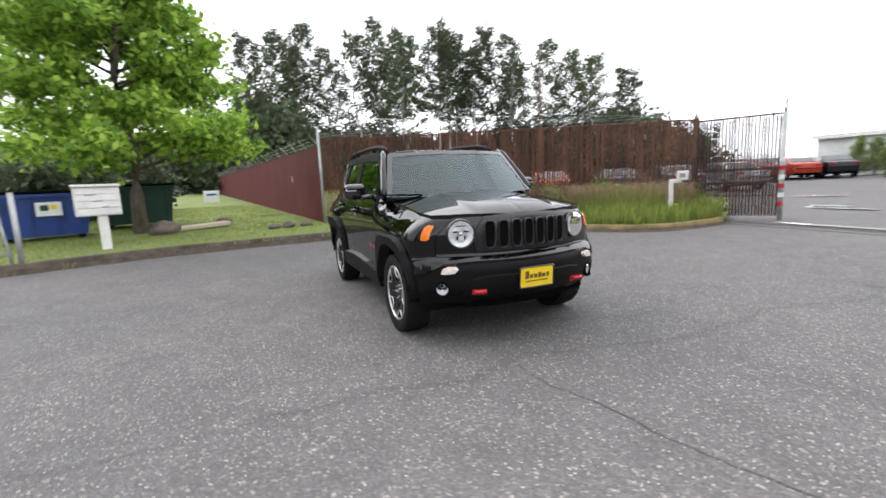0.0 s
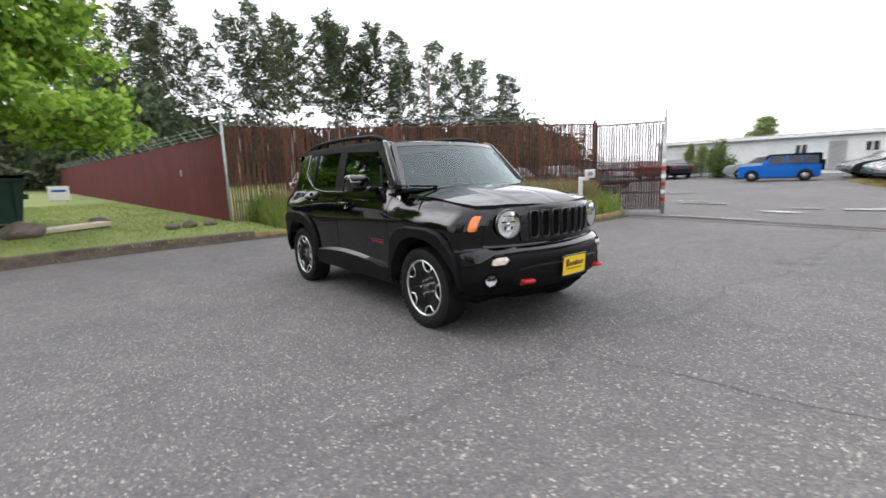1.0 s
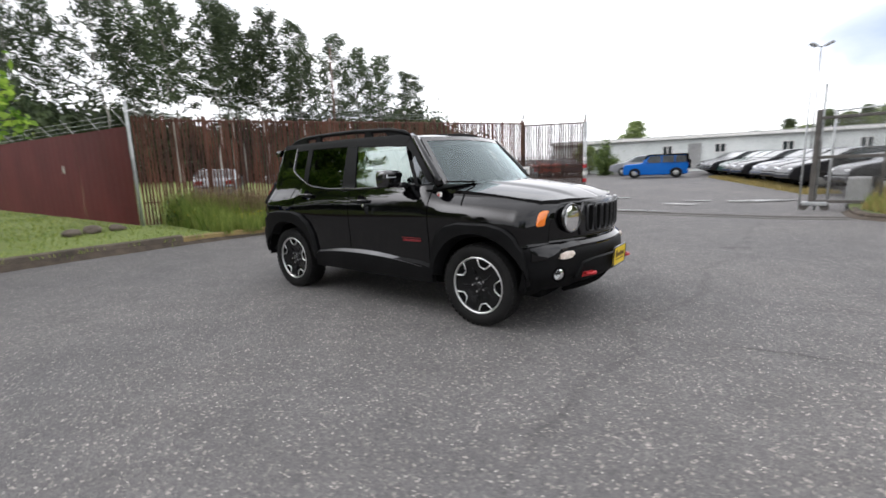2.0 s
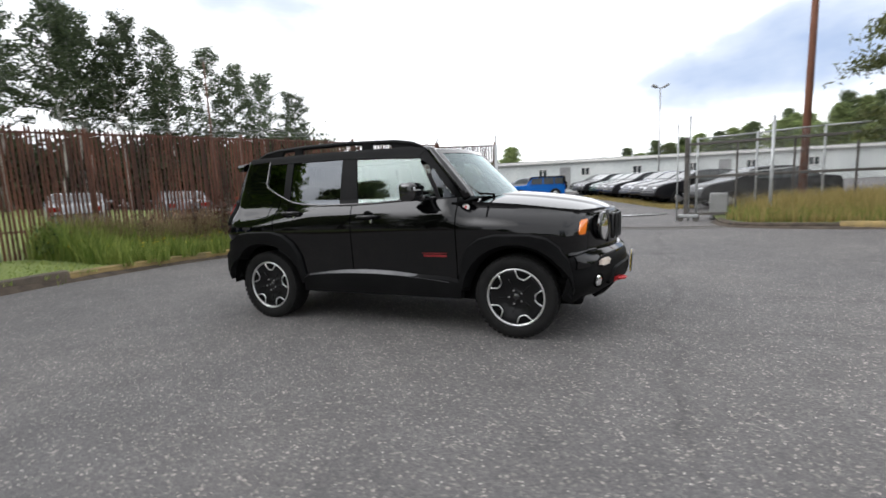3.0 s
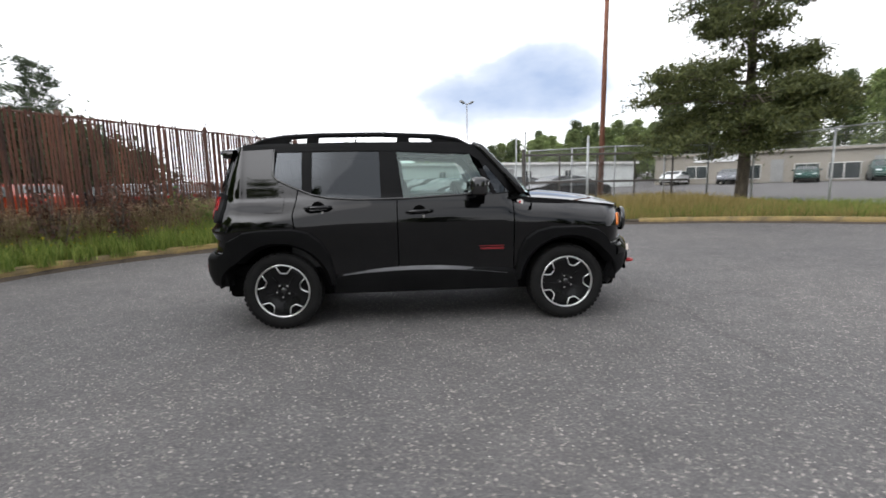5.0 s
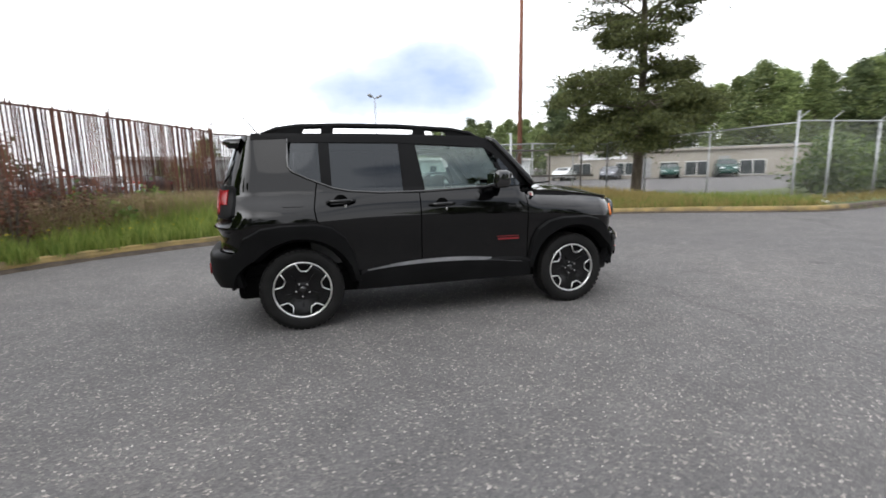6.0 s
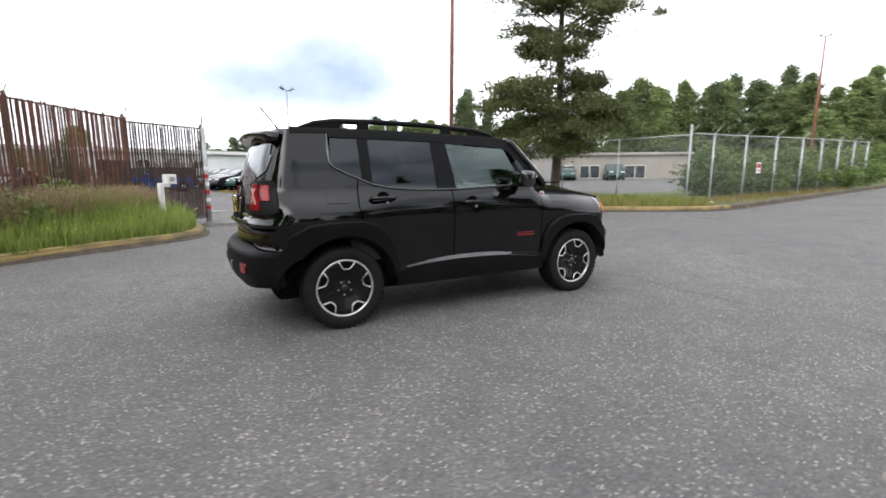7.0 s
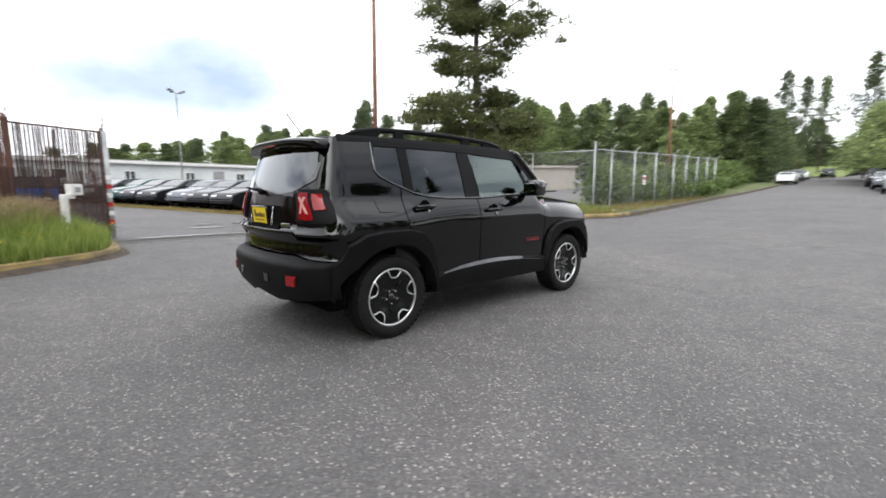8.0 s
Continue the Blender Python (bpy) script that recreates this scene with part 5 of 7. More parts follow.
hall_sign = py_mesh("building_sign", [(0, 0, 0), (5, 0, 0), (5, 0, 0.8), (0, 0, 0.8), (0, 0.1, 0), (5, 0.1, 0), (5, 0.1, 0.8), (0, 0.1, 0.8)], [(0, 1, 2, 3), (7, 6, 5, 4), (0, 4, 5, 1), (1, 5, 6, 2), (2, 6, 7, 3), (3, 7, 4, 0)], M_BARREDWHITE)
hall_sign.matrix_basis = pose(29.2, 40.9, 3.1, 0, 0, -42)
tagged(hall_sign, "long white fascia sign on the tan office", "sign")


# ---- parked cars ----
def car_shape(profile, glass_from, half_w, tumble, paint, root, n=9):
    """A simple car shell: a side profile carried across the width, narrower towards the roof and the ends."""
    top, bot = profile
    xs = [p[0] for p in top]
    zmax = max(p[1] for p in top)
    belt = glass_from
    verts, faces = [], []
    cols = [-1, -0.97, -0.8, -0.4, 0, 0.4, 0.8, 0.97, 1]
    def width(x, z):
        e = 1 - 0.16 * abs((x - (xs[0] + xs[-1]) / 2) / ((xs[-1] - xs[0]) / 2)) ** 4
        return half_w * e * (1 - tumble * max(z - belt, 0) / (zmax - belt))
    for x, z in top:
        for c in cols:
            w = width(x, z)
            verts.append((x, c * w, z - (0.05 if abs(c) == 1 else 0.012 if abs(c) > 0.9 else 0)))
    k = len(cols)
    for i in range(len(top) - 1):
        for j in range(k - 1):
            faces.append((i * k + j, i * k + j + 1, (i + 1) * k + j + 1, (i + 1) * k + j))
    for side, c in ((-1, 0), (1, k - 1)):
        base = len(verts)
        levels = [0.0, 0.35, 0.75, 1.0]
        for x, z in top:
            zl = curve_tab(x, bot)
            for f in levels:
                zz = zl + (z - 0.05 - zl) * f
                verts.append((x, side * width(x, zz) * (0.96 if f == 0 else 1.0), zz))
        m = len(levels)
        for i in range(len(top) - 1):
            for j in range(m - 1):
                q = (base + i * m + j, base + (i + 1) * m + j, base + (i + 1) * m + j + 1, base + i * m + j + 1)
                faces.append(q if side < 0 else q[::-1])
    for i in (0, len(top) - 1):
        x, z = top[i]
        zl = curve_tab(x, bot)
        base = len(verts)
        w = width(x, zl)
        verts += [(x, -w, zl), (x, w, zl), (x, w, z - 0.05), (x, -w, z - 0.05)]
        faces.append((base, base + 1, base + 2, base + 3))
    py_mesh("body", verts, faces, paint, root, flat=False)
    return width


def parked_car(name, label, paint, m, kind="sedan", group=""):
    root = empty(name, label, "car", m, group)
    if kind == "sedan":
        L, hw, belt, roof_z = 4.7, 0.9, 0.98, 1.46
        top = [(-2.35, 0.72), (-2.32, 0.95), (-2.2, 1.03), (-1.65, 1.08), (-1.55, 1.1), (-0.95, 1.40), (-0.5, 1.455), (0.1, 1.46), (0.5, 1.41), (1.15, 1.08), (1.3, 1.02), (2.0, 0.9), (2.28, 0.78), (2.35, 0.6)]
        sides = [[(-1.42, 1.04), (-0.92, 1.33), (-0.28, 1.39), (-0.28, 1.0)], [(-0.2, 1.0), (-0.2, 1.39), (0.42, 1.36), (0.95, 1.02)]]
        wx, wr = 1.4, 0.32
    elif kind == "suv":
        L, hw, belt, roof_z = 4.6, 0.92, 1.1, 1.72
        top = [(-2.3, 0.75), (-2.28, 1.05), (-2.2, 1.2), (-1.95, 1.62), (-1.7, 1.7), (-0.5, 1.73), (0.3, 1.70), (0.6, 1.62), (1.15, 1.18), (1.3, 1.12), (2.0, 1.03), (2.25, 0.92), (2.3, 0.65)]
        sides = [[(-1.85, 1.16), (-1.72, 1.56), (-1.05, 1.62), (-1.05, 1.12)], [(-0.97, 1.12), (-0.97, 1.63), (-0.2, 1.64), (-0.2, 1.1)], [(-0.12, 1.1), (-0.12, 1.64), (0.5, 1.56), (0.95, 1.13)]]
        wx, wr = 1.38, 0.36
    else:
        L, hw, belt, roof_z = 4.4, 0.88, 1.15, 1.85
        top = [(-2.1, 0.7), (-2.1, 1.15), (-2.08, 1.78), (-2.0, 1.85), (-0.5, 1.87), (0.45, 1.84), (0.55, 1.8), (0.85, 1.22), (0.95, 1.17), (1.95, 1.12), (2.1, 1.08), (2.15, 0.7)]
        sides = [[(-1.95, 1.2), (-1.95, 1.72), (-1.3, 1.74), (-1.3, 1.2)], [(-1.2, 1.2), (-1.2, 1.74), (-0.45, 1.75), (-0.45, 1.2)], [(-0.35, 1.2), (-0.35, 1.75), (0.4, 1.73), (0.62, 1.2)]]
        wx, wr = 1.35, 0.40
    bot = [(-2.4, 0.42), (-2.0, 0.30), (0, 0.26), (2.0, 0.28), (2.4, 0.40)]
    width = car_shape((top, bot), belt, hw, 0.2 if kind != "boxy" else 0.1, paint, root)
    for s in (-1, 1):
        for pts in sides:
            v = [(x, s * (width(x, z) + 0.03), z) for x, z in pts]
            v += [(x, s * (width(x, z) - 0.02), z) for x, z in pts]
            py_mesh("side_window", v, [(0, 1, 2, 3) if s < 0 else (3, 2, 1, 0), (0, 4, 5, 1), (1, 5, 6, 2), (2, 6, 7, 3), (3, 7, 4, 0)], M_WINDOW, root, "dark glass")
    # windscreen and rear glass lie on the slopes of the profile
    def slope(i, nm):
        (x0, z0), (x1, z1) = top[i], top[i + 1]
        n = Vector((z0 - z1, 0, x1 - x0)).normalized()
        if n.z < 0:
            n = -n
        v = []
        for o in (0.012, -0.01):
            for t, c in ((0.08, -0.82), (0.08, 0.82), (0.92, 0.82), (0.92, -0.82)):
                x, z = x0 + (x1 - x0) * t, z0 + (z1 - z0) * t
                v.append((x + n.x * o, c * width(x, z), z + n.z * o))
        py_mesh(nm, v, [(0, 1, 2, 3), (0, 4, 5, 1), (1, 5, 6, 2), (2, 6, 7, 3), (3, 7, 4, 0)], M_WINDOW, root, "dark glass")
    if kind == "sedan":
        slope(8, "windscreen"), slope(4, "rear_window")
    elif kind == "suv":
        slope(7, "windscreen"), slope(2, "rear_window")
    else:
        slope(6, "windscreen"), slope(1, "rear_window")
        ht = [(-2.14, 1.17), (-2.11, 1.80), (-2.02, 1.88), (0.46, 1.875), (0.56, 1.82), (0.70, 1.50), (0.60, 1.50), (0.42, 1.76), (-1.95, 1.78), (-1.98, 1.17)]
        cap = [(x, s * (0.885 - 0.10 * (z - 1.15) / 0.7 + 0.012), z) for s in (-1, 1) for x, z in ht]
        n = len(ht)
        py_mesh("hardtop", cap, [tuple(range(n)), tuple(range(2 * n - 1, n - 1, -1))] + [(i, i + n, (i + 1) % n + n, (i + 1) % n) for i in range(n)], M_DARK, root, "black hardtop")
        part("spare_wheel", lathe_bm([(0, -0.09), (0.33, -0.09), (0.37, -0.05), (0.37, 0.05), (0.33, 0.09), (0, 0.09)], 20), M_RUBBER, root).matrix_basis = pose(-2.2, 0, 1.05, 0, 0, 90)
    for s in (-1, 1):
        for x in (wx, -wx):
            w = part("wheel", lathe_bm([(0.2, -0.09), (wr - 0.03, -0.1), (wr, -0.06), (wr, 0.06), (wr - 0.03, 0.1), (0.2, 0.09)], 24, close=True), M_RUBBER, root, flat=False)
            w.matrix_basis = pose(x, s * (hw - 0.09), wr)
            part("hubcap", lathe_bm([(0, -0.04), (0.1, -0.05), (0.2, -0.035), (0.21, 0), (0.2, 0.04), (0.1, 0.05), (0, 0.05)], 20), M_SILVER, w, flat=False)
        hl = box_bm((0.1, 0.34, 0.13), (top[-2][0] - 0.02, s * hw * 0.58, top[-2][1] - 0.07), 0.03)
        part("headlamp", hl, M_LAMPWHITE, root)
        part("tail_lamp", box_bm((0.08, 0.28, 0.16), (top[1][0] + 0.015, s * hw * 0.62, top[1][1] - 0.08), 0.02), M_RED, root)
        part("door_mirror", box_bm((0.12, 0.16, 0.12), (sides[-1][-1][0] - 0.1, s * (hw + 0.08), belt + 0.1), 0.03), paint, root)
    part("bumper", box_bm((0.1, hw * 1.7, 0.18), (top[-1][0] - 0.0, 0, 0.48), 0.04), paint if kind != "boxy" else M_CLAD, root)
    part("underbody", box_bm((L - 0.5, hw * 1.6, 0.3), (0, 0, 0.4)), M_DARK, root)
    return root


def paint_of(name, c, metal=0.3):
    return mat(name, c, tuple(min(1, v * 1.12) for v in c), 3, rough=0.2, metal=metal, spec=0.3)


P_SILVER = paint_of("silver_paint", (0.30, 0.31, 0.325), 0.5)
P_GREY = paint_of("mid_grey_paint", (0.13, 0.135, 0.15), 0.4)
P_BLACK = paint_of("dark_paint", (0.012, 0.012, 0.014), 0.0)
P_BLUE = paint_of("bright_blue_paint", (0.008, 0.11, 0.42), 0.1)
P_ORANGE = paint_of("orange_red_paint", (0.26, 0.03, 0.012), 0.2)
P_WHITE = paint_of("white_paint", (0.72, 0.73, 0.73), 0.0)
P_GREEN = paint_of("dark_green_paint", (0.012, 0.05, 0.04), 0.3)


def at(x, y, turn):
    return pose(x, y, rise(x, y) + 0.004, 0, 0, turn)


parked_car("blue_offroader", "bright blue boxy off-road car with a spare wheel", P_BLUE, at(-4.0, 28.6, 192) @ Matrix.Diagonal((0.90, 0.90, 0.80, 1)), "boxy")
row_cols = [(P_BLACK, "black"), (P_BLACK, "black"), (P_GREY, "grey"), (P_BLACK, "black"), (P_BLACK, "black"), (P_GREEN, "dark green"), (P_BLACK, "black"), (P_GREY, "grey"), (P_BLACK, "black")]
for i, (pt, word) in enumerate(row_cols):
    x, y = 5.3 - 0.66 * i, 18.6 + 1.85 * i
    parked_car("parked_sedan", f"{word} parked sedan in a row on the lot", pt, at(x + 0.15 * ((i * 7) % 3 - 1), y, 200 + (i * 5) % 4), "sedan", "sedans parked in a row")
parked_car("parked_sedan", "dark parked sedan behind the chain-link fence", P_BLACK, at(6.6, 15.6, 197), "sedan")
parked_car("parked_sedan", "silver sedan far back by the white building", P_SILVER, at(-5.7, 32.6, 190), "sedan")
parked_car("parked_sedan", "orange-red parked car on the lot", P_ORANGE, at(-14.2, 33.0, 135), "sedan")
parked_car("parked_sedan", "black parked car beside an orange one", P_BLACK, at(-12.7, 34.2, 133), "sedan")
parked_car("parked_suv", "white car parked far beyond the lawn", P_WHITE, at(-46.0, -8.6, 100), "sedan")
for x, y, turn, pt, word in ((-13.7, 11.9, 148, P_ORANGE, "orange-red"), (-15.3, 8.9, 150, P_GREY, "grey"), (-16.9, 6.0, 149, P_SILVER, "silver"), (-12.3, 14.8, 147, P_BLACK, "black"), (-11.6, 17.8, 150, P_GREY, "grey"), (-11.2, 21.6, 152, P_SILVER, "silver")):
    parked_car("parked_sedan", f"{word} sedan parked behind the slatted fence", pt, at(x, y, turn), "sedan", "cars behind the slatted fence")
parked_car("parked_sedan", "dark red parked sedan on the lot", P_ORANGE, at(-15.6, 30.0, 170), "sedan")
for x, y, k, pt, word, turn in ((63, 8.0, "sedan", P_WHITE, "white", 185), (78, 9.7, "suv", P_GREY, "grey", 185), (88, 10.6, "sedan", P_WHITE, "white", 185), (39, -2.4, "suv", P_SILVER, "silver", 183), (46, -1.4, "sedan", P_GREY, "grey", 183), (52.5, -0.6, "suv", P_BLACK, "black", 183), (105, 9.5, "suv", P_BLACK, "black", 180)):
    parked_car("parked_" + k, f"{word} car parked along the far road", pt, at(x, y, turn), k, "cars along the far road")
for x, y, k, pt, word, turn in ((30.5, 37.0, "sedan", P_GREY, "grey", 225), (35.0, 33.5, "sedan", P_GREEN, "dark green", 228), (38.5, 30.0, "suv", P_GREEN, "green", 228), (27.0, 40.5, "sedan", P_WHITE, "white", 222)):
    parked_car("parked_" + k, f"{word} car parked before the tan office", pt, at(x, y, turn), k, "cars before the tan office")


# ---- things on the lawn ----
def notice_box():
    root = empty("notice_box", "white wooden notice box on a post by the kerb", "notice board", pose(-6.75, -4.95, verge_w(-6.75, -4.95), 0, 0, 108))
    part("cabinet", box_bm((0.80, 0.16, 0.62), (0, 0, 1.05), 0.012), M_WHITE, root)
    part("roof_board", box_bm((0.86, 0.24, 0.04), (0, -0.02, 1.38), 0.01, turn=Euler((0.1, 0, 0)).to_matrix()), M_WHITE, root)
    for i in range(4):
        part("panel_board", box_bm((0.74, 0.015, 0.125), (0, -0.088, 0.83 + 0.145 * i), 0.003), M_WHITE, root)
    for i in range(3):
        part("lettering_bar", box_bm((0.2 - 0.04 * i, 0.004, 0.02), (0.12 * (i - 1), -0.099, 1.18 - 0.13 * i)), M_ROOF, root, "grey worn lettering")
    part("post", box_bm((0.18, 0.12, 0.9), (0.05, 0.02, 0.40), 0.01), M_WHITE, root)


def rolling_bin(name, label, material, x, y, turn, w, d, h):
    root = empty(name, label, "dumpster", pose(x, y, verge_w(x, y) - 0.02, 0, 0, turn))
    v = []
    for z, k in ((0.12, 0.86), (h, 1.0)):
        v += [(-w / 2 * k, -d / 2 * k, z), (w / 2 * k, -d / 2 * k, z), (w / 2 * k, d / 2 * k, z), (-w / 2 * k, d / 2 * k, z)]
    py_mesh("body", v, [(3, 2, 1, 0), (4, 5, 6, 7), (0, 1, 5, 4), (1, 2, 6, 5), (2, 3, 7, 6), (3, 0, 4, 7)], material, root)
    part("lid", box_bm((w * 1.03, d * 1.05, 0.07), (0, 0, h + 0.04), 0.025), M_DARK, root, "black plastic lid")
    part("rim", box_bm((w * 1.04, 0.06, 0.09), (0, -d / 2 - 0.01, h - 0.05), 0.015), material, root)
    for i in range(4):
        part("stiffener", box_bm((0.05, 0.05, h * 0.72), (-w * 0.39 + w * 0.26 * i, -d * 0.475 - 0.01, h * 0.52), 0.01, turn=Euler((0.09, 0, 0)).to_matrix()), material, root)
    for s in (-1, 1):
        part("side_pocket", box_bm((0.12, d * 0.7, 0.14), (s * (w / 2 + 0.0), 0, h * 0.62), 0.02), material, root)
        for k in (-1, 1):
            part("castor", lathe_bm([(0, -0.03), (0.08, -0.03), (0.08, 0.03), (0, 0.03)], 14), M_RUBBER, root).matrix_basis = pose(s * w * 0.36, k * d * 0.34, 0.08)
    return root


notice_box()
blue_bin = rolling_bin("dumpster", "blue steel dumpster with a white label", M_BLUEBIN, -9.7, -6.85, 108, 1.9, 1.2, 1.18)
sign = part("label_plate", box_bm((0.5, 0.012, 0.34), (0.1, -0.655, 0.80), 0.004), M_BARREDWHITE, blue_bin, "white label plate")
part("label_mark", box_bm((0.16, 0.006, 0.14), (0.02, -0.664, 0.83)), M_GREENBIN, sign, "green mark")
part("label_mark", box_bm((0.14, 0.006, 0.1), (0.2, -0.664, 0.85)), M_PLATE, sign, "yellow mark")
rolling_bin("dumpster", "dark green steel dumpster behind the tree", M_GREENBIN, -11.8, -5.2, 100, 2.0, 1.4, 1.25)


def boulder(name, x, y, r, seed, label, squash=0.7):
    bm = bmesh.new()
    bmesh.ops.create_icosphere(bm, subdivisions=3, radius=1)
    for v in bm.verts:
        n = v.co.normalized()
        k = 1 + 0.35 * noise.noise(n * 1.1 + Vector((seed, 0, 0))) + 0.12 * noise.noise(n * 3 + Vector((0, seed, 0)))
        v.co = Vector((n.x * r * k * 1.15, n.y * r * k, n.z * r * k * squash))
    ob = link_mesh(name, bm, M_STONE, flat=False)
    ob.matrix_basis = pose(x, y, verge_w(x, y) + r * squash * 0.55, 0, 0, seed * 70)
    tagged(ob, label, "stone")


boulder("boulder", -8.75, -4.1, 0.33, 1, "rough brown boulder on the lawn by the tree")
boulder("boulder", -10.4, -2.75, 0.20, 2, "small brown stone on the lawn")
boulder("boulder", -8.1, -1.4, 0.15, 4, "small pale stone below the red fence", 0.6)
boulder("boulder", -8.3, -1.0, 0.17, 5, "dark stone below the red fence", 0.6)
boulder("boulder", -8.35, -0.55, 0.13, 6, "small dark stone below the red fence", 0.6)
plank = link_mesh("plank", box_bm((1.6, 0.5, 0.10), (0, 0, 0), 0.012), M_TIMBER)
plank.matrix_basis = pose(-9.55, -3.35, verge_w(-9.55, -3.35) + 0.075, 1, -2, 112)
tagged(plank, "weathered timber slab lying on the lawn", "plank")


def yard_sign():
    root = empty("yard_sign", "small white and blue sign board on the lawn", "sign", pose(-21.9, -3.75, verge_w(-21.9, -3.75), 0, 0, 100))
    part("board", box_bm((0.75, 0.03, 0.62), (0, 0, 0.45), 0.01), M_BARREDWHITE, root)
    part("lettering_bar", box_bm((0.5, 0.008, 0.1), (0, -0.018, 0.55)), P_BLUE, root, "blue bar")
    for s in (-1, 1):
        part("leg", rod_bm((0.25 * s, 0, -0.05), (0.25 * s, 0, 0.2), 0.015), M_GALV, root)


yard_sign()


def meter_post():
    root = empty("meter_post", "white post with a small white box in tall grass", "post", pose(-2.86, 7.55, verge_w(-2.86, 7.55), 0, 0, 42))
    part("post", box_bm((0.10, 0.10, 1.0), (-0.06, 0, 0.46), 0.01), M_WHITE, root)
    part("arm", box_bm((0.26, 0.08, 0.09), (0.03, 0, 0.93), 0.01), M_WHITE, root)
    bx = part("box", box_bm((0.24, 0.16, 0.22), (0.18, 0, 1.06), 0.012), M_WHITE, root)
    part("box_window", box_bm((0.12, 0.01, 0.10), (0.18, -0.083, 1.06)), M_ROOF, bx, "grey dial window")


meter_post()


def lamp_post(name, x, y, h, label, r=0.07, material=None, heads=1, turn=0):
    root = empty(name, label, "street lamp", pose(x, y, rise(x, y), 0, 0, turn))
    part("mast", rod_bm((0, 0, -0.1), (0, 0, h), r, r * 0.6, 10), material or M_GALV, root, flat=False)
    for i in range(heads):
        s = 1 if i == 0 else -1
        part("arm", rod_bm((0, 0, h - 0.05), (0.22 * s, 0, h + 0.05), 0.03, 0.025), material or M_GALV, root)
        part("lamp_head", box_bm((0.36, 0.26, 0.14), (0.36 * s, 0, h + 0.1), 0.04, turn=Euler((0, -0.5 * s, 0)).to_matrix()), M_ROOF, root, "grey floodlight head")
    return root


lamp_post("street_lamp", 3.93, 28.5, 6.75, "slim lamp mast with twin floodlights in the lot", 0.055, M_ROOF, 2, turn=20)
lamp_post("street_lamp", 53.0, 17.8, 13.5, "tall brown mast with twin floodlights by the woods", 0.16, M_WOODPOLE, 2, -60)
lamp_post("street_lamp", 63.5, 20.0, 8.0, "lamp mast among the trees by the road", 0.1, M_WOODPOLE, 1, 100)
lamp_post("street_lamp", -26.5, 20.6, 10.6, "tall rusty lamp mast with twin floodlights behind the fence", 0.10, M_RUSTPOST, 2, 130)
pole = link_mesh("utility_pole", rod_bm((0, 0, -0.3), (0.12, 0.05, 12.5), 0.10, 0.05, 14), M_WOODPOLE, flat=False)
pole.matrix_basis = pose(6.5, 10.75, verge_e(6.5, 10.75))
tagged(pole, "tall reddish-brown wooden utility pole in dry grass", "utility pole")


# ---- plants ----
rng = np.random.default_rng(7)


def leaf_mesh(name, centres, size, spread, material, parent=None, label="", aspect=0.55, droop=0.3, seed=1, fold=False):
    """Many leaves: each one a small bent blade of two triangles at a random turn about its place."""
    r = np.random.default_rng(seed)
    n = len(centres)
    c = np.asarray(centres, float) + r.normal(0, 1, (n, 3)) * spread
    d = r.normal(0, 1, (n, 3))
    d[:, 2] -= droop
    d /= np.linalg.norm(d, axis=1)[:, None]
    e = np.cross(d, r.normal(0, 1, (n, 3)))
    e /= np.linalg.norm(e, axis=1)[:, None] + 1e-9
    L = size * r.uniform(0.6, 1.4, n)[:, None]
    v = np.empty((n, 4, 3))
    v[:, 0] = c - d * L * 0.5
    v[:, 1] = c + e * L * aspect * 0.5
    v[:, 2] = c + d * L * 0.5
    v[:, 3] = c - e * L * aspect * 0.5 + np.cross(d, e) * L * 0.12
    me = bpy.data.meshes.new(name)
    me.vertices.add(n * 4)
    me.vertices.foreach_set("co", v.ravel())
    me.loops.add(n * 4)
    me.loops.foreach_set("vertex_index", np.arange(n * 4))
    me.polygons.add(n)
    me.polygons.foreach_set("loop_start", np.arange(n) * 4)
    me.polygons.foreach_set("loop_total", np.full(n, 4))
    me.update()
    me.validate()
    me.materials.append(material)
    ob = new(name, me)
    ob.parent = parent
    if label:
        ob["label"] = label
    return ob


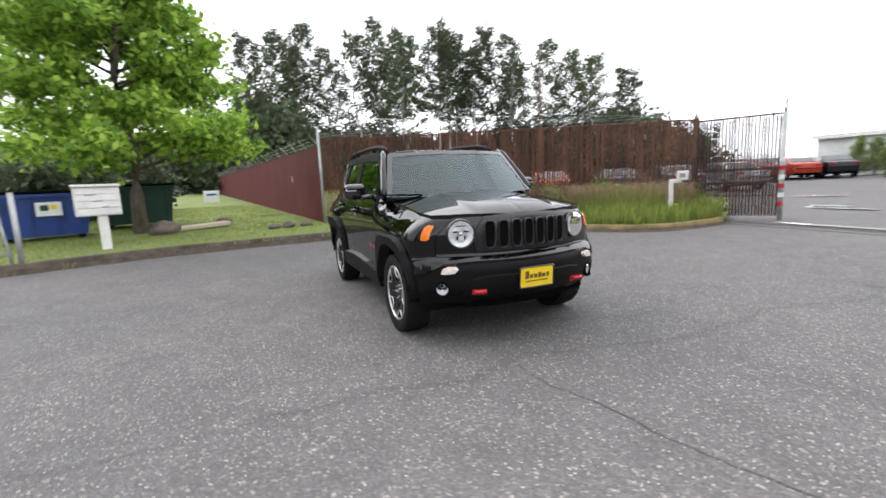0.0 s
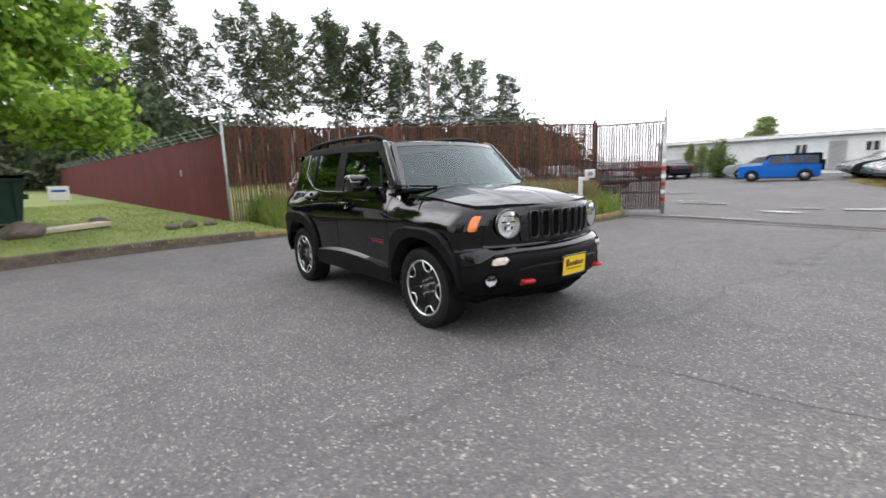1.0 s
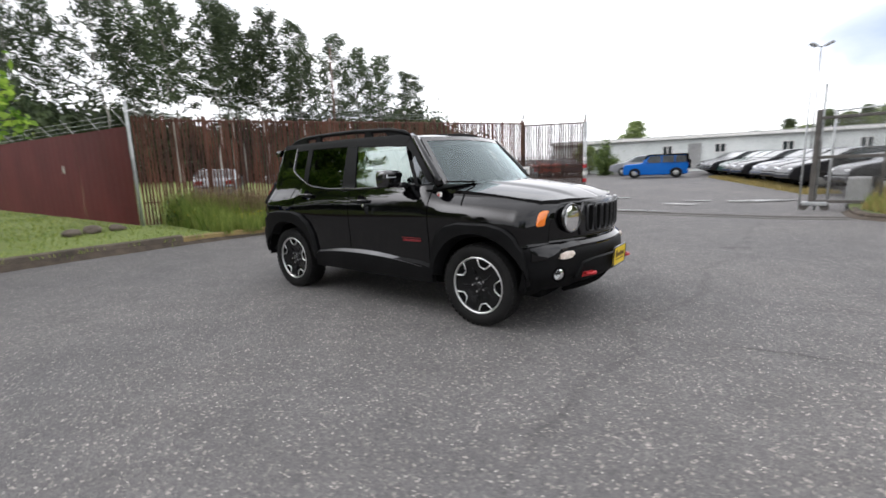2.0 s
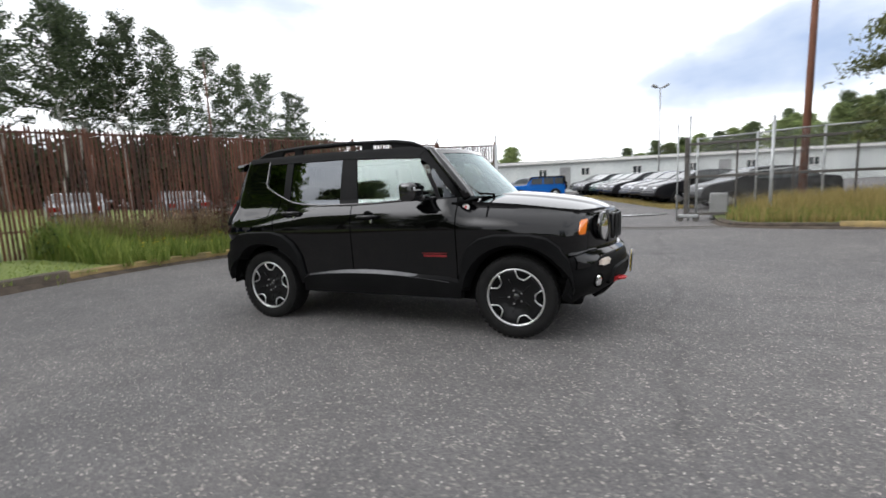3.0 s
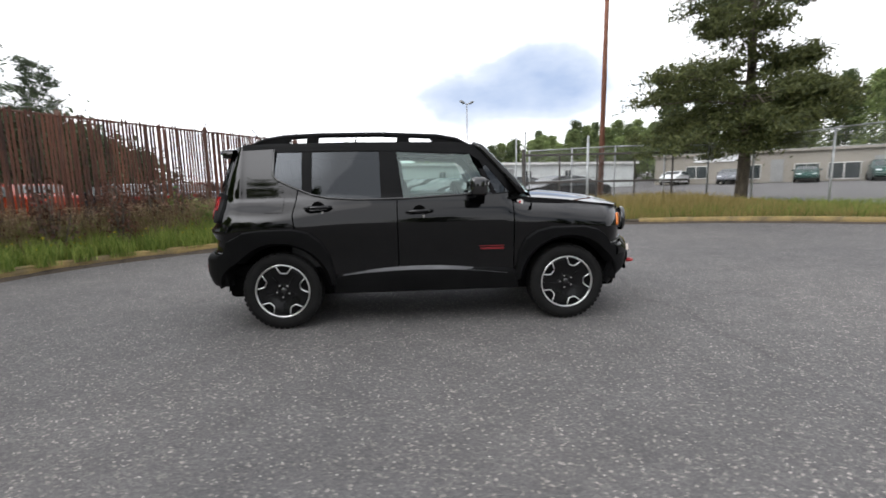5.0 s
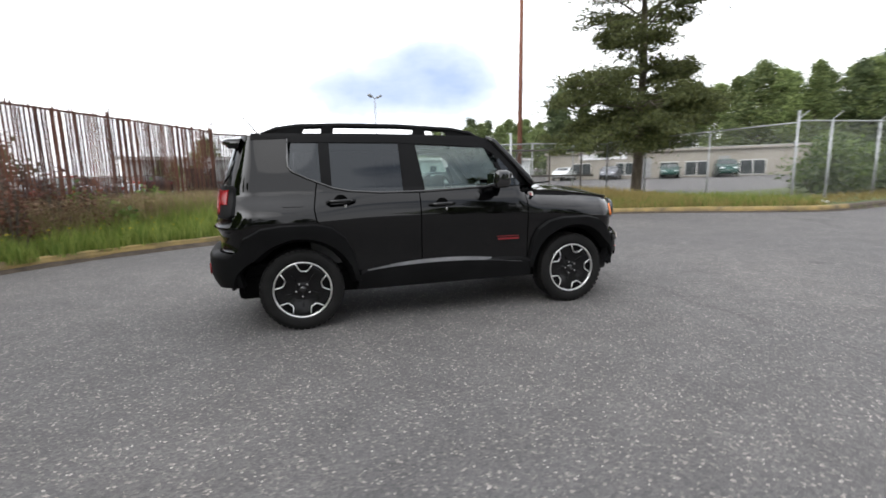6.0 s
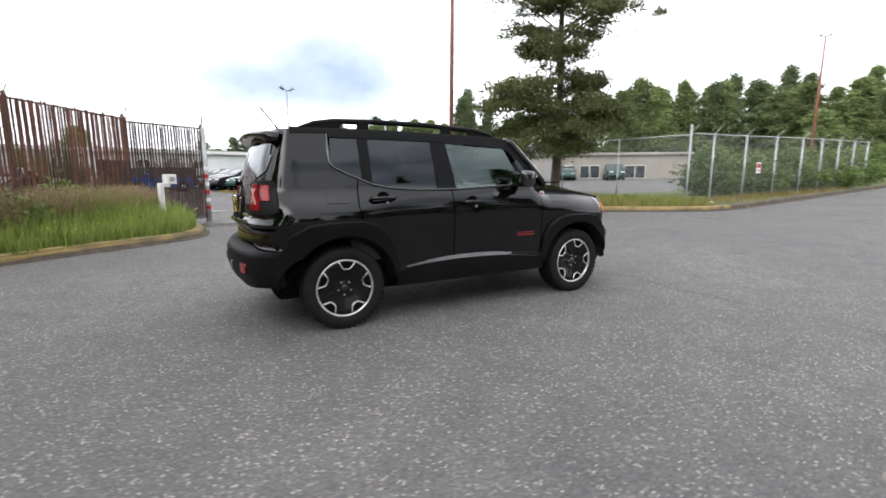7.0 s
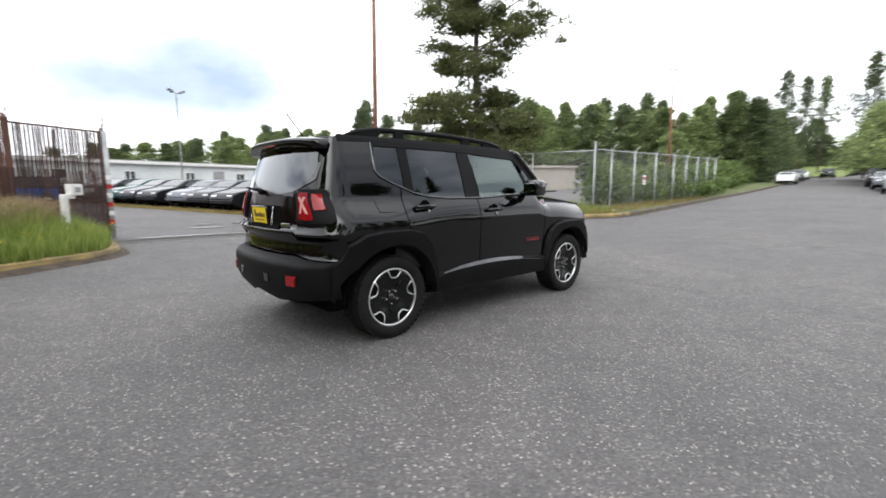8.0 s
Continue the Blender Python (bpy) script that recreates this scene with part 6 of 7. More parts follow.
def branchy(root, height, trunk_r, limbs, bark, seed, first=0.25, reach=0.4, lift=0.5, lean=0.0, twigs=3):
    """A tapered trunk with limbs and twigs in one mesh; returns the places along the twigs where leaves hang."""
    r = np.random.default_rng(seed)
    bm = bmesh.new()
    pts = [Vector((lean * height * (i / 8) ** 1.5 + 0.012 * height * math.sin(i * 1.3 + seed), 0.012 * height * math.cos(i * 1.7 + seed), height * i / 8)) for i in range(9)]
    pts[0].z = -0.25
    pts[0].x = pts[0].y = 0
    radii = [trunk_r * (1.25 if i == 0 else 1 - 0.92 * i / 8) for i in range(9)]
    tube_bm(pts, radii, 10, bm)
    tips = []
    for k in range(limbs):
        f = first + (0.97 - first) * (k + r.uniform(0, 0.9)) / limbs
        base = pts[0].lerp(pts[8], f)
        i = min(int(f * 8), 7)
        base = pts[i].lerp(pts[i + 1], f * 8 - i)
        a = k * 2.4 + r.uniform(-0.5, 0.5)
        env = reach(f) if callable(reach) else reach * height * (1 - 0.6 * abs(f - 0.45))
        ln = env * r.uniform(0.75, 1.15)
        up = lift * (0.6 + f) if lift > 0 else lift
        end = base + Vector((math.cos(a) * ln, math.sin(a) * ln, ln * up))
        mid = base.lerp(end, 0.5) + Vector((0, 0, 0.06 * ln))
        rr = max(0.012, trunk_r * 0.42 * (1 - 0.8 * f))
        tube_bm([base, mid, end], [rr, rr * 0.6, rr * 0.15], 6, bm)
        for q in range(twigs):
            t = 0.35 + 0.6 * (q + r.uniform(0, 0.8)) / twigs
            p = base.lerp(mid, t * 2) if t < 0.5 else mid.lerp(end, t * 2 - 1)
            b = a + (1 if q % 2 else -1) * r.uniform(0.5, 1.1)
            tl = ln * 0.42 * r.uniform(0.7, 1.2)
            tip = p + Vector((math.cos(b) * tl, math.sin(b) * tl, tl * r.uniform(-0.1, 0.55) * (1 if lift > 0 else 0.2)))
            rod_bm(p, tip, rr * 0.3, rr * 0.08, 4, bm)
            tips += [p.lerp(tip, u) for u in (0.35, 0.65, 0.9, 1.0)]
        tips += [base.lerp(mid, u) for u in (0.7, 1.0)] + [mid.lerp(end, u) for u in (0.35, 0.6, 0.85, 1.0)]
    part("trunk", bm, bark, root, flat=False)
    return tips


def broad_tree(name, label, x, y, z, height, trunk_r, limbs, leaves, size, material, bark, seed, reach=0.4, first=0.25, lift=0.45, spread=0.25, lean=0.0, twigs=4, group=""):
    root = empty(name, label, "tree", pose(x, y, z), group)
    tips = branchy(root, height, trunk_r, limbs, bark, seed, first, reach, lift, lean, twigs)
    r = np.random.default_rng(seed + 50)
    pick = np.asarray(tips)[r.integers(0, len(tips), leaves)]
    leaf_mesh("crown", pick, size, spread, material, root, seed=seed)
    return root


# the maple by the bins
broad_tree("maple_tree", "broad leafy maple with bright green leaves on the lawn", -9.45, -4.75, verge_w(-9.45, -4.75), 8.2, 0.175, 46, 38000, 0.19, M_MAPLE, M_BARK, 3, reach=lambda f: 2.25 * (1 - 0.55 * f) + 0.45, first=0.18, lift=0.26, spread=0.17, twigs=6)

# alders behind the fence
ALDERS = [(-41.0, -1.0, 14.6), (-36.9, 1.1, 13.8), (-38.6, 3.5, 15.2), (-41.3, 6.2, 14.2), (-36.8, 8.0, 14.1), (-39.2, 10.7, 17.0), (-36.5, 12.7, 13.4), (-33.1, 15.5, 14.3), (-32.6, 18.9, 14.2), (-33.8, 22.6, 12.3), (-31.2, 24.7, 12.5), (-30.6, 27.1, 12.8), (-27.8, 27.3, 11.3), (-27.3, 30.8, 10.9), (-34.6, 11.6, 13.3), (-32.4, 14.0, 14.4), (-34.6, 17.0, 14.0), (-31.4, 17.3, 12.8), (-30.6, 20.6, 12.6)]
proto = []
for k in range(4):
    proto.append(broad_tree("alder_tree", "slender alder with a pale trunk and sparse dark leaves", -41, -1, 0, 14.0, 0.12, 32, 5600, 0.20, M_ALDER, M_PALEBARK, 20 + k, reach=lambda f: 2.25 * (1 - f) ** 0.6 + 0.3, first=0.40, lift=0.7, spread=0.20, lean=0.012, twigs=4, group="alders behind the fence"))
for i, (x, y, top) in enumerate(ALDERS):
    z = rise(x, y)
    m = pose(x, y, z, 0, 0, 77 * i) @ Matrix.Diagonal((1.0, 1.0, (1.035 * top - z) / 14.0, 1))
    if i < 4:
        proto[i].matrix_basis = m
    else:
        copy_thing(proto[i % 4], m)
# a second, fainter rank fills the gaps
for i in range(3):
    x, y = -46 + 3.2 * i, -5 + 7.1 * i + (i % 3)
    copy_thing(proto[(i * 3 + 1) % 4], pose(x, y, rise(x, y), 0, 0, 50 * i) @ Matrix.Diagonal((0.9, 0.9, 0.72 + 0.1 * ((i * 7) % 4), 1)))


def bush(name, label, x, y, z, w, d, h, leaves, size, material, seed, group=""):
    """A shrub: stems from the ground and an uneven dome of leaves in clumps."""
    root = empty(name, label, "shrub", pose(x, y, z), group)
    r = np.random.default_rng(seed)
    bm = bmesh.new()
    clumps = []
    for k in range(16):
        a, q = r.uniform(0, 2 * math.pi), math.sqrt(r.uniform(0, 1))
        tip = Vector((math.cos(a) * q * w / 2, math.sin(a) * q * d / 2, h * (1 - 0.55 * q * q) * r.uniform(0.65, 1.05)))
        rod_bm((tip.x * 0.25, tip.y * 0.25, -0.1), tip, 0.03 * h / 2, 0.008, 5, bm)
        for u in (0.35, 0.55, 0.75, 0.9, 1.0):
            clumps.append(Vector((tip.x * (0.25 + 0.75 * u), tip.y * (0.25 + 0.75 * u), tip.z * u)))
    tagged(part("stem", bm, M_BARK, root), kind="stuff")
    leaf_mesh("crown", np.asarray(clumps)[r.integers(0, len(clumps), leaves)], size, 0.11 * (w + h) / 2, material, root, seed=seed)
    return root


# shrubs behind the bins
hedge = bush("hedge_shrub", "dark green shrub behind the bins", -15.2, -8.2, verge_w(-15.2, -8.2), 4.2, 3.2, 2.6, 5200, 0.22, M_ALDER, 55, "shrubs behind the bins")
for x, y, k in ((-14.0, -11.0, 1.0), (-18.5, -6.8, 1.0), (-19.0, -10.5, 1.15), (-13.0, -13.5, 1.1), (-23.0, -8.5, 1.1)):
    copy_thing(hedge, pose(x, y, verge_w(x, y), 0, 0, 40 * x) @ Matrix.Diagonal((k, k, k, 1)))
# dark understorey behind the red fence
first_bush = None
for i, (x, y, top) in enumerate([(-35.0, -3.1, 7.0), (-33.0, -1.3, 7.6), (-30.9, 0.5, 6.5), (-34.7, 3.0, 6.9), (-34.3, 5.3, 6.8), (-37.7, 8.5, 7.6), (-36.8, 11.6, 7.3), (-35.7, 14.6, 6.6), (-39.8, -5.7, 6.5), (-42.6, -8.0, 6.0), (-34.0, 18.0, 6.4), (-33.0, 21.5, 6.4), (-32.0, 25.0, 6.6), (-29.5, 28.0, 6.4), (-26.5, 29.8, 6.0), (-24.2, 30.6, 5.0), (-22.2, 31.4, 3.9), (-45.5, -11, 6.2), (-48, -15, 6.5)]):
    if i < 11:
        x, y, top = x - 5.5, y + 0.8, top * 1.06
    top *= 1.08 if i < 3 or 8 <= i < 10 else 0.84 if i < 8 else 0.92 if i < 14 else 1.06 if i < 17 else 0.9
    m = pose(x, y, rise(x, y), 0, 0, 63 * i) @ Matrix.Diagonal((1, 1, (top - rise(x, y)) / 6.0, 1))
    if 3 <= i < 8 or 10 <= i < 14:
        m = m @ Matrix.Diagonal((1.15, 1.15, 1, 1))
    if first_bush is None:
        first_bush = bush("understorey_shrub", "dark dense understorey behind the red fence", 0, 0, 0, 6.8, 6.0, 6.0, 10500, 0.40, M_ALDER, 5, "understorey behind the fence")
        first_bush.matrix_basis = m
    else:
        copy_thing(first_bush, m)


def conifer(name, label, x, y, z, height, width, leaves, seed, material, trunk_r=0.2, first=0.12, group="", ragged=0.3, clump=0.35, size=0.30):
    root = empty(name, label, "tree", pose(x, y, z), group)
    r = np.random.default_rng(seed)
    bm = bmesh.new()
    tube_bm([(0, 0, -0.3), (0.03 * height * math.sin(seed), 0, height * 0.5), (0.0, 0.0, height)], [trunk_r, trunk_r * 0.6, 0.02], 10, bm)
    pts = []
    n = 34
    for k in range(n):
        f = first + (1 - first) * k / n
        a = k * 2.4 + r.uniform(-0.4, 0.4)
        ln = width / 2 * (1 - f) ** 0.75 * r.uniform(1 - ragged, 1 + ragged) + 0.15
        base = Vector((0.03 * height * math.sin(seed) * 2 * min(f, 1 - f), 0, f * height))
        end = base + Vector((math.cos(a) * ln, math.sin(a) * ln, -0.12 * ln + 0.1 * ln * r.uniform(-1, 2)))
        rod_bm(base, end, trunk_r * 0.28 * (1 - 0.7 * f), 0.01, 5, bm)
        for u in np.linspace(0.2, 1, 7):
            pts.append(base.lerp(end, u) + Vector((0, 0, 0.05)))
    part("trunk", bm, M_BARK, root, flat=False)
    leaf_mesh("crown", np.asarray(pts)[r.integers(0, len(pts), leaves)], size, clump, material, root, aspect=0.4, droop=0.5, seed=seed)
    return root


# the pine by the dry grass: bare trunk below, layered dark boughs
def pine():
    x, y = 11.0, 9.75
    root = empty("pine_tree", "tall pine with layered dark boughs and a bare lower trunk", "tree", pose(x, y, verge_e(9, 8) - 0.05))
    r = np.random.default_rng(19)
    bm = bmesh.new()
    H = 12.0
    def axis(z):
        return Vector((0.10 * math.sin(z * 0.55), 0.08 * math.sin(z * 0.4 + 1), z))
    tube_bm([axis(z) for z in np.linspace(-0.3, H, 14)], list(np.linspace(0.21, 0.03, 14)), 12, bm)
    pts = []
    # level of each tier, how many boughs it has, and their reach
    tiers = [(2.75, 5, 2.2, -0.10), (3.05, 7, 2.8, -0.10), (3.4, 7, 2.9, -0.08), (3.8, 7, 2.7, -0.02), (4.3, 6, 2.2, 0.0), (5.0, 5, 1.5, 0.1), (5.6, 5, 1.9, 0.15), (6.2, 6, 2.3, 0.15), (6.8, 6, 2.4, 0.1), (7.4, 6, 2.2, 0.15), (8.0, 6, 2.0, 0.2), (8.6, 6, 1.8, 0.2), (9.2, 6, 1.6, 0.25), (9.8, 5, 1.5, 0.3), (10.5, 5, 1.2, 0.35), (11.2, 4, 0.9, 0.5), (11.8, 3, 0.5, 0.7)]
    for t, (z, count, reach, rising) in enumerate(tiers):
        for k in range(count):
            a = t * 1.1 + 2 * math.pi * k / count + r.uniform(-0.45, 0.45)
            ln = reach * r.choice([0.5, 0.8, 1.0, 1.1]) * r.uniform(0.9, 1.1)
            if z < 4.0:
                ln *= 1.08 + 0.30 * math.cos(a - 2.44)
            else:
                ln *= 1.12 + 0.22 * math.cos(a + 0.74) * (z < 10)
            base = axis(min(z + r.uniform(-0.7, 0.7) * (0.5 if z < 4 else 1.0), H - 0.1))
            end = base + Vector((math.cos(a) * ln, math.sin(a) * ln, (rising + r.uniform(-0.3, 0.45 if z > 4 else 0.2)) * ln))
            mid = base.lerp(end, 0.55) + Vector((0, 0, 0.05 * ln))
            tube_bm([base, mid, end], [0.05 * (1 - z / H) + 0.016, 0.026, 0.008], 6, bm)
            for u in (0.38, 0.58, 0.78, 0.98) if z < 5 else (0.5, 0.75, 1.0):
                p = mid.lerp(end, (u - 0.55) / 0.45) if u > 0.55 else base.lerp(mid, u / 0.55)
                for side in (-1, 0, 1):
                    if r.uniform() < (0.28 if z < 5 else 0.33):
                        continue
                    b = a + side * 1.15 + r.uniform(-0.3, 0.3)
                    q = p + Vector((math.cos(b), math.sin(b), 0.12)) * (0.36 * ln * (1.15 - 0.6 * u) * (0.2 if side == 0 else 1))
                    rod_bm(p, q, 0.013, 0.005, 4, bm)
                    n, k2 = (210, 1.0) if z < 5 else (170, 0.95)
                    # a tuft is a shallow dome of needles, fuller above than below
                    c = r.normal(0, 1, (n, 3)) * np.array([0.21, 0.21, 0.16]) * k2 * r.uniform(0.7, 1.35)
                    c[:, 2] = np.abs(c[:, 2]) * 1.1 - 0.6 * (c[:, 0] ** 2 + c[:, 1] ** 2)
                    pts.append(np.array(q) + c)
    part("trunk", bm, M_BARK, root, flat=False)
    leaf_mesh("crown", np.concatenate(pts), 0.15, 0.015, M_PINE, root, aspect=0.26, droop=-0.5, seed=12)


pine()

# woods beyond the road and the lot
wood_a = conifer("fir_tree", "dark fir in the woods beyond the road", 0, 0, 0, 15.0, 5.6, 6500, 31, M_FIR, 0.22, 0.06, "woods beyond the road", clump=0.34, size=0.42)
wood_b = broad_tree("woodland_tree", "mid-green leafy tree in the woods", 0, 0, 0, 13.0, 0.24, 44, 11000, 0.30, M_MIXED, M_BARK, 41, reach=lambda f: 3.9 * (1 - f) ** 0.9 * (0.55 + 0.5 * abs(math.sin(f * 19))) + 0.2, first=0.10, lift=0.75, spread=0.32, group="woods beyond the road")
wood_c = broad_tree("woodland_tree", "tall narrow green tree in the woods", 0, 0, 0, 15.0, 0.22, 48, 11000, 0.28, M_MIXED, M_BARK, 43, reach=lambda f: 3.0 * (1 - f) ** 1.0 * (0.55 + 0.5 * abs(math.sin(f * 23))) + 0.12, first=0.08, lift=0.95, spread=0.28, group="woods beyond the road")
wood_d = conifer("scots_pine_tree", "tall thin pine with a bare trunk by the far road", 0, 0, 0, 19.0, 10.5, 2900, 37, M_FIR, 0.2, 0.42, "woods beyond the road", ragged=0.55, clump=0.32, size=0.45)
kinds = {"a": (wood_a, 15.0), "b": (wood_b, 13.0), "c": (wood_c, 15.0), "d": (wood_d, 19.0)}
used = set()


def wood(kind, x, y, top, wide=1.0):
    ob, h = kinds[kind]
    z = rise(x, y) - 0.1
    m = pose(x, y, z, 0, 0, (x * 37 + y * 53) % 360) @ Matrix.Diagonal((wide, wide, (top - z) / h, 1))
    if kind in used:
        copy_thing(ob, m)
    else:
        used.add(kind)
        ob.matrix_basis = m


for row in (("a", 37.9, 59.1, 15.2), ("a", 37.7, 53.2, 13.0), ("a", 35.2, 56.6, 14.1), ("b", 53.8, 36.5, 13.2), ("c", 55.6, 33.9, 13.8), ("b", 59.7, 30.8, 14.7), ("a", 61.7, 26.4, 12.6), ("b", 65.8, 25.1, 13.5), ("c", 69.7, 22.4, 14.8), ("c", 72.7, 19.7, 17.6), ("c", 69.1, 15.0, 17.0), ("a", 84.3, 16.4, 16.2), ("d", 104.6, 16.9, 23.5), ("d", 115.0, 15.4, 22.5), ("d", 118.5, 12.9, 22.7), ("d", 96.2, 4.0, 21.2), ("b", 70.0, -3.5, 11.5), ("b", 78.4, -1.6, 13.1), ("b", 62.0, -6.5, 10.0), ("c", 86.0, -3.0, 14.0), ("b", 54.0, -9.0, 9.5),
            ("c", 51.7, 40.5, 15.9), ("b", 57.3, 37.9, 14.4), ("a", 58.4, 31.1, 14.2), ("c", 60.9, 27.0, 13.4), ("b", 58.0, 23.4, 11.8), ("a", 52.2, 47.5, 14.8), ("b", 48.5, 51.0, 13.6), ("c", 45.0, 55.0, 14.0), ("b", 66.0, 29.0, 14.6), ("a", 72.0, 26.5, 16.0), ("b", 78.0, 22.5, 15.5), ("c", 80.0, 18.0, 17.5), ("b", 90.0, 20.0, 17.0), ("a", 96.0, 22.5, 19.0), ("b", 63.0, 34.5, 15.0), ("a", 56.5, 43.0, 15.5), ("c", 76.0, 14.6, 14.0), ("a", 64.5, 15.2, 11.5), ("b", 61.5, 17.5, 10.0), ("b", 57.5, 19.0, 9.0)):
    wood(*row)
for row in (("b", 54.0, 45.5, 14.5), ("c", 59.5, 41.0, 15.5), ("b", 62.5, 37.5, 15.0), ("c", 47.5, 47.5, 12.5), ("a", 66.0, 33.0, 16.5), ("a", 74.0, 30.0, 18.0), ("a", 69.0, 27.5, 16.5)):
    wood(*row)
# far ridge north of the lot
for i in range(40):
    x = -8 + 2.15 * i + 1.2 * math.sin(i * 2.1)
    y = 128 - 0.6 * abs(i - 6) - 0.33 * i + 4 * math.sin(i * 1.3)
    # the ridge climbs eastward
    climb = 2.9 + 0.2 * min(max(93 - math.degrees(math.atan2(y + 4, x - 1)), 0), 23)
    top = 1.3 + math.tan(radians(climb)) * math.hypot(x - 1, y + 4) + 0.9 * math.sin(i * 1.7) + 0.6 * math.sin(i * 4.1)
    wood("bca"[i % 3], x, y, top, 1.35)
for i in range(10):
    wood("bcb"[i % 3], 30 + 1.9 * i, 104 - 3.2 * i + 2 * math.sin(i), 12.9 + 1.7 * math.sin(2.7 * i) - 0.2 * i, 1.0)
for row in (("b", 74, 0.8, 12.5, 1.35), ("b", 66, -1.4, 12.0, 1.35), ("b", 84, 1.8, 13.0, 1.3), ("a", 88, 14.5, 15.0, 1.3), ("b", 93, 16, 13.0, 1.3), ("a", 100, 19, 17.0, 1.3), ("b", 106, 21, 15.0, 1.4), ("c", 112, 23, 18.0, 1.4), ("a", 124, 24, 17.0, 1.4), ("a", 134, 21, 18.0, 1.4), ("a", 142, 17, 19.0, 1.4), ("c", 64.5, 14.6, 16.2, 1.3), ("c", 62.0, 17.6, 14.2, 1.3), ("a", 66.0, 12.2, 13.5, 1.2), ("c", 60.5, 21.3, 14.2, 1.25), ("a", 58.5, 26.3, 13.6, 1.3), ("b", 52.5, 38.0, 15.6, 1.1), ("b", 60.0, -1.4, 9.8, 1.3), ("b", 52.0, -4.0, 8.6, 1.2), ("c", 73, 14.4, 12.5, 1.0), ("a", 79, 13.6, 13.5, 1.1)):
    wood(*row)
for row in (("a", 140, 19.5, 15.0, 1.6), ("a", 147, 15.5, 15.5, 1.6), ("b", 152, 11.5, 14.0, 1.7), ("b", 148, 8, 11.0, 1.5), ("c", 156, 2, 12.0, 1.5), ("b", 150, -5, 11.0, 1.5), ("b", 160, 12, 13.0, 1.6), ("a", 164, -1, 15.0, 1.5), ("b", 142, -10, 11.0, 1.4)):
    wood(*row)
# slender young trees against the white building
wood("c", -12.1, 36.2, 3.8, 0.28)
wood("b", -11.1, 36.1, 3.2, 0.25)
# a leafy tree beyond its roof
wood("b", -11.6, 52.0, 6.6, 0.75)
# unseen trees behind the camera, added for their reflections in the car
for i in range(14):
    wood("abac"[i % 4], -46 + 6.4 * i + 2 * math.sin(3 * i), -46 - 4 * math.sin(i * 1.9), 8.2 + 2.8 * math.sin(i * 2.3), 1.3)
for row in (("b", -11.0, -16.0, 12.5, 0.8), ("c", -14.0, -17.0, 13.0, 0.9), ("a", -8.0, -19.0, 12.0, 0.8), ("a", -18.5, -22.0, 12.5, 0.8), ("a", -17.0, -29.0, 10.5, 0.8), ("a", 9.5, -22.0, 13.5, 0.8), ("c", 13.0, -20.5, 13.0, 0.9), ("a", 16.5, -19.5, 14.0, 0.9)):
    wood(*row)
# shrubs behind the chain link and along the road
road_bush = bush("roadside_shrub", "dense green shrub behind the chain-link fence", 0, 0, 0, 2.3, 2.0, 2.2, 4200, 0.17, M_SHRUB, 61, "shrubs along the road fence")
for i in range(11):
    x, y = 16.0 + 1.2 * i, 6.35 + 0.3 * math.sin(i * 2) + 0.03 * i
    m = pose(x, y, rise(x, y) + 0.1, 0, 0, 71 * i) @ Matrix.Diagonal((1, 1, 0.85 + 0.12 * math.sin(i * 1.7), 1))
    if i == 0:
        road_bush.matrix_basis = m
    else:
        copy_thing(road_bush, m)
copy_thing(road_bush, pose(-8.9, 33.5, rise(-8.9, 33.5), 0, 0, 20) @ Matrix.Diagonal((0.75, 0.75, 1.35, 1)))
for x, y, k in ((30.5, 6.9, 1.0), (34, 7.8, 1.1), (38, 8.6, 1.15), (43, 9.5, 1.2), (48, 10.4, 1.3), (54, 11.5, 1.3), (60, 12.4, 1.4)):
    copy_thing(road_bush, pose(x, y, rise(x, y), 0, 0, 31 * x) @ Matrix.Diagonal((k, k, k, 1)))
ivy = bush("bramble", "bright green bramble growing against the rusty fence", -5.15, 5.5, verge_w(-5.3, 5.4), 1.4, 0.6, 0.95, 900, 0.13, M_SHRUB, 71)
copy_thing(ivy, pose(-4.4, 6.9, verge_w(-4.4, 6.9), 0, 0, 60) @ Matrix.Diagonal((0.8, 0.8, 1.0, 1)))
copy_thing(ivy, pose(-7.9, 0.75, verge_w(-7.9, 0.75), 0, 0, 60) @ Matrix.Diagonal((0.6, 0.8, 0.7, 1)))

dock = bush("dock_weed", "rust-brown dock weed gone to seed by the fence", -5.5, 4.9, verge_w(-5.5, 4.9), 0.55, 0.45, 1.0, 420, 0.06, M_DOCK, 81, "dock weeds by the fence")
for i, (x, y, k) in enumerate(((-6.1, 3.9, 0.9), (-4.9, 5.9, 1.05), (-4.5, 6.4, 0.85), (-3.9, 7.5, 1.1), (-5.2, 5.2, 1.15), (-7.2, 1.9, 0.8), (-3.5, 8.1, 0.9), (-5.9, 4.3, 1.35), (-6.3, 3.2, 1.25), (-5.4, 4.75, 1.3), (-6.7, 2.7, 1.1), (-5.7, 4.0, 1.2))):
    copy_thing(dock, pose(x, y, verge_w(x, y), 0, 0, 50 * i) @ Matrix.Diagonal((k, k, k, 1)))


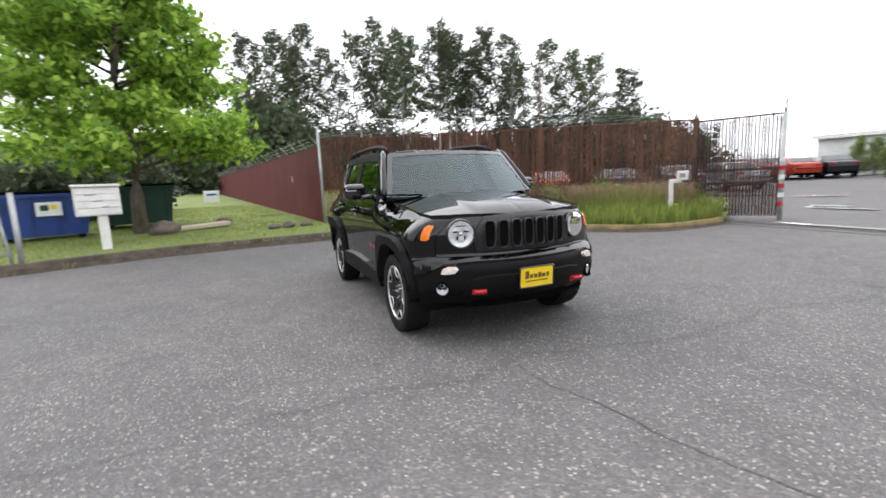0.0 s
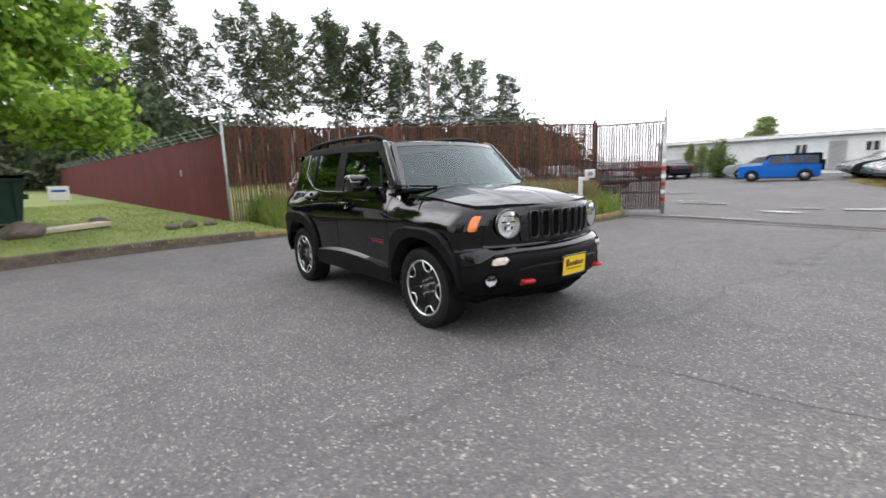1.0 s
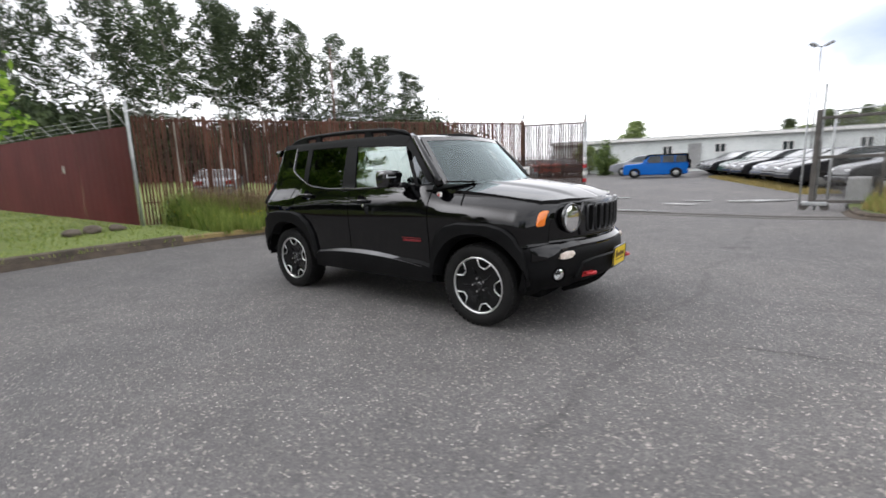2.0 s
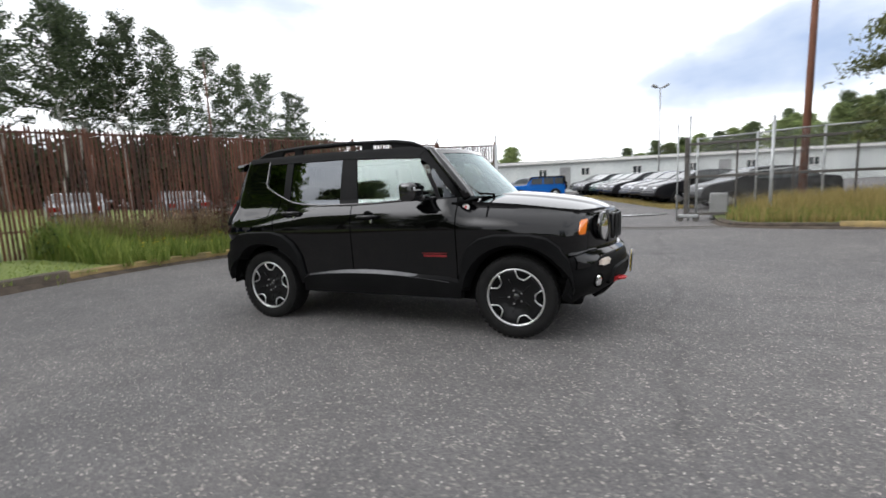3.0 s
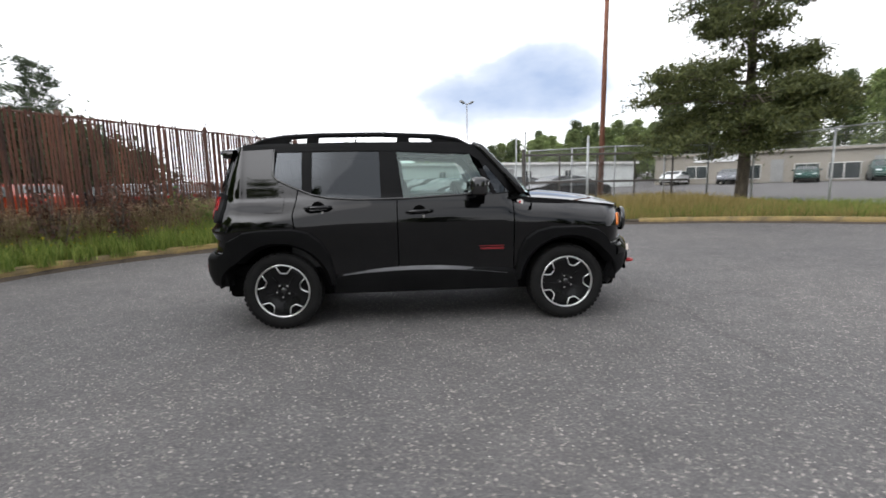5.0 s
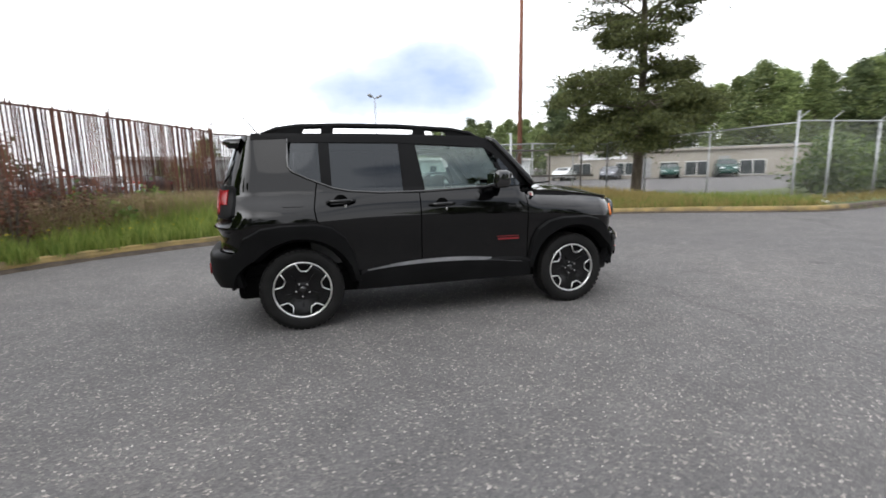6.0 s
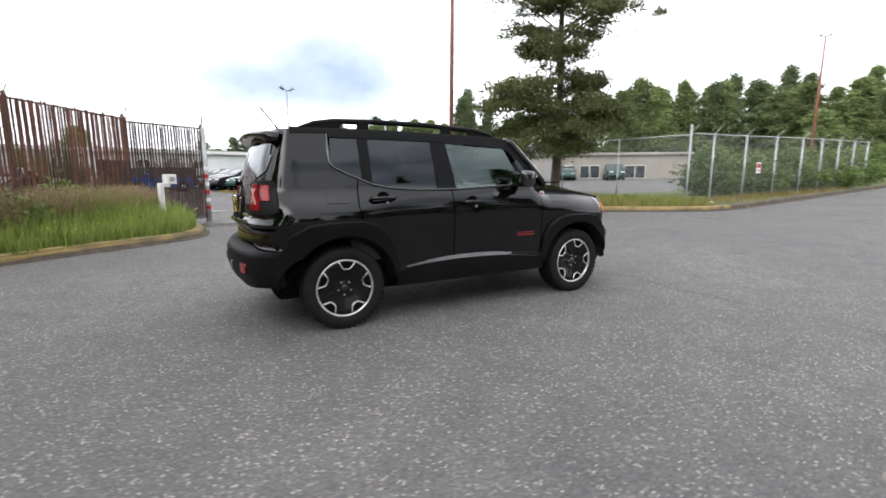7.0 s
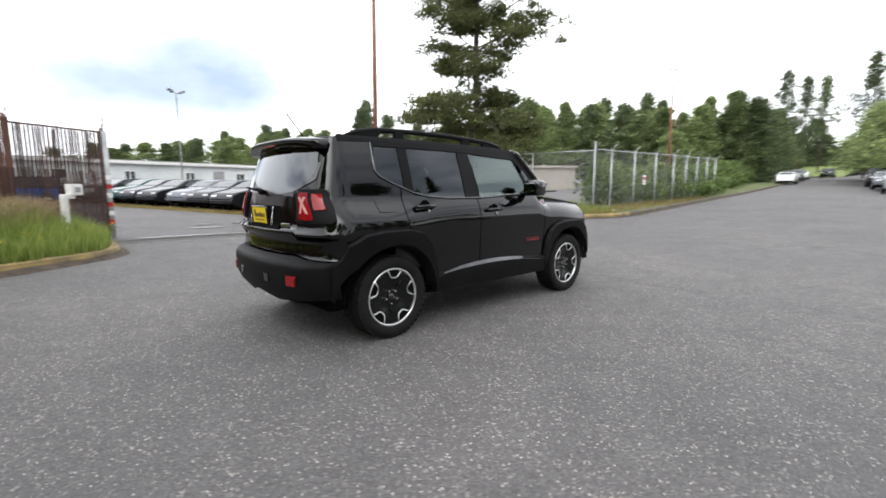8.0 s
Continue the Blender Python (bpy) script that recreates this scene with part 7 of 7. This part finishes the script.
# ---- grass ----
def grass(name, label, places, height, width, material, seed, bend=0.35):
    """Blades as narrow bent triangles, joined into one sheet of stuff."""
    r = np.random.default_rng(seed)
    p = np.asarray(places, float)
    n = len(p)
    a = r.uniform(0, 2 * math.pi, n)
    h = height(p) if callable(height) else height
    h = h * r.uniform(0.55, 1.25, n)
    w = width * r.uniform(0.7, 1.3, n)
    side = np.stack([np.cos(a), np.sin(a), 0 * a], 1)
    lean = np.stack([np.sin(a + r.normal(0, 0.8, n)), np.cos(a + r.normal(0, 0.8, n)), 0 * a], 1) * (h * bend * r.uniform(0.1, 1, n))[:, None]
    up = np.stack([0 * a, 0 * a, h], 1)
    v = np.empty((n, 5, 3))
    v[:, 0], v[:, 1] = p - side * w[:, None] / 2, p + side * w[:, None] / 2
    m = p + up * 0.55 + lean * 0.3
    v[:, 2], v[:, 3] = m + side * w[:, None] * 0.4, m - side * w[:, None] * 0.4
    v[:, 4] = p + up + lean
    me = bpy.data.meshes.new(name)
    me.vertices.add(n * 5)
    me.vertices.foreach_set("co", v.ravel())
    idx = (np.arange(n) * 5)[:, None] + np.array([0, 1, 2, 3, 3, 2, 4])
    me.loops.add(n * 7)
    me.loops.foreach_set("vertex_index", idx.ravel())
    me.polygons.add(n * 2)
    st = np.stack([np.arange(n) * 7, np.arange(n) * 7 + 4], 1).ravel()
    me.polygons.foreach_set("loop_start", st)
    me.polygons.foreach_set("loop_total", np.tile([4, 3], n))
    me.update()
    me.validate()
    me.materials.append(material)
    return tagged(new(name, me), label, "grass", kind="stuff")


def inside(x, y, poly):
    c = False
    for i in range(len(poly)):
        (x0, y0), (x1, y1) = poly[i - 1], poly[i]
        if (y0 > y) != (y1 > y) and x < (x1 - x0) * (y - y0) / (y1 - y0) + x0:
            c = not c
    return c


def scatter(poly, n, height, line, seed, near=0.12, tuft=0.0):
    r = np.random.default_rng(seed)
    xs, ys = [p[0] for p in poly], [p[1] for p in poly]
    out = []
    while len(out) < n:
        x, y = r.uniform(min(xs), max(xs)), r.uniform(min(ys), max(ys))
        if inside(x, y, poly) and from_line(x, y, line) > near and (not tuft or noise.noise((x * 1.6, y * 1.6, seed)) > -tuft + r.uniform(-0.3, 0.3)):
            out.append((x, y, height(x, y) - 0.02))
    return out


STRIP_W = [(-6.25, 0.8), (-6.05, 2.05), (-5.6, 3.05), (-4.85, 4.1), (-3.9, 4.95), (-3.1, 5.55), (-2.5, 6.05), (-2.3, 6.8), (-2.3, 8.0), (-2.5, 8.9), (-3.4, 9.0), (-8.4, 0.35)]
tall = scatter(STRIP_W, 17000, verge_w, LINE_W[::2], 1)
grass("tall_grass", "tall fresh green grass between kerb and rusty fence", tall, lambda p: 0.24 + 0.36 * np.clip(np.array([from_line(a, b, LINE_W[::3]) for a, b, _ in p]), 0, 1.4), 0.016, M_GRASS, 2, 0.5)
back = scatter([(-7.9, 0.8), (-6.3, 2.4), (-4.9, 5.0), (-3.2, 6.9), (-2.8, 8.2), (-3.4, 8.9), (-8.3, 0.5)], 9500, verge_w, LINE_W[::2], 3, 0.55, 0.25)
grass("seeding_grass", "tan seed heads standing over the green grass", back, 0.80, 0.012, M_DRYGRASS, 4, 0.35)
r = np.random.default_rng(23)
heads = np.asarray(back)[r.integers(0, len(back), 16000)] + np.stack([r.normal(0, 0.09, 16000), r.normal(0, 0.09, 16000), r.uniform(0.42, 0.86, 16000)], 1)
tagged(leaf_mesh("seed_heads", heads, 0.032, 0.02, M_SEED, label="pinkish tan seed heads hanging over the grass", aspect=0.35, seed=24), category="grass", kind="stuff")
blooms = np.asarray(tall)[r.integers(0, len(tall), 420)] + np.stack([r.normal(0, 0.05, 420), r.normal(0, 0.05, 420), r.uniform(0.26, 0.46, 420)], 1)
tagged(leaf_mesh("yellow_flowers", blooms, 0.035, 0.01, M_BLOOM, label="small yellow weed flowers in the tall grass", aspect=0.9, seed=25), category="flower", kind="stuff")
lawn = [(-6.25, 0.9), (-6.25, -1.5), (-6.1, -3.6), (-5.7, -5.0), (-5.0, -6.6), (-4.4, -8.6), (-12, -9.5), (-20, -6.5), (-20, -1.7), (-8.7, -0.05)]
grass("lawn_grass", "short mown lawn with longer edges", scatter(lawn, 26000, verge_w, LINE_W[::2], 5), 0.075, 0.014, M_GRASS, 6, 0.7)
STRIP_E = [(4.5, 9.3), (4.8, 8.3), (6.3, 7.5), (8.1, 6.75), (9.6, 5.75), (10.9, 4.6), (11.8, 4.0), (12.4, 3.9), (12.3, 5.2), (11.8, 7.2), (11.6, 8.8), (9.3, 11.2), (5.0, 11.3)]
grass("dry_grass", "golden dry grass on the strip by the pole", scatter(STRIP_E, 21000, verge_e, LINE_E[::2], 7), lambda p: 0.16 + 0.38 * np.clip(np.array([from_line(a, b, LINE_E[::2]) for a, b, _ in p]) / 1.5, 0, 1) * np.clip((11.0 - p[:, 0]) / 2.2, 0.12, 1), 0.016, M_GOLDGRASS, 8, 0.45)
grass("green_grass", "green grass among the dry stalks", scatter(STRIP_E, 8500, verge_e, LINE_E[::2], 9, tuft=0.0), 0.32, 0.016, M_GRASS, 10, 0.5)
ROAD_E = [(12.4, 4.1), (16, 4.2), (20, 4.5), (26, 5.1), (26, 5.9), (20, 5.6), (13, 5.3)]
grass("verge_weeds", "low dry weeds below the chain-link fence", scatter(ROAD_E, 2600, verge_e, LINE_E[::2], 11), 0.16, 0.018, M_GOLDGRASS, 12, 0.6)
LOT_STRIP = [(4.6, 15.6), (3.6, 15.2), (-0.8, 27.5), (0.4, 28.0)]
grass("lot_weeds", "dry yellow weeds in front of the parked row", [(x, y, rise(x, y) - 0.02) for x, y, _ in scatter(LOT_STRIP, 6000, lambda a, b: 0.0, LINE_E[::6], 15)], 0.14, 0.03, M_GOLDGRASS, 16, 0.6)
bank = py_mesh("far_bank", [(110, 8, rise(110, 8)), (230, 4, rise(230, 4) + 7), (230, 40, rise(230, 40) + 9), (115, 34, rise(115, 34) + 1)], [(0, 1, 2, 3)], M_LAWN)
tagged(bank, "far green bank beyond the road", "bank", kind="structure")
tufts = []
r = np.random.default_rng(40)
for line in (LINE_W[cut:], LINE_E, LINE_W[: cut + 1]):
    for i in range(2, len(line) - 1):
        if r.uniform() < 0.10:
            for k in range(14):
                x, y = line[i].x + r.normal(0, 0.10), line[i].y + r.normal(0, 0.10)
                tufts.append((x, y, rise(x, y) + 0.0))
grass("gutter_weeds", "small green weeds rooted along the kerbs", tufts, 0.15, 0.012, M_GRASS, 41, 0.7)


# ---- fences ----
def frame_of(a, b):
    d = Vector(b) - Vector(a)
    return d.length, math.degrees(math.atan2(d.y, d.x))


def slat_mesh(name, w, h, seed):
    """A thin upright board with a ragged, worn top."""
    r = random.Random(seed)
    n = 3
    verts, faces = [], []
    for y in (-0.006, 0.006):
        for i in range(n + 1):
            x = -w / 2 + w * i / n
            verts.append((x, y + 0.0015 * math.sin(3.1 * i + seed), 0))
        for i in range(n + 1):
            x = -w / 2 + w * i / n
            verts.append((x, y + 0.0015 * math.sin(3.1 * i + seed), h - (0.022 if i in (0, n) else 0.0) - r.uniform(0, 0.012)))
    k = n + 1
    for i in range(n):
        faces.append((i, i + 1, k + i + 1, k + i))
        faces.append((2 * k + i + 1, 2 * k + i, 3 * k + i, 3 * k + i + 1))
        faces.append((k + i, k + i + 1, 3 * k + i + 1, 3 * k + i))
    faces += [(0, k, 3 * k, 2 * k), (k - 1, 3 * k - 1, 4 * k - 1, 2 * k - 1)]
    me = bpy.data.meshes.new(name)
    me.from_pydata(verts, [], faces)
    me.materials.append(M_SLAT)
    return me


def wire_net(name, L, z0, z1, parent, pitch=0.12, r=0.0012, material=None):
    """Chain link as crossing wires, flat strips joined into one part."""
    verts, faces = [], []
    H = z1 - z0
    n = int((L + H) / pitch)
    for s in (1, -1):
        for i in range(n + 1):
            x0 = -H + i * pitch if s > 0 else i * pitch
            pts = []
            ta, tb = 0.0, H
            xa, xb = x0, x0 + s * H
            if s > 0:
                ta, tb = max(0, -x0), min(H, L - x0)
            else:
                ta, tb = max(0, x0 - L), min(H, x0)
            if tb - ta < 0.05:
                continue
            p, q = (x0 + s * ta, z0 + ta), (x0 + s * tb, z0 + tb)
            k = r * 0.7071 * 2
            b = len(verts)
            verts += [(p[0] - k, 0.003 * s, p[1] + s * k), (p[0] + k, 0.003 * s, p[1] - s * k), (q[0] + k, 0.003 * s, q[1] - s * k), (q[0] - k, 0.003 * s, q[1] + s * k)]
            faces.append((b, b + 1, b + 2, b + 3))
    ob = py_mesh(name, verts, faces, material or M_GALV, parent, "galvanised chain-link mesh")
    return ob


def wires_on_arms(root, L, top, n, material, toward=-1, lean=0.25, step=2.4):
    for k in range(3):
        z = top + 0.04 + 0.05 * k
        y = toward * lean * 0.4 * (k + 1) / 3
        pts = [(L * i / 24, y + 0.015 * math.sin(i * 2.3 + k), z + 0.02 * math.sin(i * 1.9 + 2 * k)) for i in range(25)]
        part("barbed_wire", tube_bm(pts, 0.0035, 4), material, root, "barbed wire strand")


def rusty_fence(name, a, b, base, top, label, spec):
    """Posts, top rail and upright slats; spec(u) gives the full slat's width share and the height of the filler between."""
    L, turn = frame_of(a, b)
    root = empty(name, label, "fence", pose(a[0], a[1], 0, 0, 0, turn))
    posts = max(2, int(L / 2.985) + 1)
    for i in range(posts):
        x = L - 2.985 * i if L > 3 else L * i / (posts - 1)
        post = part("post", rod_bm((x, 0.11, base - 0.3), (x, 0.11, top + 0.05), 0.04, 0.04, 10), M_RUSTPOST, root, "rusted steel post", flat=False)
        part("wire_arm", rod_bm((x, 0.11, top + 0.03), (x, -0.02, top + 0.24), 0.012, 0.008, 6), M_DARKPOST, root)
    part("top_rail", rod_bm((0, 0.075, top - 0.06), (L, 0.075, top - 0.06), 0.022, 0.022, 8), M_RUSTPOST, root)
    part("bottom_rail", rod_bm((0, 0.075, base + 0.55), (L, 0.075, base + 0.55), 0.018, 0.018, 8), M_RUSTPOST, root)
    wires_on_arms(root, L, top, posts, M_GALV)
    return root, L


def fence_low(u):
    return verge_w(-8.66 + 5.11 * u, 0.11 + 9.09 * u) - 0.05


main, MAIN_L = rusty_fence("slat_fence", FENCE_CORNER, FENCE_BEND, 0.24, 2.72, "tall chain-link fence filled with rust-brown slats and barbed wire", None)
gate, GATE_L = rusty_fence("slat_gate", FENCE_BEND, GATE_POST, 0.06, 2.66, "rusty slatted gate panel with gaps between its slats", None)
post = part("end_post", rod_bm((GATE_L, 0, -0.2), (GATE_L, 0, 2.62), 0.055, 0.055, 12), M_GALV, gate, "grey gate post", flat=False)
for i in range(6):
    part("reflector_band", rod_bm((GATE_L, 0, 0.35 + 0.22 * i), (GATE_L, 0, 0.46 + 0.22 * i), 0.061, 0.061, 12), M_REDPAINT if i % 2 == 0 else M_WHITE, post, "red and white reflective band")
part("mast", rod_bm((GATE_L + 0.02, 0.05, 2.5), (GATE_L + 0.02, 0.05, 3.0), 0.02, 0.015, 8), M_GALV, gate)
part("gate_rail", box_bm((GATE_L, 0.04, 0.06), (GATE_L / 2, 0.05, 1.28), 0.008), M_RUSTPOST, gate)
part("gate_rail", box_bm((GATE_L, 0.04, 0.06), (GATE_L / 2, 0.05, 0.95), 0.008), M_RUSTPOST, gate)
corner = link_mesh("corner_post", rod_bm((0, 0, -0.3), (0.0, 0.0, 2.86), 0.036, 0.036, 12), M_GALV, flat=False)
corner.matrix_basis = pose(FENCE_CORNER[0] + 0.06, FENCE_CORNER[1] - 0.08, 0.2, 0, 0, 0)
tagged(corner, "pale galvanised corner post where red and brown fences meet", "post")


# red sheet fence
def red_fence():
    a, b = (-8.72, 0.02), (-42.0, -4.6)
    L, turn = frame_of(a, b)
    root = empty("sheet_fence", "dark red sheet fence with wire arms along the top", "fence", pose(a[0], a[1], 0, 0, 0, turn))
    n = 13
    for i in range(n):
        x0, x1 = L * i / n, L * (i + 1) / n
        xm, ym = a[0] + (b[0] - a[0]) * (i + 0.5) / n, a[1] + (b[1] - a[1]) * (i + 0.5) / n
        zb = verge_w(xm, ym) - 0.15
        zt = 2.52 + 0.004 * (x0 + x1) / 2
        sheet = bmesh.new()
        m = 34
        rows = []
        for k in range(m + 1):
            x = x0 + (x1 - x0 - 0.012) * k / m
            y = 0.003 * (1 if k % 4 in (1, 2) else 0) + 0.002 * (i % 2)
            rows.append([sheet.verts.new((x, y, zb)), sheet.verts.new((x, y, zt))])
        for p, q in zip(rows, rows[1:]):
            sheet.faces.new((p[0], p[1], q[1], q[0]))
        bmesh.ops.solidify(sheet, geom=sheet.faces[:], thickness=0.006)
        part("panel", sheet, M_REDPANEL, root)
        part("post", rod_bm((x0 + 0.03, -0.06, zb - 0.2), (x0 + 0.03, -0.06, zt + 0.02), 0.035, 0.035, 8), M_DARKPOST, root, flat=False)
        part("wire_arm", rod_bm((x0 + 0.03, -0.03, zt), (x0 - 0.2, 0.30, zt + 0.30), 0.014, 0.010, 6), M_GALV, root)
        part("wire_arm", rod_bm((x0 + 1.3, -0.03, zt), (x0 + 1.05, 0.30, zt + 0.26), 0.014, 0.010, 6), M_GALV, root)
    for k in range(3):
        part("barbed_wire", tube_bm([(L * i / 30, 0.1 * (k + 1), 2.56 + 0.08 * k + 0.004 * L * i / 30) for i in range(31)], 0.005, 4), M_GALV, root)
    part("marker", box_bm((0.07, 0.012, 0.2), (3.4, 0.022, 1.66), 0.003), M_WHITE, root, "small white marker plate")


red_fence()


# sliding gate, chain link and posts east of the drive
def link_fence(name, pts, top, base, label, net=True, extra=0.0, arms=True, thick=0.03):
    root = empty(name, label, "fence", pose(pts[0][0], pts[0][1], 0))
    o = Vector(pts[0])
    for i, p in enumerate(pts):
        q = Vector(p) - o
        zb = rise(*p)
        tall = top + (extra if i in (0,) else 0)
        part("post", rod_bm((q.x, q.y, zb - 0.3), (q.x, q.y, zb + tall), thick, thick, 10), M_GALV, root, "galvanised post", flat=False)
        if arms:
            part("wire_arm", rod_bm((q.x, q.y, zb + top), (q.x + 0.16, q.y - 0.16, zb + top + 0.24), 0.014, 0.01, 6), M_GALV, root)
    for i in range(len(pts) - 1):
        p, q = Vector(pts[i]) - o, Vector(pts[i + 1]) - o
        z0, z1 = rise(*pts[i]), rise(*pts[i + 1])
        part("top_rail", rod_bm((p.x, p.y, z0 + top - 0.03), (q.x, q.y, z1 + top - 0.03), 0.021, 0.021, 8), M_GALV, root, flat=False)
        L, turn = frame_of(pts[i], pts[i + 1])
        if net:
            w = wire_net("mesh", L, 0.08, top - 0.03, root, 0.075, 0.0009)
            w.matrix_basis = pose(p.x, p.y, z0, 0, -math.degrees(math.atan2(z1 - z0, L)), turn)
    return root


road_pts = [(12.34, 4.89), (13.88, 5.0), (16.2, 5.12), (18.5, 5.15), (20.8, 5.2), (23.1, 5.4), (25.4, 5.6), (27.7, 5.8), (30.0, 6.0)]
link_fence("road_fence", road_pts, 2.50, 0.0, "galvanised chain-link fence along the road with shrubs behind", extra=0.25, thick=0.036)
link_fence("yard_fence", [(12.34, 4.89), (11.75, 7.28), (11.3, 9.7), (11.0, 11.6)], 2.45, 0.0, "galvanised chain-link fence running back from the road", arms=False)
link_fence("lot_fence", [(4.0, 10.95), (5.4, 10.6), (6.8, 10.3), (8.9, 10.9), (11.0, 11.6)], 2.40, 0.0, "chain-link fence beside the rolling gate", arms=False)
tall_post = link_mesh("fence_post", rod_bm((0, 0, -0.2), (0, 0, 2.65), 0.04, 0.04, 10), M_GALV, flat=False)
tall_post.matrix_basis = pose(5.42, 9.2, rise(5.42, 9.2))
tagged(tall_post, "lone tall grey fence post in the grass", "post")


def rolling_gate():
    a, b = (3.62, 10.45), (9.2, 10.0)
    L, turn = frame_of(a, b)
    root = empty("rolling_gate", "dark steel rolling gate standing open on small wheels", "gate", pose(a[0], a[1], rise(*a), 0, 0, turn))
    part("end_post", box_bm((0.11, 0.09, 2.3), (0.05, 0, 1.25), 0.01), M_DARKPOST, root, "dark end post")
    part("guide_post", rod_bm((0.12, 0.1, -0.1), (0.12, 0.1, 3.0), 0.03, 0.03, 8), M_GALV, root, flat=False)
    part("guide_post", rod_bm((-0.18, 0.15, -0.1), (-0.18, 0.15, 2.85), 0.022, 0.022, 8), M_GALV, root, flat=False)
    for z in (0.22, 1.28, 2.2):
        part("rail", box_bm((L, 0.06, 0.07), (L / 2, 0, z), 0.01), M_DARKPOST, root)
    for i in range(1, 5):
        part("upright", box_bm((0.05, 0.05, 2.0), (L * i / 4.4, 0.0, 1.22), 0.008), M_DARKPOST, root)
    part("brace", rod_bm((0.1, 0.03, 1.25), (2.6, 0.03, 1.42), 0.02, 0.02, 6), M_GALV, root)
    w = wire_net("mesh", L, 0.25, 2.2, root, 0.085, 0.0009, M_DARKPOST)
    part("wheel_box", box_bm((0.5, 0.14, 0.10), (0.12, 0, 0.16), 0.02), M_GALV, root)
    for x in (-0.08, 0.32):
        part("castor", lathe_bm([(0, -0.03), (0.09, -0.03), (0.09, 0.03), (0, 0.03)], 16), M_DARKPOST, root).matrix_basis = pose(x, 0, 0.09)
    part("bin", box_bm((0.45, 0.4, 0.75), (0.9, 0.35, 0.42), 0.05), M_ROOF, root, "grey box")


rolling_gate()


def warning_sign(x, y, z):
    root = empty("warning_sign", "small red and white sign wired to the fence", "sign", pose(x, y, z, 0, 0, 2))
    part("board", box_bm((0.34, 0.012, 0.42), (0, 0, 0), 0.004), M_BARREDWHITE, root)
    part("board_band", box_bm((0.28, 0.006, 0.16), (0, -0.009, 0.08)), M_REDPAINT, root, "red band")
    part("lettering_bar", box_bm((0.22, 0.006, 0.03), (0, -0.009, -0.07)), M_REDPAINT, root)
    part("lettering_bar", box_bm((0.18, 0.006, 0.03), (0, -0.009, -0.13)), M_REDPAINT, root)


warning_sign(17.1, 5.05, 1.62)
litter = link_mesh("litter", box_bm((0.22, 0.16, 0.07), (0, 0, 0), 0.03), M_WHITE)
litter.matrix_basis = pose(12.75, 4.25, verge_e(12.75, 4.25) + 0.05, 8, 5, 30)
tagged(litter, "crumpled white litter on the verge", "litter")


def guard_rail():
    root = empty("tube_gate", "grey tube gate frame at the lawn's edge", "gate", pose(-5.35, -5.85, verge_w(-5.35, -5.85), 0, 0, 118))
    part("post", rod_bm((0, 0, -0.2), (0.0, 0.0, 1.32), 0.045, 0.045, 10), M_GALV, root, flat=False)
    part("post", rod_bm((-0.1, 0.05, -0.2), (-0.22, 0.05, 1.1), 0.025, 0.025, 8), M_GALV, root, flat=False)
    part("rail", rod_bm((-0.2, 0.05, 1.05), (-2.6, 0.05, 1.05), 0.022, 0.022, 8), M_GALV, root, flat=False)
    part("rail", rod_bm((-0.1, 0.05, 0.22), (-2.6, 0.05, 0.22), 0.022, 0.022, 8), M_GALV, root, flat=False)
    w = wire_net("mesh", 2.4, 0.22, 1.05, root, 0.10)
    w.matrix_basis = pose(-2.6, 0.05, 0)


guard_rail()


# ---- slats, one by one ----
MESHES = {}


def slat(parent, x, w, z0, z1, k, turn=0.0):
    key = (round(w, 3), k % 5)
    if key not in MESHES:
        MESHES[key] = slat_mesh("slat", w, 1.0, k % 5)
        # every width but the main fence's takes the colour darkened for backlight
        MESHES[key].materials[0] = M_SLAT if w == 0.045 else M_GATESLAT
    ob = new("slat", MESHES[key])
    ob.parent = parent
    ob.matrix_basis = pose(x, 0.004 * math.sin(k * 2.7), z0, 0.1 * math.sin(k * 1.9), 0.22 * math.sin(k * 1.3), turn + 0.8 * math.sin(k)) @ Matrix.Diagonal((1, 1, z1 - z0, 1))


# upright slats with open gaps between them: what stands behind shows through
pitch = 0.07
for i in range(int(MAIN_L / pitch)):
    u = (i + 0.5) * pitch
    top = 2.70 + 0.08 * max(0.0, 1 - u / 4) + 0.03 * math.sin(i * 1.7) + 0.025 * math.sin(i * 5.1)
    slat(main, u + 0.006 * math.sin(i * 3.3), 0.045, fence_low(u / MAIN_L), top, i, 6.0 * math.sin(i * 2.1))
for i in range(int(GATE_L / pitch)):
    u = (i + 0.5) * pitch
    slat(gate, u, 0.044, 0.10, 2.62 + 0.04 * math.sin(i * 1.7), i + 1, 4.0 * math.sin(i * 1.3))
# a second, lower row of boards closes the gate and the last stretch of fence
for i in range(int((1.15 + GATE_L) / pitch)):
    u = (i + 1) * pitch - 1.15
    host, x = (main, MAIN_L + u) if u < 0 else (gate, u)
    if x < GATE_L - 0.03 or host is main:
        slat(host, x, 0.052, 0.14, 0.93 + 0.02 * math.sin(i * 2.3), i + 2)
        slat(host, x, 0.050, 1.03, 1.66 + 0.012 * math.sin(i * 3.1), i + 4)
